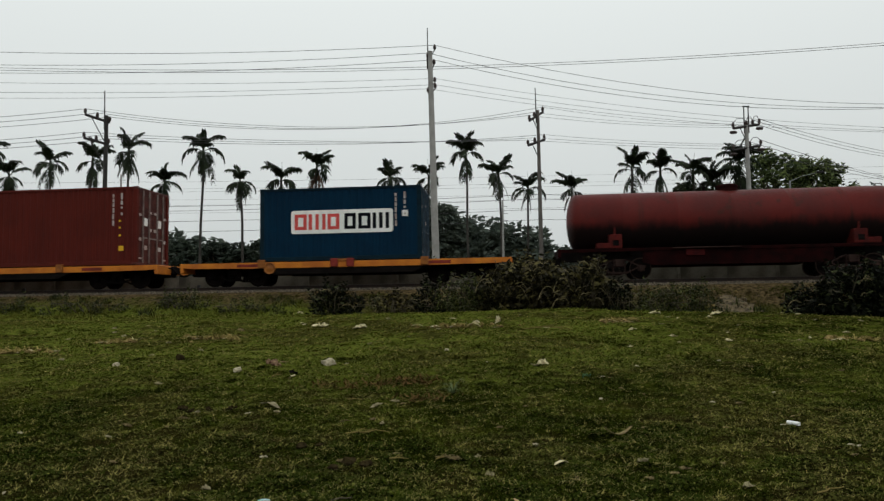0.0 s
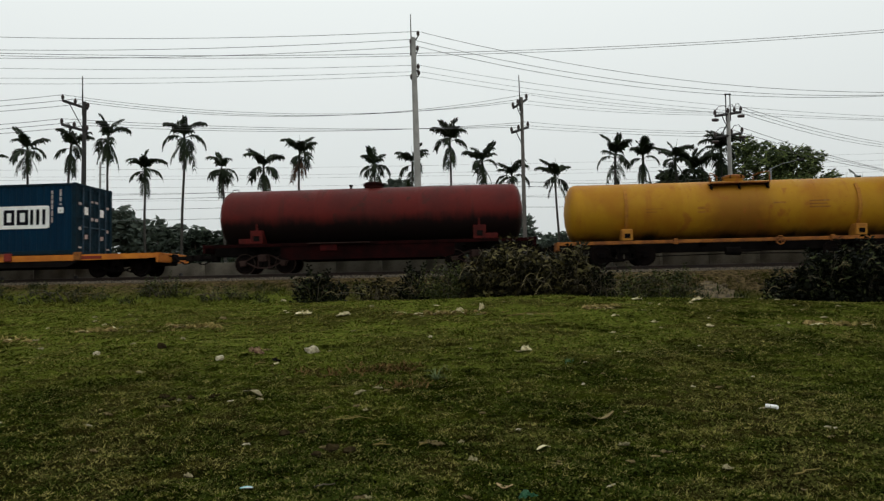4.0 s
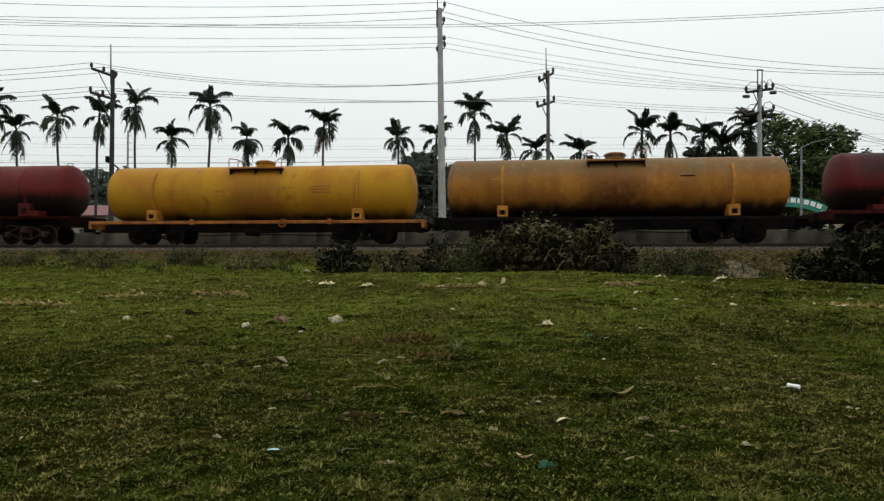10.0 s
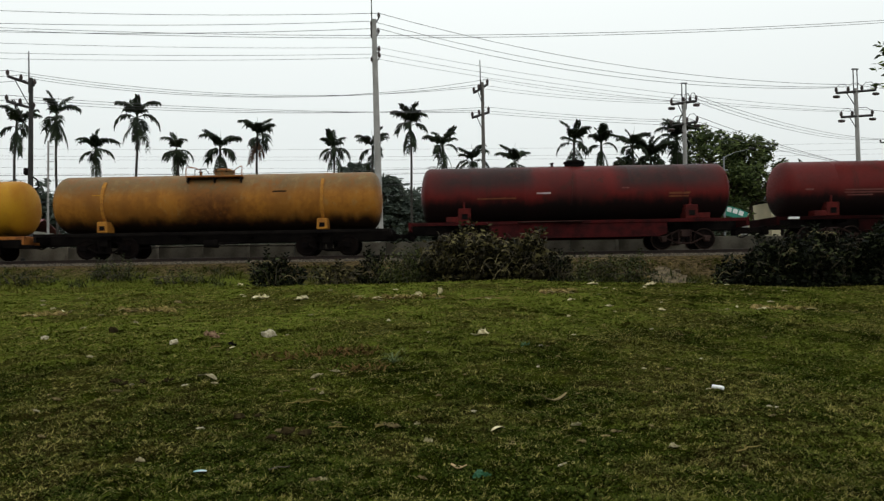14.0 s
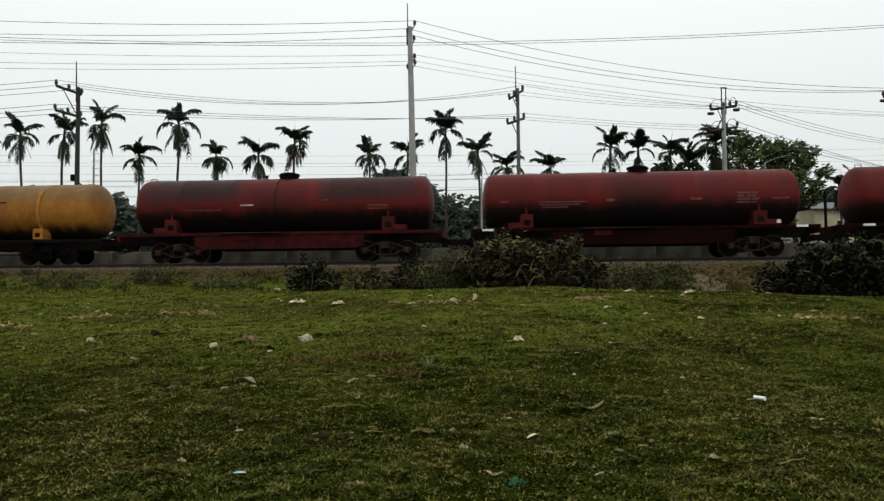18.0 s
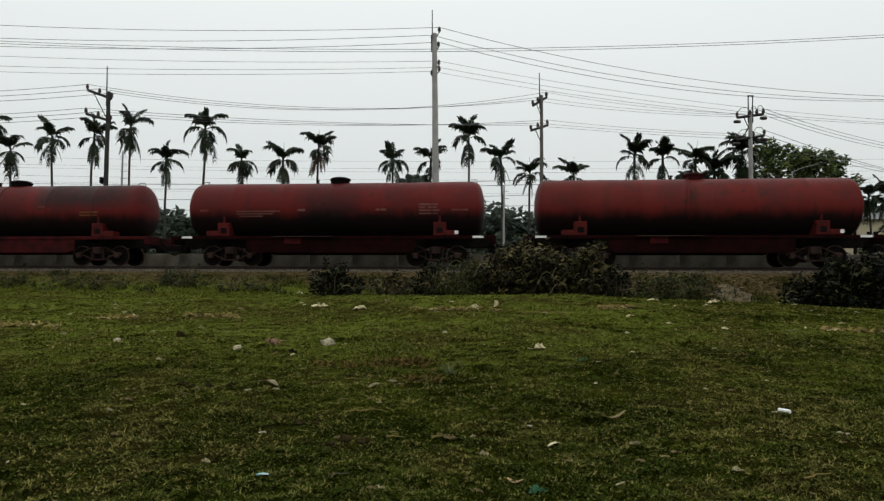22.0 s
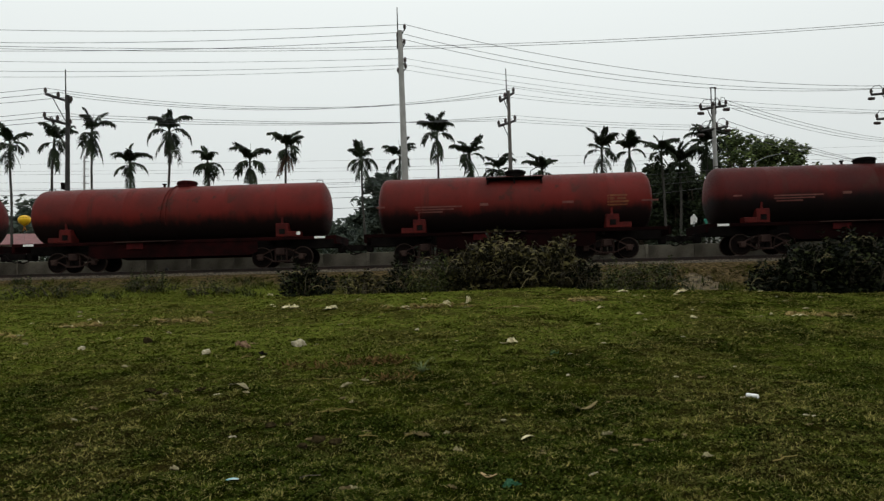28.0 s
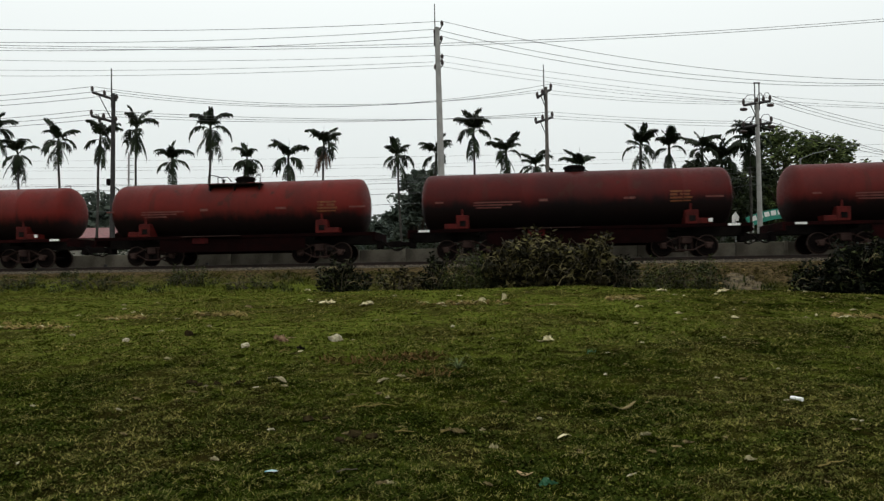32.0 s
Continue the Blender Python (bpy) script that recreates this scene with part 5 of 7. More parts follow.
FRONDS = {
    "up": [frond_mesh(1.5, 82, 34, 0.44, 40, 1, PALM_LEAF, 0.5), frond_mesh(1.6, 70, 52, 0.48, 40, 2, PALM_LEAF, 0.5, 0.15), frond_mesh(1.5, 64, 50, 0.50, 38, 3, PALM_LEAF, 0.6)],
    "arch": [frond_mesh(1.6, 72, 84, 0.50, 46, 4, PALM_LEAF, 0.3), frond_mesh(1.5, 60, 68, 0.52, 42, 5, PALM_LEAF, 0.2, 0.2), frond_mesh(1.6, 76, 108, 0.50, 46, 6, PALM_LEAF, 0.2)],
    "droop": [frond_mesh(1.5, 34, 118, 0.50, 40, 7, PALM_LEAF, 0.0, 0.1, 0.9), frond_mesh(1.35, 16, 96, 0.52, 38, 8, PALM_LEAF, -0.1, 0.2, 0.8), frond_mesh(1.6, 46, 134, 0.48, 40, 9, PALM_LEAF, 0.1, 0.15, 0.9)],
    "skirt": [frond_mesh(1.75, -62, 26, 0.36, 26, 10, PALM_LEAF, 0.1), frond_mesh(1.55, -70, 18, 0.32, 24, 11, PALM_LEAF, 0.1, 0.2), frond_mesh(1.8, -54, 34, 0.38, 26, 12, PALM_LEAF, 0.0, 0.2)],
    "brown": [frond_mesh(1.5, -64, 24, 0.32, 24, 13, PALM_DRY, 0.1, 0.2)],
}


def palm(x, y, hub, seed, size, crown, lean=0.0, label="slender areca palm with a ragged dark crown"):
    """crown: how many upright, arching, drooping, hanging green and hanging brown leaves."""
    rng = random.Random(seed)
    base = 2.0
    ob = thing("palm_tree", pose(x + lean, y, base), label, "palm tree", "row of palms behind the railway")
    ht = hub - base
    pts = [(-lean * (k / 8) ** 1.2 + 0.03 * math.sin(k + seed), 0.03 * math.cos(1.7 * k + seed), ht * k / 8) for k in range(9)]
    pts[0] = (0, 0, -0.2)
    part("trunk", Geo().pipe(pts, 0.10, 9, 0.068), PALM_TRUNK, ob, smooth=True)
    top = Vector(pts[-1])
    part("crown_shaft", Geo().pipe([top - Vector((0, 0, 0.75)), top - Vector((0, 0, 0.4)), top + Vector((0, 0, 0.12))], 0.1, 9, 0.06), PALM_LEAF, ob, smooth=True)
    part("spear_leaf", Geo().pipe([top, top + Vector((0.05, 0, 0.55)), top + Vector((rng.uniform(-0.2, 0.25), 0.02, rng.uniform(1.0, 1.5)))], 0.03, 5, 0.004), PALM_LEAF, ob)
    turn = rng.uniform(0, 360)
    k = 0
    for kind, count in zip(("up", "arch", "droop", "skirt", "brown"), crown):
        turn += rng.uniform(20, 90)
        for j in range(count):
            f = part("frond", rng.choice(FRONDS[kind]), None, ob)
            f.location = top + Vector((0, 0, -0.02 * k if j or kind != "skirt" else -0.25))
            tilt = 0.3 if kind == "up" else 0.14
            f.rotation_euler = (rng.uniform(-tilt, tilt), rng.uniform(-tilt, tilt), radians(turn + 360 * j / count + rng.uniform(-22, 22)))
            s = size * rng.uniform(0.78, 1.12)
            f.scale = (s, s, s)
            k += 1
    return ob


PALMS = [(-31.1, 48, 11.4, 1.0, (1, 4, 4, 5, 0)), (-27.6, 47, 12.1, 1.0, (1, 4, 5, 5, 0)), (-24.15, 46, 12.0, 1.0, (3, 4, 3, 6, 0)), (-23.57, 50, 13.5, 1.1, (2, 3, 2, 9, 0)),
         (-20.0, 48, 10.75, 1.0, (2, 6, 4, 3, 0)), (-16.5, 46, 12.6, 1.05, (2, 6, 4, 8, 0)), (-13.65, 45, 10.1, 0.95, (1, 3, 8, 3, 0)), (-11.15, 46, 10.45, 1.0, (4, 4, 4, 5, 1)),
         (-8.93, 47, 11.5, 1.05, (2, 6, 4, 1, 4)), (-4.04, 50, 11.1, 1.05, (2, 4, 5, 4, 0)), (-1.21, 50, 11.2, 1.05, (1, 6, 3, 2, 0)), (1.58, 49, 12.7, 1.1, (4, 5, 3, 6, 0)),
         (3.93, 49, 11.1, 1.0, (2, 5, 3, 5, 0)), (6.18, 50, 10.2, 1.0, (1, 6, 5, 2, 0)), (9.19, 49, 9.9, 1.0, (3, 5, 3, 2, 0)), (11.64, 42, 10.0, 0.95, (3, 4, 3, 3, 0)),
         (13.7, 43, 10.1, 0.95, (4, 5, 2, 5, 0)), (15.77, 43, 9.9, 0.95, (2, 5, 3, 2, 0)), (17.4, 44, 9.5, 1.0, (4, 8, 6, 4, 0)), (19.64, 45, 10.95, 1.0, (4, 8, 6, 6, 0)),
         (32.3, 52, 8.8, 1.0, (1, 5, 5, 4, 0)), (33.6, 52, 8.9, 1.05, (1, 5, 5, 4, 0)), (-34.2, 50, 13.6, 1.05, (2, 5, 4, 5, 0))]
for i, (x, y, hub, size, crown) in enumerate(PALMS):
    palm(x, y, hub - 0.45, i + 3, size, crown, 0.25 * math.sin(i * 2.3))


# ---- broad-leaved trees ----
def leaf_cloud(blobs, per, size, rng, flat=0.35):
    """Leaf quads over the outer shells of rough ellipsoids (x, y, z, rx, ry, rz)."""
    vs = []
    for bx, by, bz, rx, ry, rz in blobs:
        n = int(per * (rx * ry * rz) ** (2 / 3)) + 8
        d = rng.normal(size=(n, 3))
        d /= np.linalg.norm(d, axis=1, keepdims=True)
        rad = rng.uniform(0.35, 1.0, (n, 1)) ** 0.5 * (1 + 0.25 * np.sin(d[:, :1] * 5 + d[:, 1:2] * 4 + bx) + 0.18 * np.sin(d[:, 2:3] * 9 + by))
        c = d * rad * (rx, ry, rz) + (bx, by, bz)
        a = rng.normal(size=(n, 3)) * (1, 1, flat)
        a /= np.linalg.norm(a, axis=1, keepdims=True)
        b = np.cross(a, rng.normal(size=(n, 3)))
        b /= np.linalg.norm(b, axis=1, keepdims=True)
        s = size * rng.uniform(0.6, 1.25, (n, 1))
        vs.append(np.stack([c - a * s, c + b * s * 0.42, c + a * s, c - b * s * 0.42], 1))
    v = np.concatenate(vs).reshape(-1, 3)
    return v, np.arange(len(v)).reshape(-1, 4)


def tree(x, y, base, height, spread, seed, label, leaf=None, per=110, size=0.16, blobs=14, trunk=0.25, low=0.35, name="broadleaf_tree", bark=None, puff=(0.22, 0.4)):
    rng = np.random.default_rng(seed)
    ob = thing(name, pose(x, y, base), label, "tree")
    bl, limbs = [], Geo()
    fork = height * low
    tr = [(0, 0, -0.3), (0.1 * spread * rng.uniform(-0.3, 0.3), 0, fork * 0.5), (0.12 * spread * rng.uniform(-0.3, 0.3), 0, fork)]
    part("trunk", Geo().pipe(tr, trunk, 10, trunk * 0.7), bark or BARK, ob, smooth=True)
    for k in range(blobs):
        w, u = 2.4 * k + rng.uniform(-0.4, 0.4), (k + 0.5) / blobs
        rr = spread * rng.uniform(0.35, 1.0) * math.sin(math.pi * (0.25 + 0.6 * u))
        c = (rr * math.cos(w), rr * math.sin(w) * 0.8, fork + (height - fork) * (0.12 + 0.76 * u))
        e = spread * rng.uniform(*puff)
        bl.append((*c, e, e, e * rng.uniform(0.6, 0.9)))
        m = Vector(tr[-1]).lerp(Vector(c), 0.5) + Vector((0, 0, 0.25 * e))
        limbs.pipe([tr[-1], m, c], trunk * 0.42, 6, trunk * 0.1)
    part("branching", limbs, bark or BARK, ob, smooth=True)
    v, f = leaf_cloud(bl, per, size, rng)
    quads("crown", v, f, leaf or TREE_LEAF, ob)
    return ob


tree(28.3, 57, 2.0, 12.5, 3.9, 11, "large dense green broad-leaved tree", per=420, size=0.2, blobs=44, low=0.12, puff=(0.15, 0.3))
tree(31.7, 57.5, 2.0, 11.4, 3.2, 17, "large dense green broad-leaved tree", per=420, size=0.2, blobs=38, low=0.42, puff=(0.15, 0.3))
tree(26.4, 61, 2.0, 9.0, 3.6, 12, "shady broad-leaved tree with dark foliage", per=420, size=0.2, blobs=24, low=0.08)
tree(30.2, 62, 2.0, 6.0, 2.3, 13, "low leafy tree by the gate", per=420, size=0.19, blobs=18, low=0.08)
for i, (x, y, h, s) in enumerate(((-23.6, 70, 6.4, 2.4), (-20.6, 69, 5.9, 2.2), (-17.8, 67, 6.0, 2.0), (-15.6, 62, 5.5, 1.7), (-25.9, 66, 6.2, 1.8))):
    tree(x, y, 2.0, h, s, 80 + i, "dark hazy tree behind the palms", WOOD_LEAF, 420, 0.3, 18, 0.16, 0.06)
tree(32.9, 53.5, 2.0, 3.9, 1.2, 18, "low leafy bush in front of the cream house", per=420, size=0.14, blobs=12, low=0.1, trunk=0.08)
for i, (x, y, h, sp) in enumerate(((34.6, 52, 6.2, 1.5), (36.3, 53, 7.0, 1.8), (38.4, 54, 6.4, 1.8))):
    tree(x, y, 2.0, h, sp, 60 + i, "grey-green leafy tree beside the cream house", WOOD_LEAF, 420, 0.17, 16, 0.12, 0.08)
tree(36.2, 67.5, 2.0, 9.2, 3.3, 19, "shady broad-leaved tree with dark foliage", SHADE_LEAF, per=500, size=0.2, blobs=22, low=0.08)
tree(18.6, 55, 2.0, 8.3, 2.9, 15, "shady broad-leaved tree with dark foliage", SHADE_LEAF, per=600, size=0.19, blobs=18, low=0.08)
tree(20.6, 54, 2.0, 8.4, 2.6, 16, "shady broad-leaved tree with dark foliage", SHADE_LEAF, per=600, size=0.19, blobs=18, low=0.08)
tree(21.6, 58, 2.0, 9.7, 2.9, 24, "shady broad-leaved tree with dark foliage", SHADE_LEAF, per=600, size=0.26, blobs=26, low=0.04)
tree(22.4, 53, 2.0, 9.8, 2.7, 14, "shady broad-leaved tree with dark foliage", SHADE_LEAF, per=500, size=0.19, blobs=18, low=0.08)
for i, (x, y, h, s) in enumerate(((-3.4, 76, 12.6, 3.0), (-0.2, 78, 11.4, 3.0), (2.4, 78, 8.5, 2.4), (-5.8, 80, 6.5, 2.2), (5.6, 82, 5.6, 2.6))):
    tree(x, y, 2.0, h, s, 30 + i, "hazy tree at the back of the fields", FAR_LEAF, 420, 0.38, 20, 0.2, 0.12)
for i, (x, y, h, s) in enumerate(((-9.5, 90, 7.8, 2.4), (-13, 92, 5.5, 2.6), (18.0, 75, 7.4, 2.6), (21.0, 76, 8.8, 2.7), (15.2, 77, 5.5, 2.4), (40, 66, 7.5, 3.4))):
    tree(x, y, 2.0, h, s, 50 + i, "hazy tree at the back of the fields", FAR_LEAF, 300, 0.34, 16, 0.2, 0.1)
# overhanging boughs of a tree that stands to one side of the field
tree(26.2, 24, 2.0, 16, 7.2, 71, "large feathery overhanging tree beside the track", per=260, size=0.2, blobs=46, low=0.22, trunk=0.45, puff=(0.16, 0.3))


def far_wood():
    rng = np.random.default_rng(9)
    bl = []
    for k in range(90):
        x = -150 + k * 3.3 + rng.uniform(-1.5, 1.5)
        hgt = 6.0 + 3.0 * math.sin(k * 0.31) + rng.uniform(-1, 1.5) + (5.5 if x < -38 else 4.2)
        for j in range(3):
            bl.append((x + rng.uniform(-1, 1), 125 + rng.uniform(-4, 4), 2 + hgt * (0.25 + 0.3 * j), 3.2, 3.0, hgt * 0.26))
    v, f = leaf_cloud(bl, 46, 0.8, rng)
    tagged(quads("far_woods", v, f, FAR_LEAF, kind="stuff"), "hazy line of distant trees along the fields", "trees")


far_wood()


# ---- things beyond the track ----
def street_lamp():
    ob = thing("street_lamp", pose(23.1, 45.5, 2.0), "tall grey street lamp post with a long angled arm", "street lamp")
    part("post", Geo().pipe([(0, 0, -0.1), (0.04, 0, 3.7), (0.09, 0, 7.2)], 0.085, 10, 0.055), GALV, ob, smooth=True)
    part("arm", Geo().pipe([(0.09, 0, 7.15), (0.9, 0, 7.5), (2.0, 0, 7.72)], 0.022, 8, 0.016), GALV, ob, smooth=True)
    part("lamp_head", Geo().slab(1.9, 2.4, -0.1, 0.1, 7.69, 7.81, 0.03), DARK_POLE, ob)
    part("bracket", Geo().slab(0.0, 0.35, -0.06, 0.06, 6.2, 6.3, 0.02), GALV, ob)


street_lamp()


def gate_arch():
    ob = thing("gate_arch", pose(22.85, 47, 2.0), "green arched gate sign with faded white writing on posts", "gate")
    n, r, zc, half = 14, 5.6, -2.27, 26
    band = Geo()
    for k in range(n + 1):
        a = radians(90 + half - 2 * half * k / n)
        for rr in (r, r + 0.7):
            band.v += [(rr * math.cos(a), y, zc + rr * math.sin(a)) for y in (-0.1, 0.1)]
    for k in range(n):
        i = 4 * k
        band.f += [(i, i + 4, i + 6, i + 2), (i + 1, i + 3, i + 7, i + 5), (i + 2, i + 6, i + 7, i + 3), (i, i + 1, i + 5, i + 4)]
    band.f += [(0, 2, 3, 1), (4 * n, 4 * n + 1, 4 * n + 3, 4 * n + 2)]
    part("arch_sign", band, ARCH_GREEN, ob)
    for k in range(11):
        a = radians(90 + 21.5 - 4.3 * k)
        u, w = Vector((math.cos(a), 0, math.sin(a))), Vector((math.sin(a), 0, -math.cos(a)))
        c = u * (r + 0.45) + Vector((0, -0.104, zc))
        hw, hh = 0.17, 0.16
        g = Geo()
        for y in (0, -0.012):
            g.v += [tuple(c + w * sx * hw + u * sz * hh + Vector((0, y, 0))) for sx, sz in ((-1, -1), (1, -1), (1, 1), (-1, 1))]
        g.f += [(4, 5, 6, 7), (0, 1, 5, 4), (1, 2, 6, 5), (2, 3, 7, 6), (3, 0, 4, 7)]
        part("lettering", g, WHITE_PAINT, ob, "unreadable white letter")
    for x in (-2.45, 2.5):
        part("gate_post", Geo().slab(x - 0.18, x + 0.18, -0.18, 0.18, -0.1, 3.05, 0.03), CONCRETE, ob)


gate_arch()


def yellow_balloon():
    """A tethered balloon that sways about its anchor."""
    ob = thing("yellow_balloon", pose(-34.0, 60, 2.0), "yellow balloon swaying on a thin tether beside the road", "balloon")
    part("envelope", Geo().lathe([(-0.49, 0.05), (-0.42, 0.18), (-0.31, 0.34), (-0.15, 0.47), (0.03, 0.52), (0.19, 0.49), (0.33, 0.37), (0.42, 0.19), (0.45, 0)], "z", (0, 0, 5.7), 28), BALL_YELLOW, ob, smooth=True)
    part("neck", Geo().lathe([(5.08, 0.06), (5.14, 0.03), (5.21, 0.06)], "z", (0, 0, 0), 12), STRAP, ob, "dull orange knotted neck", smooth=True)
    for a in (0.3, 2.2, 4.4):
        part("streamer", Geo().pipe([(0, 0, 5.1), (0.10 * math.cos(a), 0.10 * math.sin(a), 4.95), (0.16 * math.cos(a), 0.16 * math.sin(a), 4.72)], 0.03, 5, 0.01), STRAP, ob)
    part("tether", Geo().rod((0, 0, -0.05), (0, 0, 5.1), 0.008, 5), WIRE, ob)
    return ob


BALLOON = yellow_balloon()


def long_shed(x, y, length, depth, wall, ridge, roof, paint, label, turn=0.0):
    ob = thing("house", pose(x, y, 2.0, 0, 0, turn), label, "building")
    body = Geo().slab(-length / 2, length / 2, 0, depth, -0.1, wall, 0.02)
    part("wall", body, paint, ob)
    g = Geo()
    e = 0.45
    for z0 in (0.0, -0.06):
        g.v += [(-length / 2 - e, -e, wall + z0), (length / 2 + e, -e, wall + z0), (length / 2 + e, depth / 2, ridge + z0), (-length / 2 - e, depth / 2, ridge + z0), (length / 2 + e, depth + e, wall + z0), (-length / 2 - e, depth + e, wall + z0)]
    g.f += [(0, 1, 2, 3), (3, 2, 4, 5), (6, 9, 8, 7), (9, 11, 10, 8), (0, 6, 7, 1), (5, 4, 10, 11), (0, 3, 9, 6), (3, 5, 11, 9), (1, 7, 8, 2), (2, 8, 10, 4)]
    part("roof", g, roof, ob)
    n = max(1, int(length / 3))
    for k in range(n):
        cx = -length / 2 + (k + 0.5) * length / n
        win = part("window", Geo().slab(cx - 0.5, cx + 0.5, -0.05, 0.02, wall * 0.45, wall * 0.8, 0.02), BLACK_FRAME, ob)
        part("frame", Geo().box(cx - 0.03, cx + 0.03, -0.07, -0.045, wall * 0.45, wall * 0.8), WHITE_PAINT, win)
    return ob


long_shed(-44, 70, 16, 6, 4.3, 5.6, ROOF_RED, DULL_WALL, "long low building with a faded red sheet roof")
long_shed(37.5, 60, 5.2, 6, 5.4, 6.3, ROOF_GREY, CREAM, "cream-painted house with a grey sheet roof")
dp = thing("timber_post", pose(26.96, 45, 2.0), "dark upright timber post near the house", "post")
part("post", Geo().pipe([(0, 0, -0.1), (0.01, 0, 2.6), (0, 0, 5.1)], 0.11, 8, 0.09), BLACK_FRAME, dp, smooth=True)
for x, y, h in ((3.97, 47, 6.4), (-22.64, 47, 8.7)):
    p = thing("concrete_post", pose(x, y, 2.0), "slim pale concrete service post among the palms", "post", "service posts")
    part("post", Geo().pipe([(0, 0, -0.1), (0, 0, h / 2), (0.02, 0, h)], 0.09, 8, 0.06), CONCRETE, p, smooth=True)
    for k in range(4):
        part("rung", Geo().rod((-0.12, 0, h - 0.4 - 0.5 * k), (0.35, 0, h - 0.4 - 0.5 * k), 0.02, 5), GALV, p)
ws = thing("white_marker", pose(18.96, 46, 2.0), "small white signboard on a thin post", "sign")
part("post", Geo().rod((0, 0, -0.1), (0, 0, 3.2), 0.04, 8), GALV, ws)
part("board", Geo().plate([(-0.22, 3.0), (0.2, 3.05), (0.26, 3.4), (0.05, 3.75), (-0.2, 3.5)], -0.03, 0.02), WHITE_PAINT, ws)


# ---- shrubs along the bank ----
def shrub(x, y, w, d, h, seed, leaf, label, per=900, size=0.05, twigs=30, blobs=12, droop=0.0, shoots=7, vines=4):
    rng = np.random.default_rng(seed)
    ob = thing("shrub", pose(x, y, float(land(x, y)) - 0.03), label, "shrub", "shrubs along the railway bank")
    bl, st = [], Geo()
    for k in range(blobs):
        u = -1 + 2 * (k + rng.uniform(0.1, 0.9)) / blobs
        top = h * (1 - 0.5 * abs(u) ** 2.5) * rng.uniform(0.82, 1.08)
        e = min(w, h) * rng.uniform(0.2, 0.3)
        z = top - e
        while z > -0.1:
            bl.append((u * (w - 0.6 * e), rng.uniform(-0.8, 0.5) * d, max(z, e * 0.4), e * 1.25, e, e * 0.95))
            z -= e * rng.uniform(1.1, 1.6)
    bl.sort(key=lambda b: -b[2])
    blobs = len(bl)
    for k in range(twigs):
        b = bl[k % blobs]
        c = Vector((b[0] * 0.7 + rng.uniform(-0.2, 0.2), b[1] * 0.5, 0))
        t = Vector((b[0] + rng.uniform(-1, 1) * b[3], b[1] - abs(rng.normal()) * 0.25, b[2] + rng.uniform(0.2, 1.35) * b[5]))
        m = c.lerp(t, 0.5) + Vector((rng.uniform(-0.15, 0.15), 0, 0.15))
        e2 = t + Vector((rng.uniform(-0.3, 0.3), -0.1, -droop * rng.uniform(0, 0.6)))
        st.pipe([c, m, t, e2], 0.014, 4, 0.005)
    part("stem_tangle", st, TWIG, ob)
    v, f = leaf_cloud(bl, per, size, rng, 0.8)
    quads("foliage", v, f, leaf, ob)
    # pale bare vines that arch over the leaves
    for k in range(vines):
        b = bl[int(rng.integers(0, max(1, (2 * len(bl)) // 3)))]
        p = Vector((b[0] + rng.uniform(-0.5, 0.5) * b[3], b[1] - rng.uniform(0.5, 0.9) * b[4], b[2] + rng.uniform(0.3, 0.9) * b[5]))
        way, ln = rng.choice((-1, 1)), rng.uniform(0.18, 0.5)
        pts = []
        for j in range(6):
            u = j / 5
            pts.append(p + Vector((way * ln * (u - 0.15 * u * u), -0.12 * u * ln - 0.02, ln * (0.75 * u - (1.0 + droop) * u * u))))
        part("vine", Geo().pipe(pts, 0.011, 4, 0.005), VINE_STEM, ob)
    # young shoots that stand out of the mass, with leaves up their stems
    for k in range(shoots):
        b = bl[int(rng.integers(0, max(1, len(bl) // 2)))]
        p = Vector((b[0] + rng.uniform(-0.8, 0.8) * b[3], b[1] - 0.3 * b[4], b[2] + 0.5 * b[5]))
        ln = rng.uniform(0.22, 0.55) * (0.6 + 0.3 * h)
        lean = Vector((rng.uniform(-0.45, 0.45), rng.uniform(-0.3, 0.1), 1)).normalized()
        g = Geo().pipe([p, p + lean * ln * 0.5, p + lean * ln + Vector((rng.uniform(-0.08, 0.08), 0, -0.04))], 0.009, 4, 0.004)
        for j in range(9):
            c = p + lean * ln * (0.15 + 0.85 * j / 8)
            a = 2.4 * j + k
            o = Vector((math.cos(a), 0.6 * math.sin(a), rng.uniform(0.1, 0.7))).normalized()
            w = o.cross(Vector((rng.uniform(-1, 1), 1, rng.uniform(-1, 1)))).normalized() * size * 0.42
            q = c + o * size * rng.uniform(1.3, 2.0)
            n = len(g.v)
            g.v += [tuple(c), tuple(c.lerp(q, 0.5) + w), tuple(q), tuple(c.lerp(q, 0.5) - w)]
            g.f.append((n, n + 1, n + 2, n + 3))
        me = bpy.data.meshes.new("shoot")
        me.from_pydata(g.v, [], g.f)
        me.materials.append(leaf)
        part("shoot", me, None, ob)
    return ob


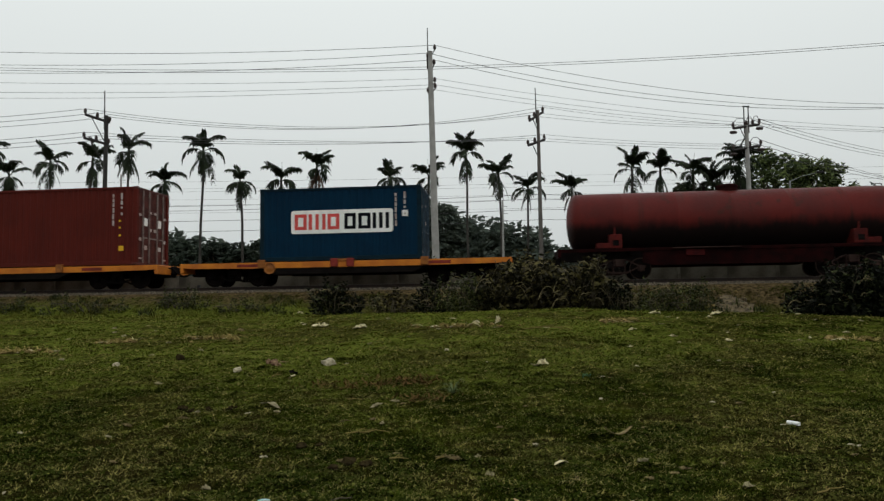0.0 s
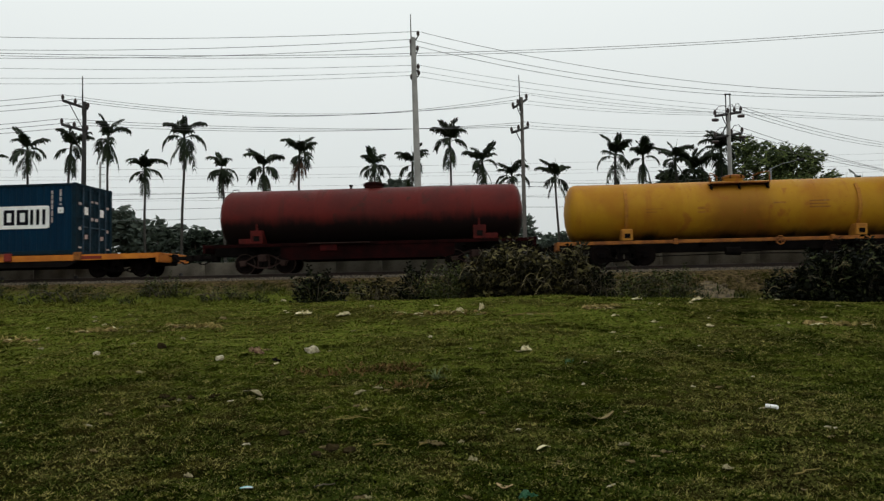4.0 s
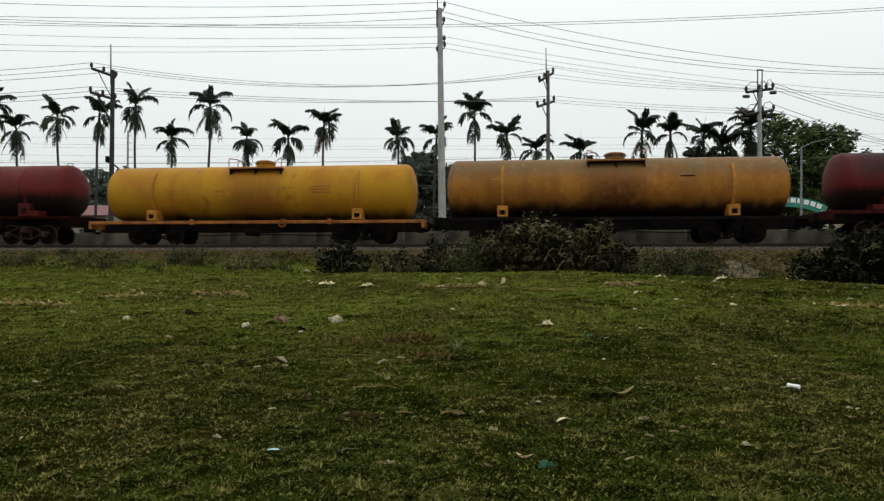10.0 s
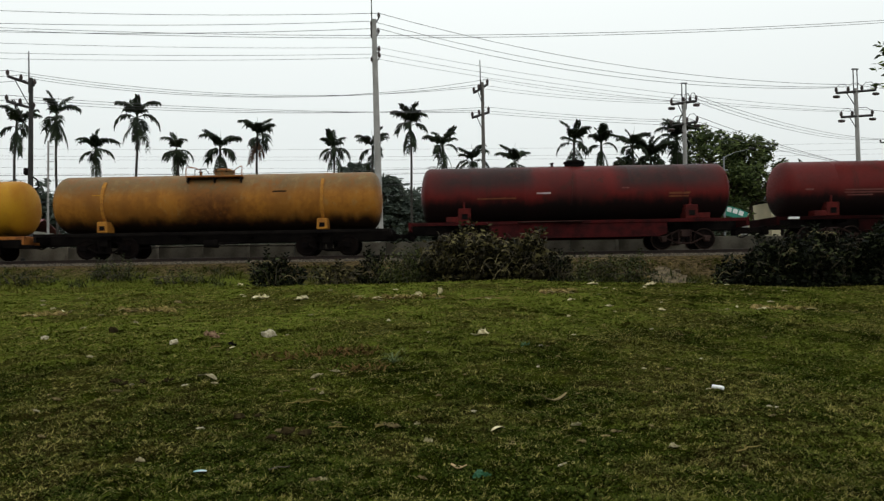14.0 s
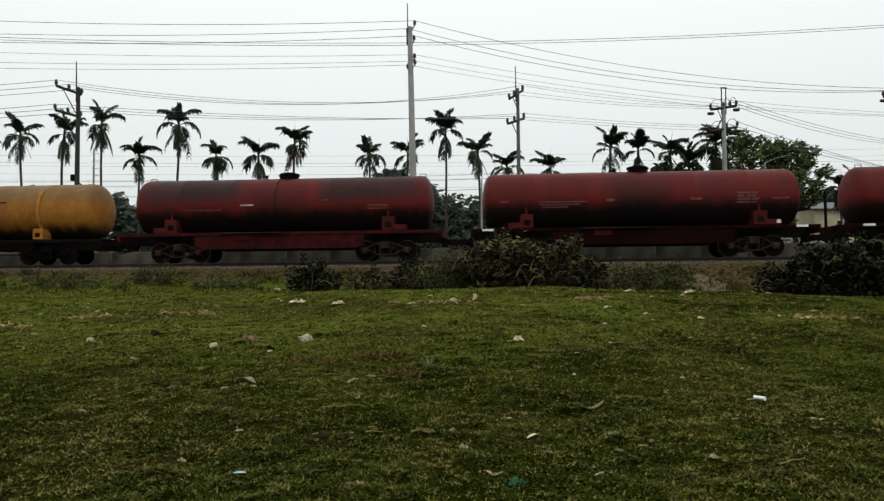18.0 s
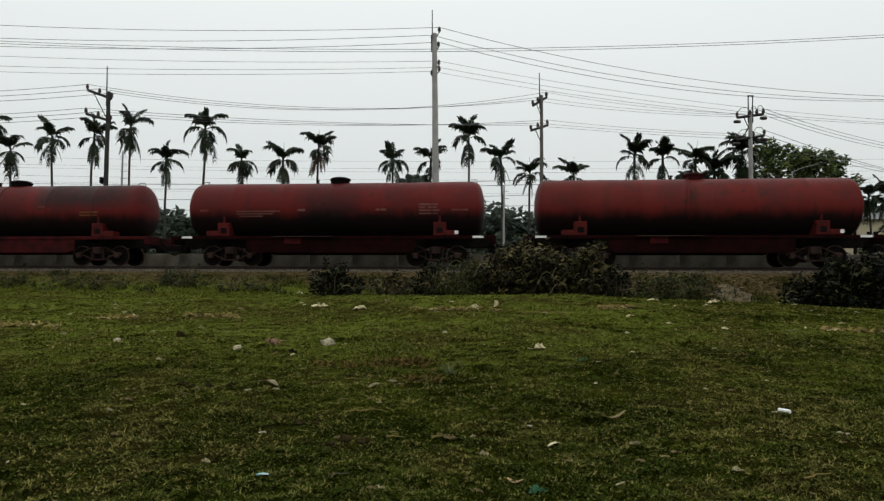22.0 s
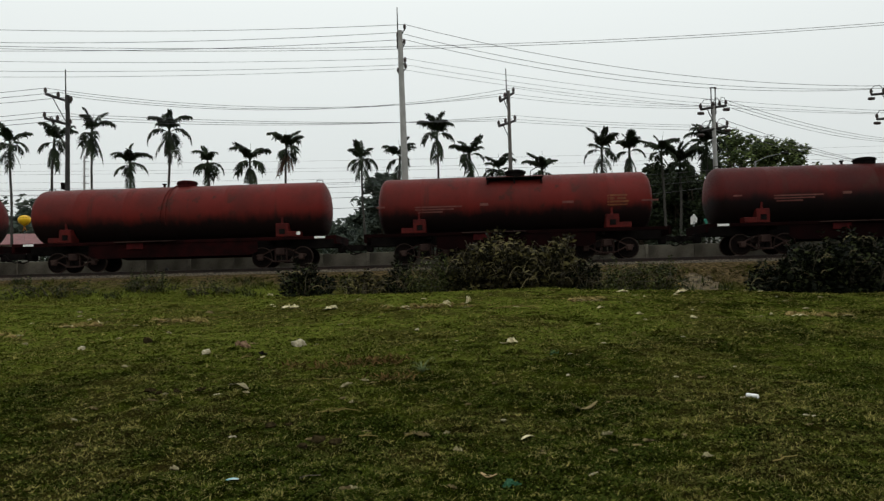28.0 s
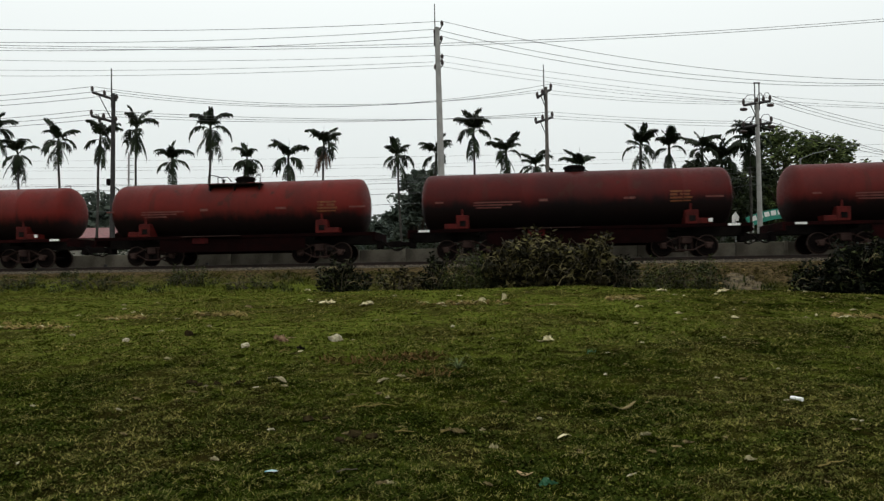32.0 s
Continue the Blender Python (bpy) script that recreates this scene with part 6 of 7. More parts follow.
def plant_shrubs():
    def at(s, off):
        p = track(s, off)
        return p.x, p.y
    vine, dark = "large tangled vine-covered shrub with bare twigs", "tall dark broad-leaved shrub with shoots"
    shrub(*at(-2.75, -5.6), 0.85, 0.4, 1.12, 1, BUSH_LEAF, "small dark round-leaved shrub on the crest", 1330, 0.075, 14, 7)
    shrub(*at(-1.0, -5.7), 0.65, 0.35, 0.82, 2, BUSH_GREY, "low dusty leafy shrub on the crest", 1140, 0.07, 16, 6)
    shrub(*at(-0.05, -5.4), 0.5, 0.35, 1.08, 3, BUSH_LEAF, "low dark shrub with upright shoots", 1330, 0.075, 14, 5)
    shrub(*at(1.2, -5.2), 1.15, 0.6, 1.2, 4, BUSH_GREEN, "green tangled shrub on the bank", 1425, 0.055, 26, 9)
    shrub(*at(2.9, -5.2), 1.5, 0.8, 1.68, 5, BUSH_GREY, vine, 950, 0.1, 60, 12, 0.5, 16, 60)
    shrub(*at(4.4, -5.3), 1.2, 0.7, 1.55, 6, BUSH_GREY, vine, 950, 0.1, 48, 10, 0.5, 14, 44)
    shrub(*at(5.4, -5.4), 0.6, 0.4, 1.0, 7, BUSH_LEAF, "dark drooping shrub on the crest", 1425, 0.065, 18, 6)
    shrub(*at(6.5, -4.8), 0.9, 0.5, 0.9, 8, BUSH_GREEN, "low green shrub on the bank", 1235, 0.055, 18, 7)
    shrub(*at(7.55, -4.8), 0.9, 0.5, 0.95, 9, BUSH_GREEN, "low green shrub on the bank", 1235, 0.055, 18, 7)
    shrub(*at(10.7, -5.7), 0.95, 0.6, 1.05, 10, BUSH_LEAF, "dark broad-leaved shrub beside the track", 1235, 0.085, 24, 8)
    shrub(*at(11.7, -5.8), 1.1, 0.7, 1.5, 11, BUSH_LEAF, dark, 1235, 0.09, 36, 9, 0.0, 14, 8)
    shrub(*at(13.1, -5.8), 1.2, 0.8, 1.85, 12, BUSH_LEAF, dark, 1235, 0.09, 40, 9, 0.0, 16, 8)
    shrub(*at(15.0, -5.9), 1.2, 0.8, 2.0, 13, BUSH_LEAF, dark, 1235, 0.09, 30, 9, 0.0, 16, 8)
    shrub(*at(-8.4, -3.9), 1.0, 0.5, 0.55, 14, BUSH_GREEN, "low weedy shrub on the ballast shoulder", 1140, 0.05, 24, 9)
    shrub(*at(-11.6, -4.2), 1.5, 0.5, 0.42, 15, BUSH_GREEN, "low weedy growth on the bank", 1140, 0.05, 16, 12)
    shrub(*at(-14.8, -4.2), 1.5, 0.5, 0.4, 16, BUSH_GREEN, "low weedy growth on the bank", 1140, 0.05, 16, 12)
    shrub(*at(-6.2, -4.3), 0.9, 0.4, 0.3, 17, BUSH_GREEN, "low weedy growth on the bank", 1140, 0.05, 10, 8)


def back_scrub():
    """Rough scrub behind the wall."""
    rng = np.random.default_rng(19)
    bl = []
    for k in range(150):
        s, off = -75 + k + rng.uniform(-0.4, 0.4), rng.uniform(9, 13)
        hgt = rng.uniform(1.0, 1.7) + 0.35 * math.sin(k * 0.37)
        p = track(s, off)
        bl.append((p.x, p.y, 2 + hgt * 0.5, 0.9, 0.8, hgt * 0.55))
    v, f = leaf_cloud(bl, 520, 0.11, rng)
    tagged(quads("scrub", v, f, HEDGE, kind="stuff"), "dense low scrub growing behind the wall", "scrub")


back_scrub()
plant_shrubs()


# ---- grass ----
def tufts(n, ymin, ymax, tall, wide, seed, name, label, material, bias=1.0, offs=None, clump=1, gather=0.05, flat=(0.5, 2.4), scale=0.13, rough=1.0):
    """Blades of grass, in clumps, strewn over the field or (offs) over a strip along the track."""
    rng = np.random.default_rng(seed)
    k = n // clump
    y = ymin + (ymax - ymin) * rng.uniform(0, 1, k) ** bias
    x = rng.uniform(-1, 1, k) * np.maximum(0.80 * y + 1.2, 7.0 if ymin < 0 else 0.0)
    if offs:
        s = rng.uniform(-19, 17, k)
        o = rng.uniform(offs[0], offs[1], k)
        x, y = s * CS - o * SN, TRACK_Y + s * SN + o * CS
    size = np.repeat(rng.uniform(0.6, 1.3, k), clump)
    x = np.repeat(x, clump) + rng.normal(0, gather, k * clump)
    y = np.repeat(y, clump) + rng.normal(0, gather, k * clump)
    n = k * clump
    patch = np.sin(1.9 * x + 0.8 * y) + np.sin(1.1 * x - 2.3 * y + 2) + np.sin(3.7 * x + 2.9 * y + 1)
    z = land(x, y)
    w = rng.uniform(0, 2 * np.pi, n)
    lumpy = clumps(x, y, scale) * 0.65 + clumps(x + 3, y + 7, scale * 0.5) * 0.35
    h = tall * size * rng.uniform(0.4, 1.1, n) * (1 + 0.2 * patch) * (1 + rough * (2.6 * np.clip(lumpy - 0.3, 0, 1) / 0.5 - 0.75))
    lean = rng.uniform(*flat, n) * h
    wd = wide * rng.uniform(0.6, 1.3, n)
    a = np.stack([x - np.sin(w) * wd, y + np.cos(w) * wd, z - 0.006], 1)
    b = np.stack([x + np.sin(w) * wd, y - np.cos(w) * wd, z - 0.006], 1)
    c = np.stack([x + np.cos(w) * lean, y + np.sin(w) * lean, z + h], 1)
    v = np.stack([a, b, c], 1).reshape(-1, 3)
    return tagged(quads(name, v, np.arange(3 * n).reshape(-1, 3), material, kind="stuff"), label, "grass")


def knots(k, ymin, ymax, tall, wide, blades, seed, name, label, bias):
    """Small grass plants, each a fan of blades from one root."""
    rng = np.random.default_rng(seed)
    y = ymin + (ymax - ymin) * rng.uniform(0, 1, k) ** bias
    x = rng.uniform(-1, 1, k) * (0.78 * y + 1.0)
    lumpy = clumps(x, y, 0.3) * 0.5 + clumps(x + 3, y + 7, 0.12) * 0.5
    keep = lumpy + rng.uniform(-0.15, 0.15, k) > 0.33
    x, y, lumpy = x[keep], y[keep], lumpy[keep]
    k = len(x)
    z = land(x, y)
    size = tall * rng.uniform(0.5, 1.25, k) * (0.45 + 1.1 * lumpy)
    w = rng.uniform(0, 2 * np.pi, (k, blades))
    w2 = w + rng.uniform(0.7, 1.5, (k, blades))
    ln = size[:, None] * rng.uniform(0.6, 1.3, (k, blades))
    up = rng.uniform(0.15, 1.0, (k, blades))
    root = np.stack([x, y, z - 0.004], 1)[:, None]
    side = np.stack([x[:, None] + np.cos(w2) * wide, y[:, None] + np.sin(w2) * wide, np.repeat(z[:, None], blades, 1)], -1)
    tip = np.stack([x[:, None] + np.cos(w) * ln * 1.1, y[:, None] + np.sin(w) * ln * 1.1, z[:, None] + ln * up], -1)
    v = np.concatenate([root, side, tip], 1).reshape(-1, 3)
    base = (np.arange(k) * (2 * blades + 1))[:, None]
    i = np.arange(blades)[None]
    f = np.stack([np.broadcast_to(base, (k, blades)), base + 1 + i, base + 1 + blades + i], -1).reshape(-1, 3)
    return tagged(quads(name, v, f, TUFT, kind="stuff"), label, "grass")


def clover(n, ymin, ymax, size, seed, name, label, bias):
    """Small round-leaved weeds that mat the turf in cushions."""
    rng = np.random.default_rng(seed)
    y = ymin + (ymax - ymin) * rng.uniform(0, 1, n) ** bias
    x = rng.uniform(-1, 1, n) * (0.78 * y + 1.0)
    lumpy = clumps(x, y, 0.24) * 0.5 + clumps(x + 3, y + 7, 0.09) * 0.5
    keep = lumpy + rng.uniform(-0.1, 0.1, n) > 0.5
    x, y, lumpy = x[keep], y[keep], lumpy[keep]
    n = len(x)
    z = land(x, y) + 0.004 + 0.05 * (lumpy - 0.45) * rng.uniform(0.3, 1.0, n)
    w, s = rng.uniform(0, 6.283, n), size * rng.uniform(0.5, 1.25, n)
    tip = rng.uniform(-0.7, 0.7, (2, n)) * s
    c = np.stack([x, y, z], 1)
    u = np.stack([np.cos(w) * s, np.sin(w) * s, tip[0]], 1)
    v = np.stack([-np.sin(w) * s * 0.8, np.cos(w) * s * 0.8, tip[1]], 1)
    q = np.stack([c - u, c + v, c + u, c - v], 1).reshape(-1, 3)
    return tagged(quads(name, q, np.arange(4 * n).reshape(-1, 4), CLOVER, kind="stuff"), label, "weeds")


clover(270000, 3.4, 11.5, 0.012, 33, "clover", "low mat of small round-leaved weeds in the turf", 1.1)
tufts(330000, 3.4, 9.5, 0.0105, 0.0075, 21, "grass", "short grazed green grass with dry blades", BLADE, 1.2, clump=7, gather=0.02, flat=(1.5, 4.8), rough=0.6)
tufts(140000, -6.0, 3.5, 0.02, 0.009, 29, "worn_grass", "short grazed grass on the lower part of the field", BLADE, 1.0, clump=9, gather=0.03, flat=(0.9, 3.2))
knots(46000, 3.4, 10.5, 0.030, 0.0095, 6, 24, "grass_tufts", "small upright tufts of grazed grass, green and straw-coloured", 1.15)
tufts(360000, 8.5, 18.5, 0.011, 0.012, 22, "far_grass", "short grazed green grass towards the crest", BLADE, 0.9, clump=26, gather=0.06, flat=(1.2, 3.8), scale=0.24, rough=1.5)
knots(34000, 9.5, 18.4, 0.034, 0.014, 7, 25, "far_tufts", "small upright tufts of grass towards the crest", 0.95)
tufts(26000, 0, 0, 0.07, 0.010, 23, "bank_weeds", "rough weeds and grass on the railway bank", BLADE, offs=(-6.4, -2.9), clump=13, gather=0.09)
tufts(110000, 0, 0, 0.028, 0.014, 28, "bank_grass", "short green and brown grass on the railway bank", BLADE, offs=(-7.9, -3.0), clump=12, gather=0.08)
tufts(7000, 0, 0, 0.10, 0.02, 27, "tall_weeds", "taller dark weed clumps on the railway bank", BUSH_GREEN, offs=(-5.6, -2.8), clump=90, gather=0.16, flat=(0.1, 0.9))
tufts(120000, 3.4, 12, 0.012, 0.0058, 26, "dry_stalks", "dry pale stalks lying in the grass", THATCH, 1.0, clump=5, gather=0.035, flat=(2.0, 5.0), rough=0.3)


def straw_heap(x, y, wide, deep, high, n, seed, material=STRAW, label="flattened heap of dry straw on the grass"):
    """A flattened heap of dry stalks."""
    rng = np.random.default_rng(seed)
    px, py = rng.normal(0, 0.4, n) * wide, rng.normal(0, 0.4, n) * deep
    z = land(x + px, y + py) + high * np.exp(-(px / wide * 2) ** 2 - (py / deep * 2) ** 2) * rng.uniform(0.2, 1, n)
    w, ln, wd = rng.uniform(0, 6.28, n), rng.uniform(0.03, 0.09, n), rng.uniform(0.004, 0.012, n)
    c = np.stack([x + px, y + py, z], 1)
    d = np.stack([np.cos(w), np.sin(w), rng.uniform(-0.9, 0.9, n)], 1) * ln[:, None]
    e = np.stack([-np.sin(w), np.cos(w), np.zeros(n)], 1) * wd[:, None]
    v = np.stack([c - d - e, c + d - e, c + d + e, c - d + e], 1).reshape(-1, 3)
    ob = quads("straw_heap", v, np.arange(4 * n).reshape(-1, 4), material, kind="stuff")
    return tagged(ob, label, "straw", "straw heaps")



# ---- stones, leaves and litter on the field ----
def lump(name, x, y, size, material, label, category, seed, flat=0.6, group=""):
    rng = random.Random(seed)
    bm = bmesh.new()
    bmesh.ops.create_icosphere(bm, subdivisions=2, radius=1.0)
    for v in bm.verts:
        n = noise.noise(v.co * 1.4 + Vector((seed * 3.1, 0, 0)))
        v.co *= 1 + 0.5 * n + 0.25 * noise.noise(v.co * 3.3 + Vector((0, seed * 1.7, 0)))
        v.co.x *= size * rng.uniform(0.97, 1.03)
        v.co.y *= size * 0.8
        v.co.z *= size * flat
    me = bpy.data.meshes.new(name)
    bm.to_mesh(me)
    bm.free()
    me.materials.append(material)
    ob = new(name, me)
    ob.matrix_basis = pose(x, y, float(land(x, y)) + size * flat * 0.35, 0, 0, rng.uniform(0, 360))
    return tagged(ob, label, category, group)


def curl(name, x, y, length, width, material, label, category, seed, turn=None, lift=0.3, group=""):
    """A thin curled leaf or scrap with thickness."""
    rng = random.Random(seed)
    g, n = Geo(), 7
    for k in range(n + 1):
        u = k / n
        w = width * math.sin(math.pi * (0.08 + 0.86 * u)) ** 0.7
        z = (lift * length * abs(2 * u - 1) ** 2 if lift > 0.2 else lift * length * (1 - (2 * u - 1) ** 2)) * rng.uniform(0.7, 1.1)
        for dz in (0.0, 0.004):
            g.v += [((u - 0.5) * length, -w, z + dz + 0.15 * w), ((u - 0.5) * length, w, z + dz)]
    for k in range(n):
        i = 4 * k
        g.f += [(i, i + 1, i + 5, i + 4), (i + 2, i + 6, i + 7, i + 3), (i, i + 4, i + 6, i + 2), (i + 1, i + 3, i + 7, i + 5)]
    g.f += [(0, 2, 3, 1), (4 * n, 4 * n + 1, 4 * n + 3, 4 * n + 2)]
    ob = part(name, g, material)
    ob.matrix_basis = pose(x, y, float(land(x, y)) + 0.008, 0, 0, rng.uniform(0, 360) if turn is None else turn)
    return tagged(ob, label, category, group)


def crumple(name, x, y, wide, deep, high, material, label, category, seed, group=""):
    """A torn, folded scrap: an irregular outline with sharp creases, thin."""
    rng = np.random.default_rng(seed)
    n, rings = 11, 3
    edge = 0.5 * (0.62 + 0.38 * rng.uniform(-1, 1, n)) + 0.12 * np.sin(2 * np.arange(n) * 6.283 / n + rng.uniform(0, 6.28))
    g = Geo()
    for dz in (0.0, 0.004):
        g.v.append((0, 0, high * float(rng.uniform(0.1, 0.8)) + dz) if dz == 0 else (0, 0, g.v[0][2] + dz))
        for r in range(1, rings + 1):
            for i in range(n):
                a = 6.283 * i / n + 0.2 * r
                q = edge[i] * r / rings
                if dz == 0:
                    z = 1.1 * high * float(rng.uniform(0.1, 1) ** 1.3) * (1.0 if r < rings else 0.5)
                    g.v.append((q * wide * 1.5 * math.cos(a), q * deep * 1.5 * math.sin(a), z))
                else:
                    o = g.v[1 + (r - 1) * n + i]
                    g.v.append((o[0], o[1], o[2] + dz))
    m = 1 + rings * n
    for base in (0, m):
        for i in range(n):
            j = (i + 1) % n
            g.f.append((base, base + 1 + i, base + 1 + j))
            for r in range(rings - 1):
                c = base + 1 + r * n
                g.f.append((c + i, c + n + i, c + n + j, c + j))
    c = 1 + (rings - 1) * n
    g.f += [(c + i, c + (i + 1) % n, m + c + (i + 1) % n, m + c + i) for i in range(n)]
    ob = part(name, g, material)
    ob.matrix_basis = pose(x, y, float(land(x, y)) + 0.006, float(rng.uniform(-10, 14)), float(rng.uniform(-10, 10)), float(rng.uniform(-35, 35)))
    return tagged(ob, label, category, group)


lump("stone", -1.81, 10.49, 0.12, STONE, "pale weathered stone lying in the grass", "stone", 1, 0.62, "scattered stone")
crumple("litter_scrap", 1.34, 9.92, 0.24, 0.2, 0.1, LITTER, "crumpled pale torn packaging in the grass", "litter", 2, "scattered litter")
lump("stone", -3.01, 9.84, 0.07, STONE, "pale weathered stone lying in the grass", "stone", 3, 0.62, "scattered stone")
lump("stone", -0.02, 11.35, 0.04, STONE, "pale weathered stone lying in the grass", "stone", 4, 0.62, "scattered stone")
for k, (dx, dy, w, f) in enumerate(((0, 0, 0.075, 0.9), (-0.09, 0.05, 0.05, 1.1), (0.07, -0.04, 0.055, 0.7), (0.02, 0.06, 0.045, 1.4))):
    lump("dung_clump", -2.61 + dx, 10.32 + dy, w, RED_CLOD, "reddish-brown dry clump in the grass", "clump", 5 + 31 * k, f, "scattered clump")
crumple("litter_scrap", 6.33, 16.15, 0.29, 0.18, 0.09, LITTER, "crumpled pale plastic scrap in the grass", "litter", 6, "scattered litter")
crumple("litter_scrap", 4.92, 16.19, 0.23, 0.14, 0.07, LITTER, "crumpled pale plastic scrap in the grass", "litter", 7, "scattered litter")
crumple("litter_scrap", -2.74, 14.88, 0.36, 0.22, 0.11, LITTER, "crumpled pale plastic scrap in the grass", "litter", 8, "scattered litter")
crumple("litter_scrap", -1.84, 14.42, 0.26, 0.16, 0.08, LITTER, "crumpled pale plastic scrap in the grass", "litter", 9, "scattered litter")
crumple("litter_scrap", 0.60, 14.7, 0.16, 0.11, 0.09, LITTER, "crumpled pale plastic scrap in the grass", "litter", 10, "scattered litter")
crumple("litter_scrap", 1.11, 14.9, 0.12, 0.10, 0.17, LITTER, "crumpled pale plastic scrap in the grass", "litter", 11, "scattered litter")
crumple("litter_scrap", 4.05, 12.43, 0.12, 0.07, 0.04, LITTER, "crumpled pale plastic scrap in the grass", "litter", 12, "scattered litter")
crumple("litter_scrap", 4.47, 21.01, 0.18, 0.11, 0.06, LITTER, "crumpled pale plastic scrap in the grass", "litter", 13, "scattered litter")
crumple("litter_scrap", 0.76, 21.23, 0.18, 0.11, 0.06, LITTER, "crumpled pale plastic scrap in the grass", "litter", 14, "scattered litter")
crumple("litter_scrap", -4.64, 21.56, 0.26, 0.16, 0.08, LITTER, "crumpled pale plastic scrap in the grass", "litter", 15, "scattered litter")
crumple("litter_scrap", 8.25, 20.53, 0.18, 0.11, 0.06, LITTER, "crumpled pale plastic scrap in the grass", "litter", 16, "scattered litter")
curl("dead_leaf", 0.51, 5.06, 0.12, 0.042, TAN_LEAF, "broad dry tan leaf curled up on the grass", "leaf", 17, -15, 0.24, "fallen leaves")
lump("stone", -5.14, 10.66, 0.06, STONE, "pale weathered stone lying in the grass", "stone", 18, 0.62, "scattered stone")
crumple("litter_scrap", -0.28, 14.19, 0.16, 0.10, 0.05, LITTER, "crumpled pale plastic scrap in the grass", "litter", 19, "scattered litter")
crumple("litter_scrap", -2.16, 9.59, 0.08, 0.05, 0.02, LITTER, "crumpled pale plastic scrap in the grass", "litter", 20, "scattered litter")
crumple("litter_scrap", 3.57, 13.28, 0.13, 0.08, 0.04, LITTER, "crumpled pale plastic scrap in the grass", "litter", 21, "scattered litter")
curl("dead_leaf", -2.02, 7.80, 0.40, 0.05, DULL_SCRAP, "pale grey-brown dry leaf on the grass", "leaf", 40, -46, 0.10, "fallen leaves")
curl("dead_leaf", 1.62, 6.70, 0.27, 0.05, DEAD_LEAF, "curled dry brown leaf on the grass", "leaf", 41, 10, 0.30, "fallen leaves")
curl("dead_leaf", 0.93, 5.87, 0.15, 0.024, LITTER, "narrow pale dry leaf on the grass", "leaf", 42, 32, 0.16, "fallen leaves")
crumple("dead_leaf", -4.38, 14.51, 0.21, 0.052, 0.060, DEAD_LEAF, "crumpled dry brown leaf on the grass", "leaf", 43, "fallen leaves")
crumple("dead_leaf", -2.51, 10.53, 0.08, 0.039, 0.024, DEAD_LEAF, "crumpled dry brown leaf on the grass", "leaf", 44, "fallen leaves")
crumple("dead_leaf", 0.04, 6.02, 0.13, 0.039, 0.036, DEAD_LEAF, "crumpled dry brown leaf on the grass", "leaf", 45, "fallen leaves")
crumple("dead_leaf", -0.52, 4.84, 0.10, 0.039, 0.028, DEAD_LEAF, "crumpled dry brown leaf on the grass", "leaf", 46, "fallen leaves")
crumple("dead_leaf", 1.56, 5.50, 0.07, 0.026, 0.020, DEAD_LEAF, "crumpled dry brown leaf on the grass", "leaf", 47, "fallen leaves")
crumple("dead_leaf", -0.79, 7.26, 0.08, 0.039, 0.024, DEAD_LEAF, "crumpled dry brown leaf on the grass", "leaf", 48, "fallen leaves")
crumple("dead_leaf", -3.32, 7.15, 0.08, 0.039, 0.024, DEAD_LEAF, "crumpled dry brown leaf on the grass", "leaf", 49, "fallen leaves")
crumple("dead_leaf", 3.20, 7.71, 0.08, 0.039, 0.024, DEAD_LEAF, "crumpled dry brown leaf on the grass", "leaf", 50, "fallen leaves")
crumple("dead_leaf", -0.94, 5.97, 0.10, 0.039, 0.028, DEAD_LEAF, "crumpled dry brown leaf on the grass", "leaf", 51, "fallen leaves")
crumple("dead_leaf", -2.80, 7.34, 0.10, 0.039, 0.028, DEAD_LEAF, "crumpled dry brown leaf on the grass", "leaf", 52, "fallen leaves")
crumple("dead_leaf", 0.50, 6.97, 0.07, 0.026, 0.020, DEAD_LEAF, "crumpled dry brown leaf on the grass", "leaf", 53, "fallen leaves")
crumple("dead_leaf", 1.90, 5.69, 0.08, 0.039, 0.024, DEAD_LEAF, "crumpled dry brown leaf on the grass", "leaf", 54, "fallen leaves")
crumple("dead_leaf", 0.23, 4.80, 0.07, 0.026, 0.020, DEAD_LEAF, "crumpled dry brown leaf on the grass", "leaf", 55, "fallen leaves")
white = part("paper_tube", Geo().lathe([(-0.06, 0), (-0.06, 0.02), (0.06, 0.02), (0.06, 0)], "x", (0, 0, 0.02), 14), WHITE_PAINT, smooth=True)
white.matrix_basis = pose(3.36, 6.83, float(land(3.36, 6.83)), 0, 0, -60)
tagged(white, "short white paper tube lying in the grass", "litter")
curl("wrapper", -1.35, 5.07, 0.09, 0.03, CYAN, "small turquoise and white wrapper on the grass", "litter", 90, 5, 0.05)
sand_patch(9.15, -4.3, 0.6, 0.9, 3)
GRAVEL = random.Random(31)
for k in range(26):
    p = track(9.15 + GRAVEL.gauss(0, 0.38), -4.3 + GRAVEL.gauss(0, 0.5))
    lump("stone", p.x, p.y, GRAVEL.uniform(0.035, 0.10), SAND if k % 3 else CLAY, "rough tan stone on the sandy bank", "stone", 1300 + k, GRAVEL.uniform(0.5, 0.9), "stones on the bank")
for k in range(5):
    curl("plastic_shred", 1.80 + 0.05 * math.sin(k * 2.1),  9.10 + 0.05 * math.cos(k * 1.7), 0.09, 0.008, TEAL, "torn teal plastic strip in the grass", "litter", 95 + k, 37.0 * k, 0.5, "teal plastic shreds")
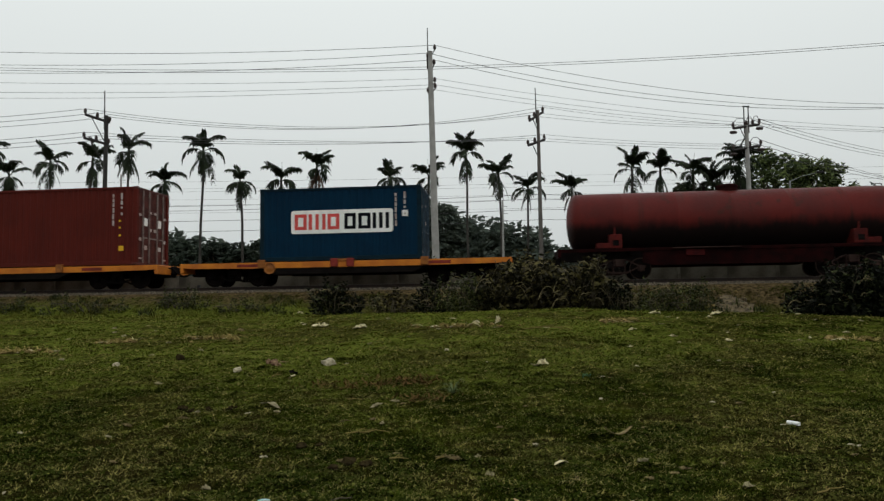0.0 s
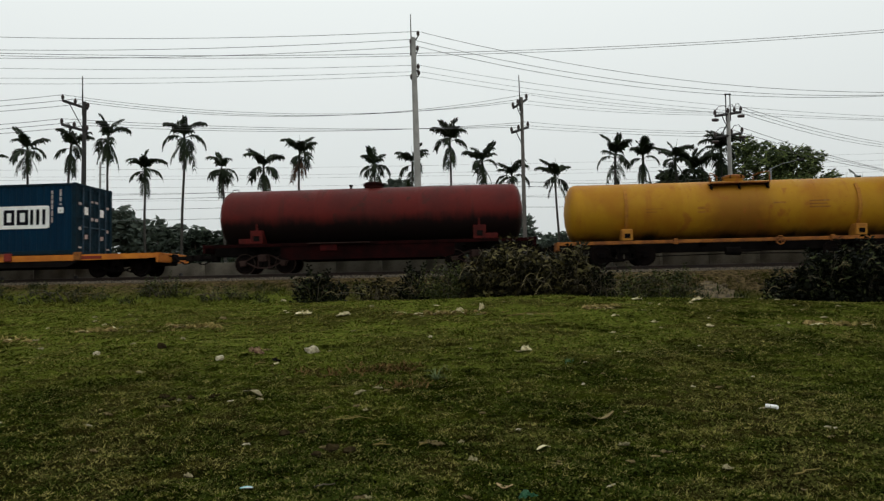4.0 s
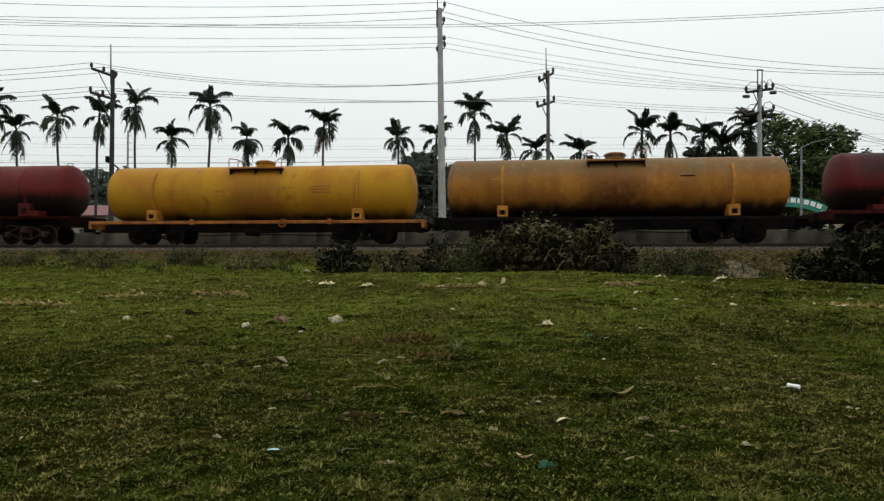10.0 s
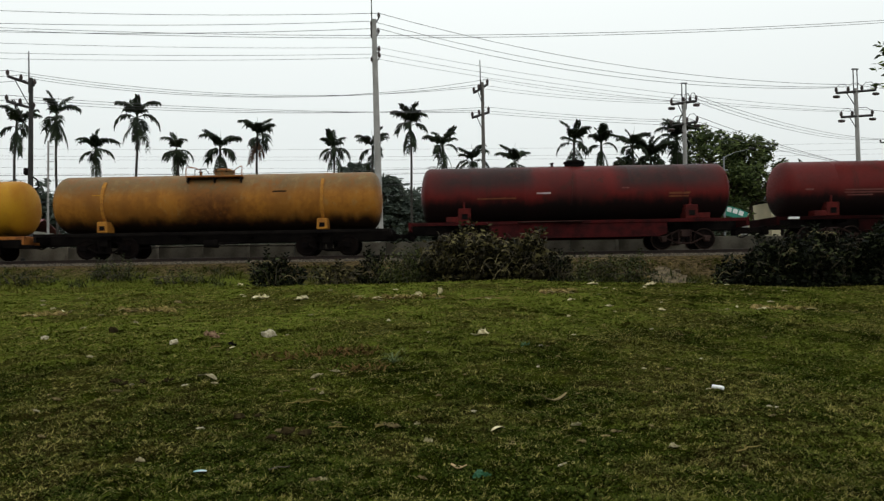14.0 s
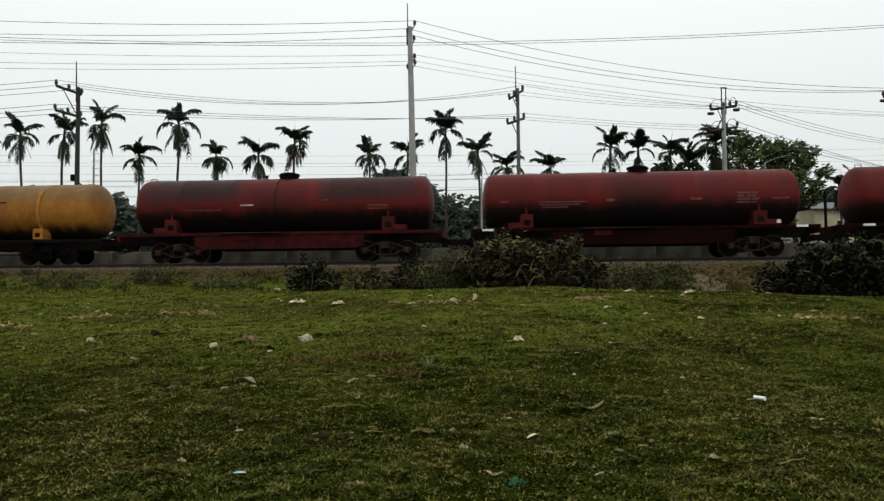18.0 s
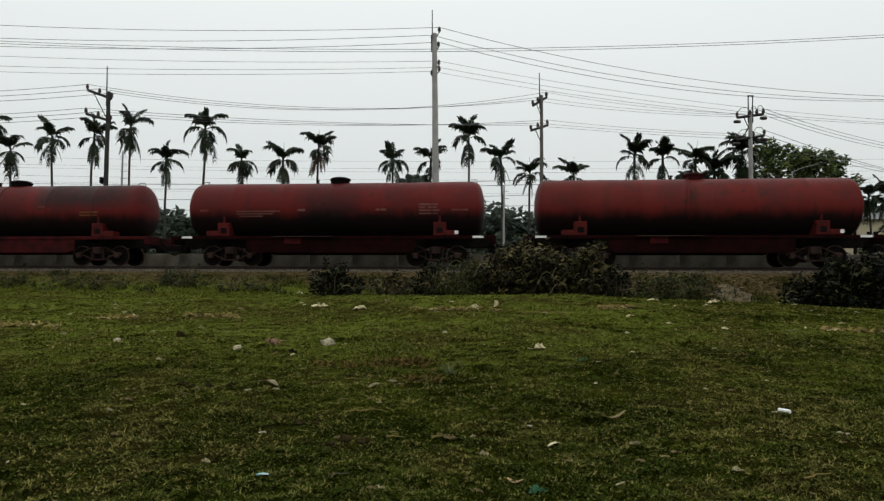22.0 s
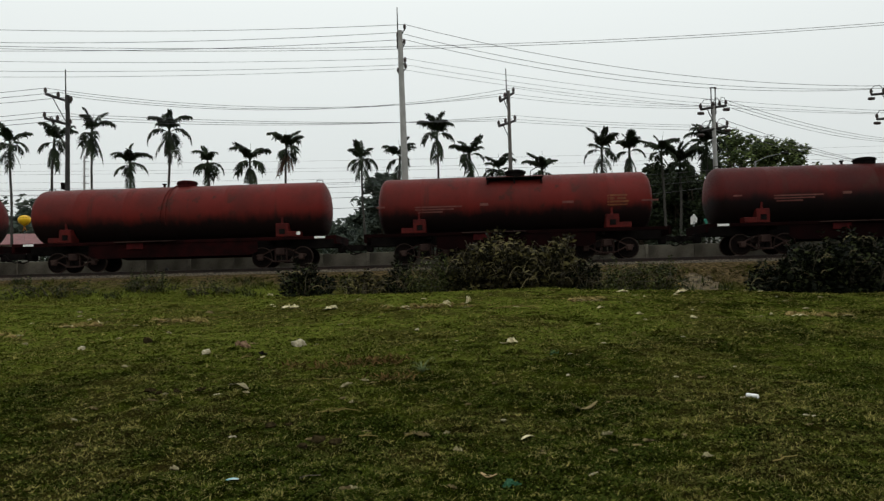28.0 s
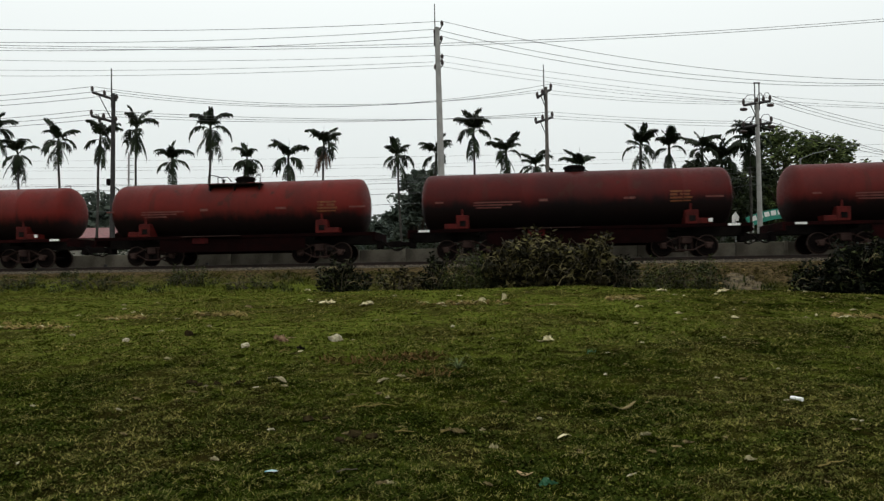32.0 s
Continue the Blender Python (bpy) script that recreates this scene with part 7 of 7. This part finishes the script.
for k in range(4):
    crumple("plastic_shred", 0.64 + 0.04 * math.sin(k * 2.1), 4.89 + 0.05 * math.cos(k * 1.7), 0.07, 0.04, 0.035, TEAL, "torn teal plastic strip in the grass", "litter", 105 + k, "teal plastic shreds")
SCRAPS = random.Random(77)
for k in range(40):
    y = SCRAPS.uniform(11.5, 16.6)
    x = SCRAPS.uniform(-0.6, 0.6) * y
    crumple("litter_scrap", x, y, SCRAPS.uniform(0.05, 0.14), SCRAPS.uniform(0.04, 0.09), SCRAPS.uniform(0.015, 0.04), DULL_SCRAP if k % 3 else LITTER, "tiny pale scrap scattered near the crest", "litter", 200 + k, "scattered litter")
for k in range(60):
    y = SCRAPS.uniform(4.2, 11)
    x = SCRAPS.uniform(-0.65, 0.65) * y
    crumple("dead_leaf", x, y, SCRAPS.uniform(0.03, 0.08), SCRAPS.uniform(0.02, 0.04), SCRAPS.uniform(0.008, 0.02), DEAD_LEAF if k % 3 else STONE, "small crumpled dry leaf on the grass", "leaf", 300 + k, "fallen leaves")
def debris(x, y, wide, deep, seed, straws):
    """A low spread of dry clods, curled sheaths and straw."""
    rng = random.Random(seed)
    for k in range(11):
        px, py = x + rng.gauss(0, 0.42) * wide, y + rng.gauss(0, 0.4) * deep
        lump("earth_clod", px, py, rng.uniform(0.03, 0.085), CLAY, "dry crumbling brown earth clod in the grass", "clod", seed + k, rng.uniform(0.4, 0.7), "earth clods")
    for k in range(10):
        px, py = x + rng.gauss(0, 0.45) * wide, y + rng.gauss(0, 0.4) * deep
        curl("dry_sheath", px, py, rng.uniform(0.12, 0.34), rng.uniform(0.015, 0.045), STRAW if k % 3 else LITTER, "curled pale dry leaf sheath on the grass", "leaf", seed + 40 + k, rng.uniform(-30, 30), rng.uniform(0.08, 0.22), "dry sheaths")
    for k in range(5):
        px, py = x + rng.gauss(0, 0.4) * wide, y + rng.gauss(0, 0.35) * deep
        crumple("straw_clump", px, py, rng.uniform(0.1, 0.22), rng.uniform(0.08, 0.14), 0.07, STRAW, "matted clump of dry straw on the grass", "straw", seed + 80 + k, "straw clumps")
    straw_heap(x, y, wide, deep, 0.06, straws, seed)


debris(-7.57, 12.34, 1.3, 0.55, 600, 160)
debris(-6.3, 13.3, 0.7, 0.3, 700, 60)
debris(-4.51, 13.30, 0.7, 0.4, 800, 140)
debris(3.56, 14.48, 0.6, 0.4, 900, 120)
debris(7.34, 12.15, 0.8, 0.35, 1000, 80)
debris(0.2, 14.3, 1.3, 0.3, 1100, 60)


def weed(x, y, reach, blades, seed):
    """A rosette of narrow arching leaves."""
    rng = random.Random(seed)
    ob = thing("weed", pose(x, y, float(land(x, y)) - 0.01), "blue-green weed rosette in the short grass", "weed")
    for k in range(blades):
        a, ln, up = 6.283 * k / blades + rng.uniform(-0.3, 0.3), reach * rng.uniform(0.35, 1.1), rng.uniform(0.5, 1.7)
        g, n = Geo(), 6
        for j in range(n + 1):
            u = j / n
            q, z, w = ln * u * (1 - 0.2 * u), ln * up * (1.9 * u - 1.5 * u * u), 0.006 * (1.05 - u) ** 0.6
            for dz in (0.0, 0.002):
                g.v += [(q * math.cos(a) - s * w * math.sin(a), q * math.sin(a) + s * w * math.cos(a), z + dz) for s in (-1, 1)]
        for j in range(n):
            i = 4 * j
            g.f += [(i, i + 1, i + 5, i + 4), (i + 2, i + 6, i + 7, i + 3), (i, i + 4, i + 6, i + 2), (i + 1, i + 3, i + 7, i + 5)]
        part("leaf", g, WEED_BLUE, ob)
    return ob


def twig(x, y, length, turn, material, label, seed, thick=0.006, forks=1):
    """A crooked dry stalk with short side shoots."""
    rng = random.Random(seed)
    pts = [((u - 0.5) * length, rng.gauss(0, 0.035) * length, 0.012 + 0.05 * length * math.sin(3.1 * u) * rng.uniform(0.4, 1.2)) for u in (0, 0.22, 0.45, 0.7, 1)]
    g = Geo().pipe(pts, thick, 5, thick * 0.45)
    for k in range(forks):
        p = pts[1 + k % 3]
        g.pipe([p, (p[0] + 0.16 * length, p[1] + rng.choice((-1, 1)) * 0.12 * length, p[2] + 0.02), (p[0] + 0.27 * length, p[1] + rng.choice((-1, 1)) * 0.16 * length, p[2] + 0.01)], thick * 0.7, 5, thick * 0.3)
    ob = part("twig", g, material)
    ob.matrix_basis = pose(x, y, float(land(x, y)) + 0.004, 0, 0, turn)
    return tagged(ob, label, "twig", "fallen twigs")


weed(0.05, 8.43, 0.20, 26, 1501)
straw_heap(-0.56, 9.22, 0.75, 0.42, 0.02, 230, 1551, BROWN_THATCH, "thin patch of brown dead grass")
straw_heap(-0.30, 8.22, 0.42, 0.22, 0.02, 90, 1552, BROWN_THATCH, "thin patch of brown dead grass")
straw_heap(-1.35, 9.0, 0.9, 0.35, 0.015, 150, 1553, BROWN_THATCH, "thin patch of brown dead grass")
straw_heap(0.1, 14.1, 1.6, 0.5, 0.02, 160, 1554, BROWN_THATCH, "thin patch of brown dead grass")
twig(1.9, 13.5, 1.1, -20, STRAW, "long pale bent stalk lying on the grass", 1555, 0.012, 3)
twig(-2.38, 9.60, 0.18, 50, STRAW, "pale forked twig on the grass", 1556, 0.008, 2)
crumple("litter_scrap", -2.20, 9.74, 0.11, 0.08, 0.07, BLACK_FRAME, "small crumpled black plastic scrap", "litter", 1557, "scattered litter")
lump("dung_clump", -4.28, 10.99, 0.07, DAMP_EARTH, "dark dry clump in the grass", "clump", 1558, 1.0, "scattered clump")
twig(-0.80, 6.77, 0.42, 6, STRAW, "long pale bent straw lying on the grass", 1510, 0.007, 2)
twig(-0.44, 6.02, 0.17, -12, STRAW, "pale forked twig on the grass", 1511, 0.008, 2)
twig(-0.02, 6.04, 0.22, -20, DEAD_LEAF, "crossed tan twig on the grass", 1512, 0.009, 2)
twig(-0.06, 6.05, 0.16, 38, STRAW, "crossed tan twig on the grass", 1513, 0.008, 1)
twig(2.75, 5.09, 0.30, 24, STRAW, "pale dry stick on the grass", 1515, 0.008, 1)
twig(-0.79, 5.08, 0.16, 28, TWIG, "short dark twig on the grass", 1516, 0.008, 0)
twig(-1.1, 8.15, 0.20, 8, STRAW, "thin pale stalk on the grass", 1517, 0.006, 1)
for k, (x, y, w, d) in enumerate(((-2.98, 7.72, 0.16, 0.08), (-2.84, 7.62, 0.13, 0.07), (-2.66, 7.66, 0.12, 0.06), (-2.40, 7.66, 0.12, 0.07))):
    crumple("dead_leaf", x, y, w, d, 0.05, DAMP_EARTH, "dark rotting leaf on the grass", "leaf", 1520 + k, "fallen leaves")
for k, (x, y, w) in enumerate(((-0.86, 5.93, 0.075), (-0.70, 5.86, 0.06), (-0.97, 5.80, 0.05), (-1.35, 6.33, 0.06), (-1.20, 6.40, 0.045))):
    lump("earth_clod", x, y, w, DAMP_EARTH, "dark damp earth clod thrown up in the grass", "clod", 1530 + k, 0.5, "earth clods")
for k, (x, y, w, d) in enumerate(((-0.82, 7.76, 0.11, 0.06), (-1.86, 7.50, 0.08, 0.05), (0.24, 6.13, 0.05, 0.05), (0.32, 5.64, 0.07, 0.04), (1.60, 5.87, 0.08, 0.06), (2.21, 5.22, 0.09, 0.05), (-1.89, 5.40, 0.09, 0.05), (-3.84, 9.14, 0.13, 0.06), (-0.46, 4.84, 0.09, 0.04), (-0.62, 7.95, 0.09, 0.04), (-2.72, 7.50, 0.05, 0.04), (-0.68, 7.05, 0.05, 0.06))):
    crumple("litter_scrap", x, y, w, d, 0.03, DULL_SCRAP, "small pale dry scrap on the grass", "litter", 1540 + k, "scattered litter")


# ---- what moves: the whole train rolls past at a steady pace ----
def rolled(t):
    """How far the train has moved along the track since the start."""
    return -3.12 * t + 0.0025 * t * t


def motions():
    times = [2.0 * k for k in range(17)]
    for ob, place in MOVING:
        walk(ob, [(t, along(place + rolled(t))) for t in times])
    sway = ((0.0, 1.0), (2.0, 1.0), (5.5, -3.0), (6.2, 2.0), (9.0, 6.0), (14.0, 3.0), (19.0, 16.5), (21.0, 10.0), (23.6, 14.0), (26.0, 5.0), (28.0, 0.0), (32.0, -2.0))
    walk(BALLOON, [(t, pose(-34.0, 60, 2.0, 0, lean, 4.0 * t)) for t, lean in sway])
    beats = [k * 2 / 15 for k in range(241)]
    for ob, dx in WHEELS:
        walk(ob, [(t, pose(dx, 0, WHEEL_R, 0, math.degrees(rolled(t) / WHEEL_R), 0)) for t in beats])


motions()
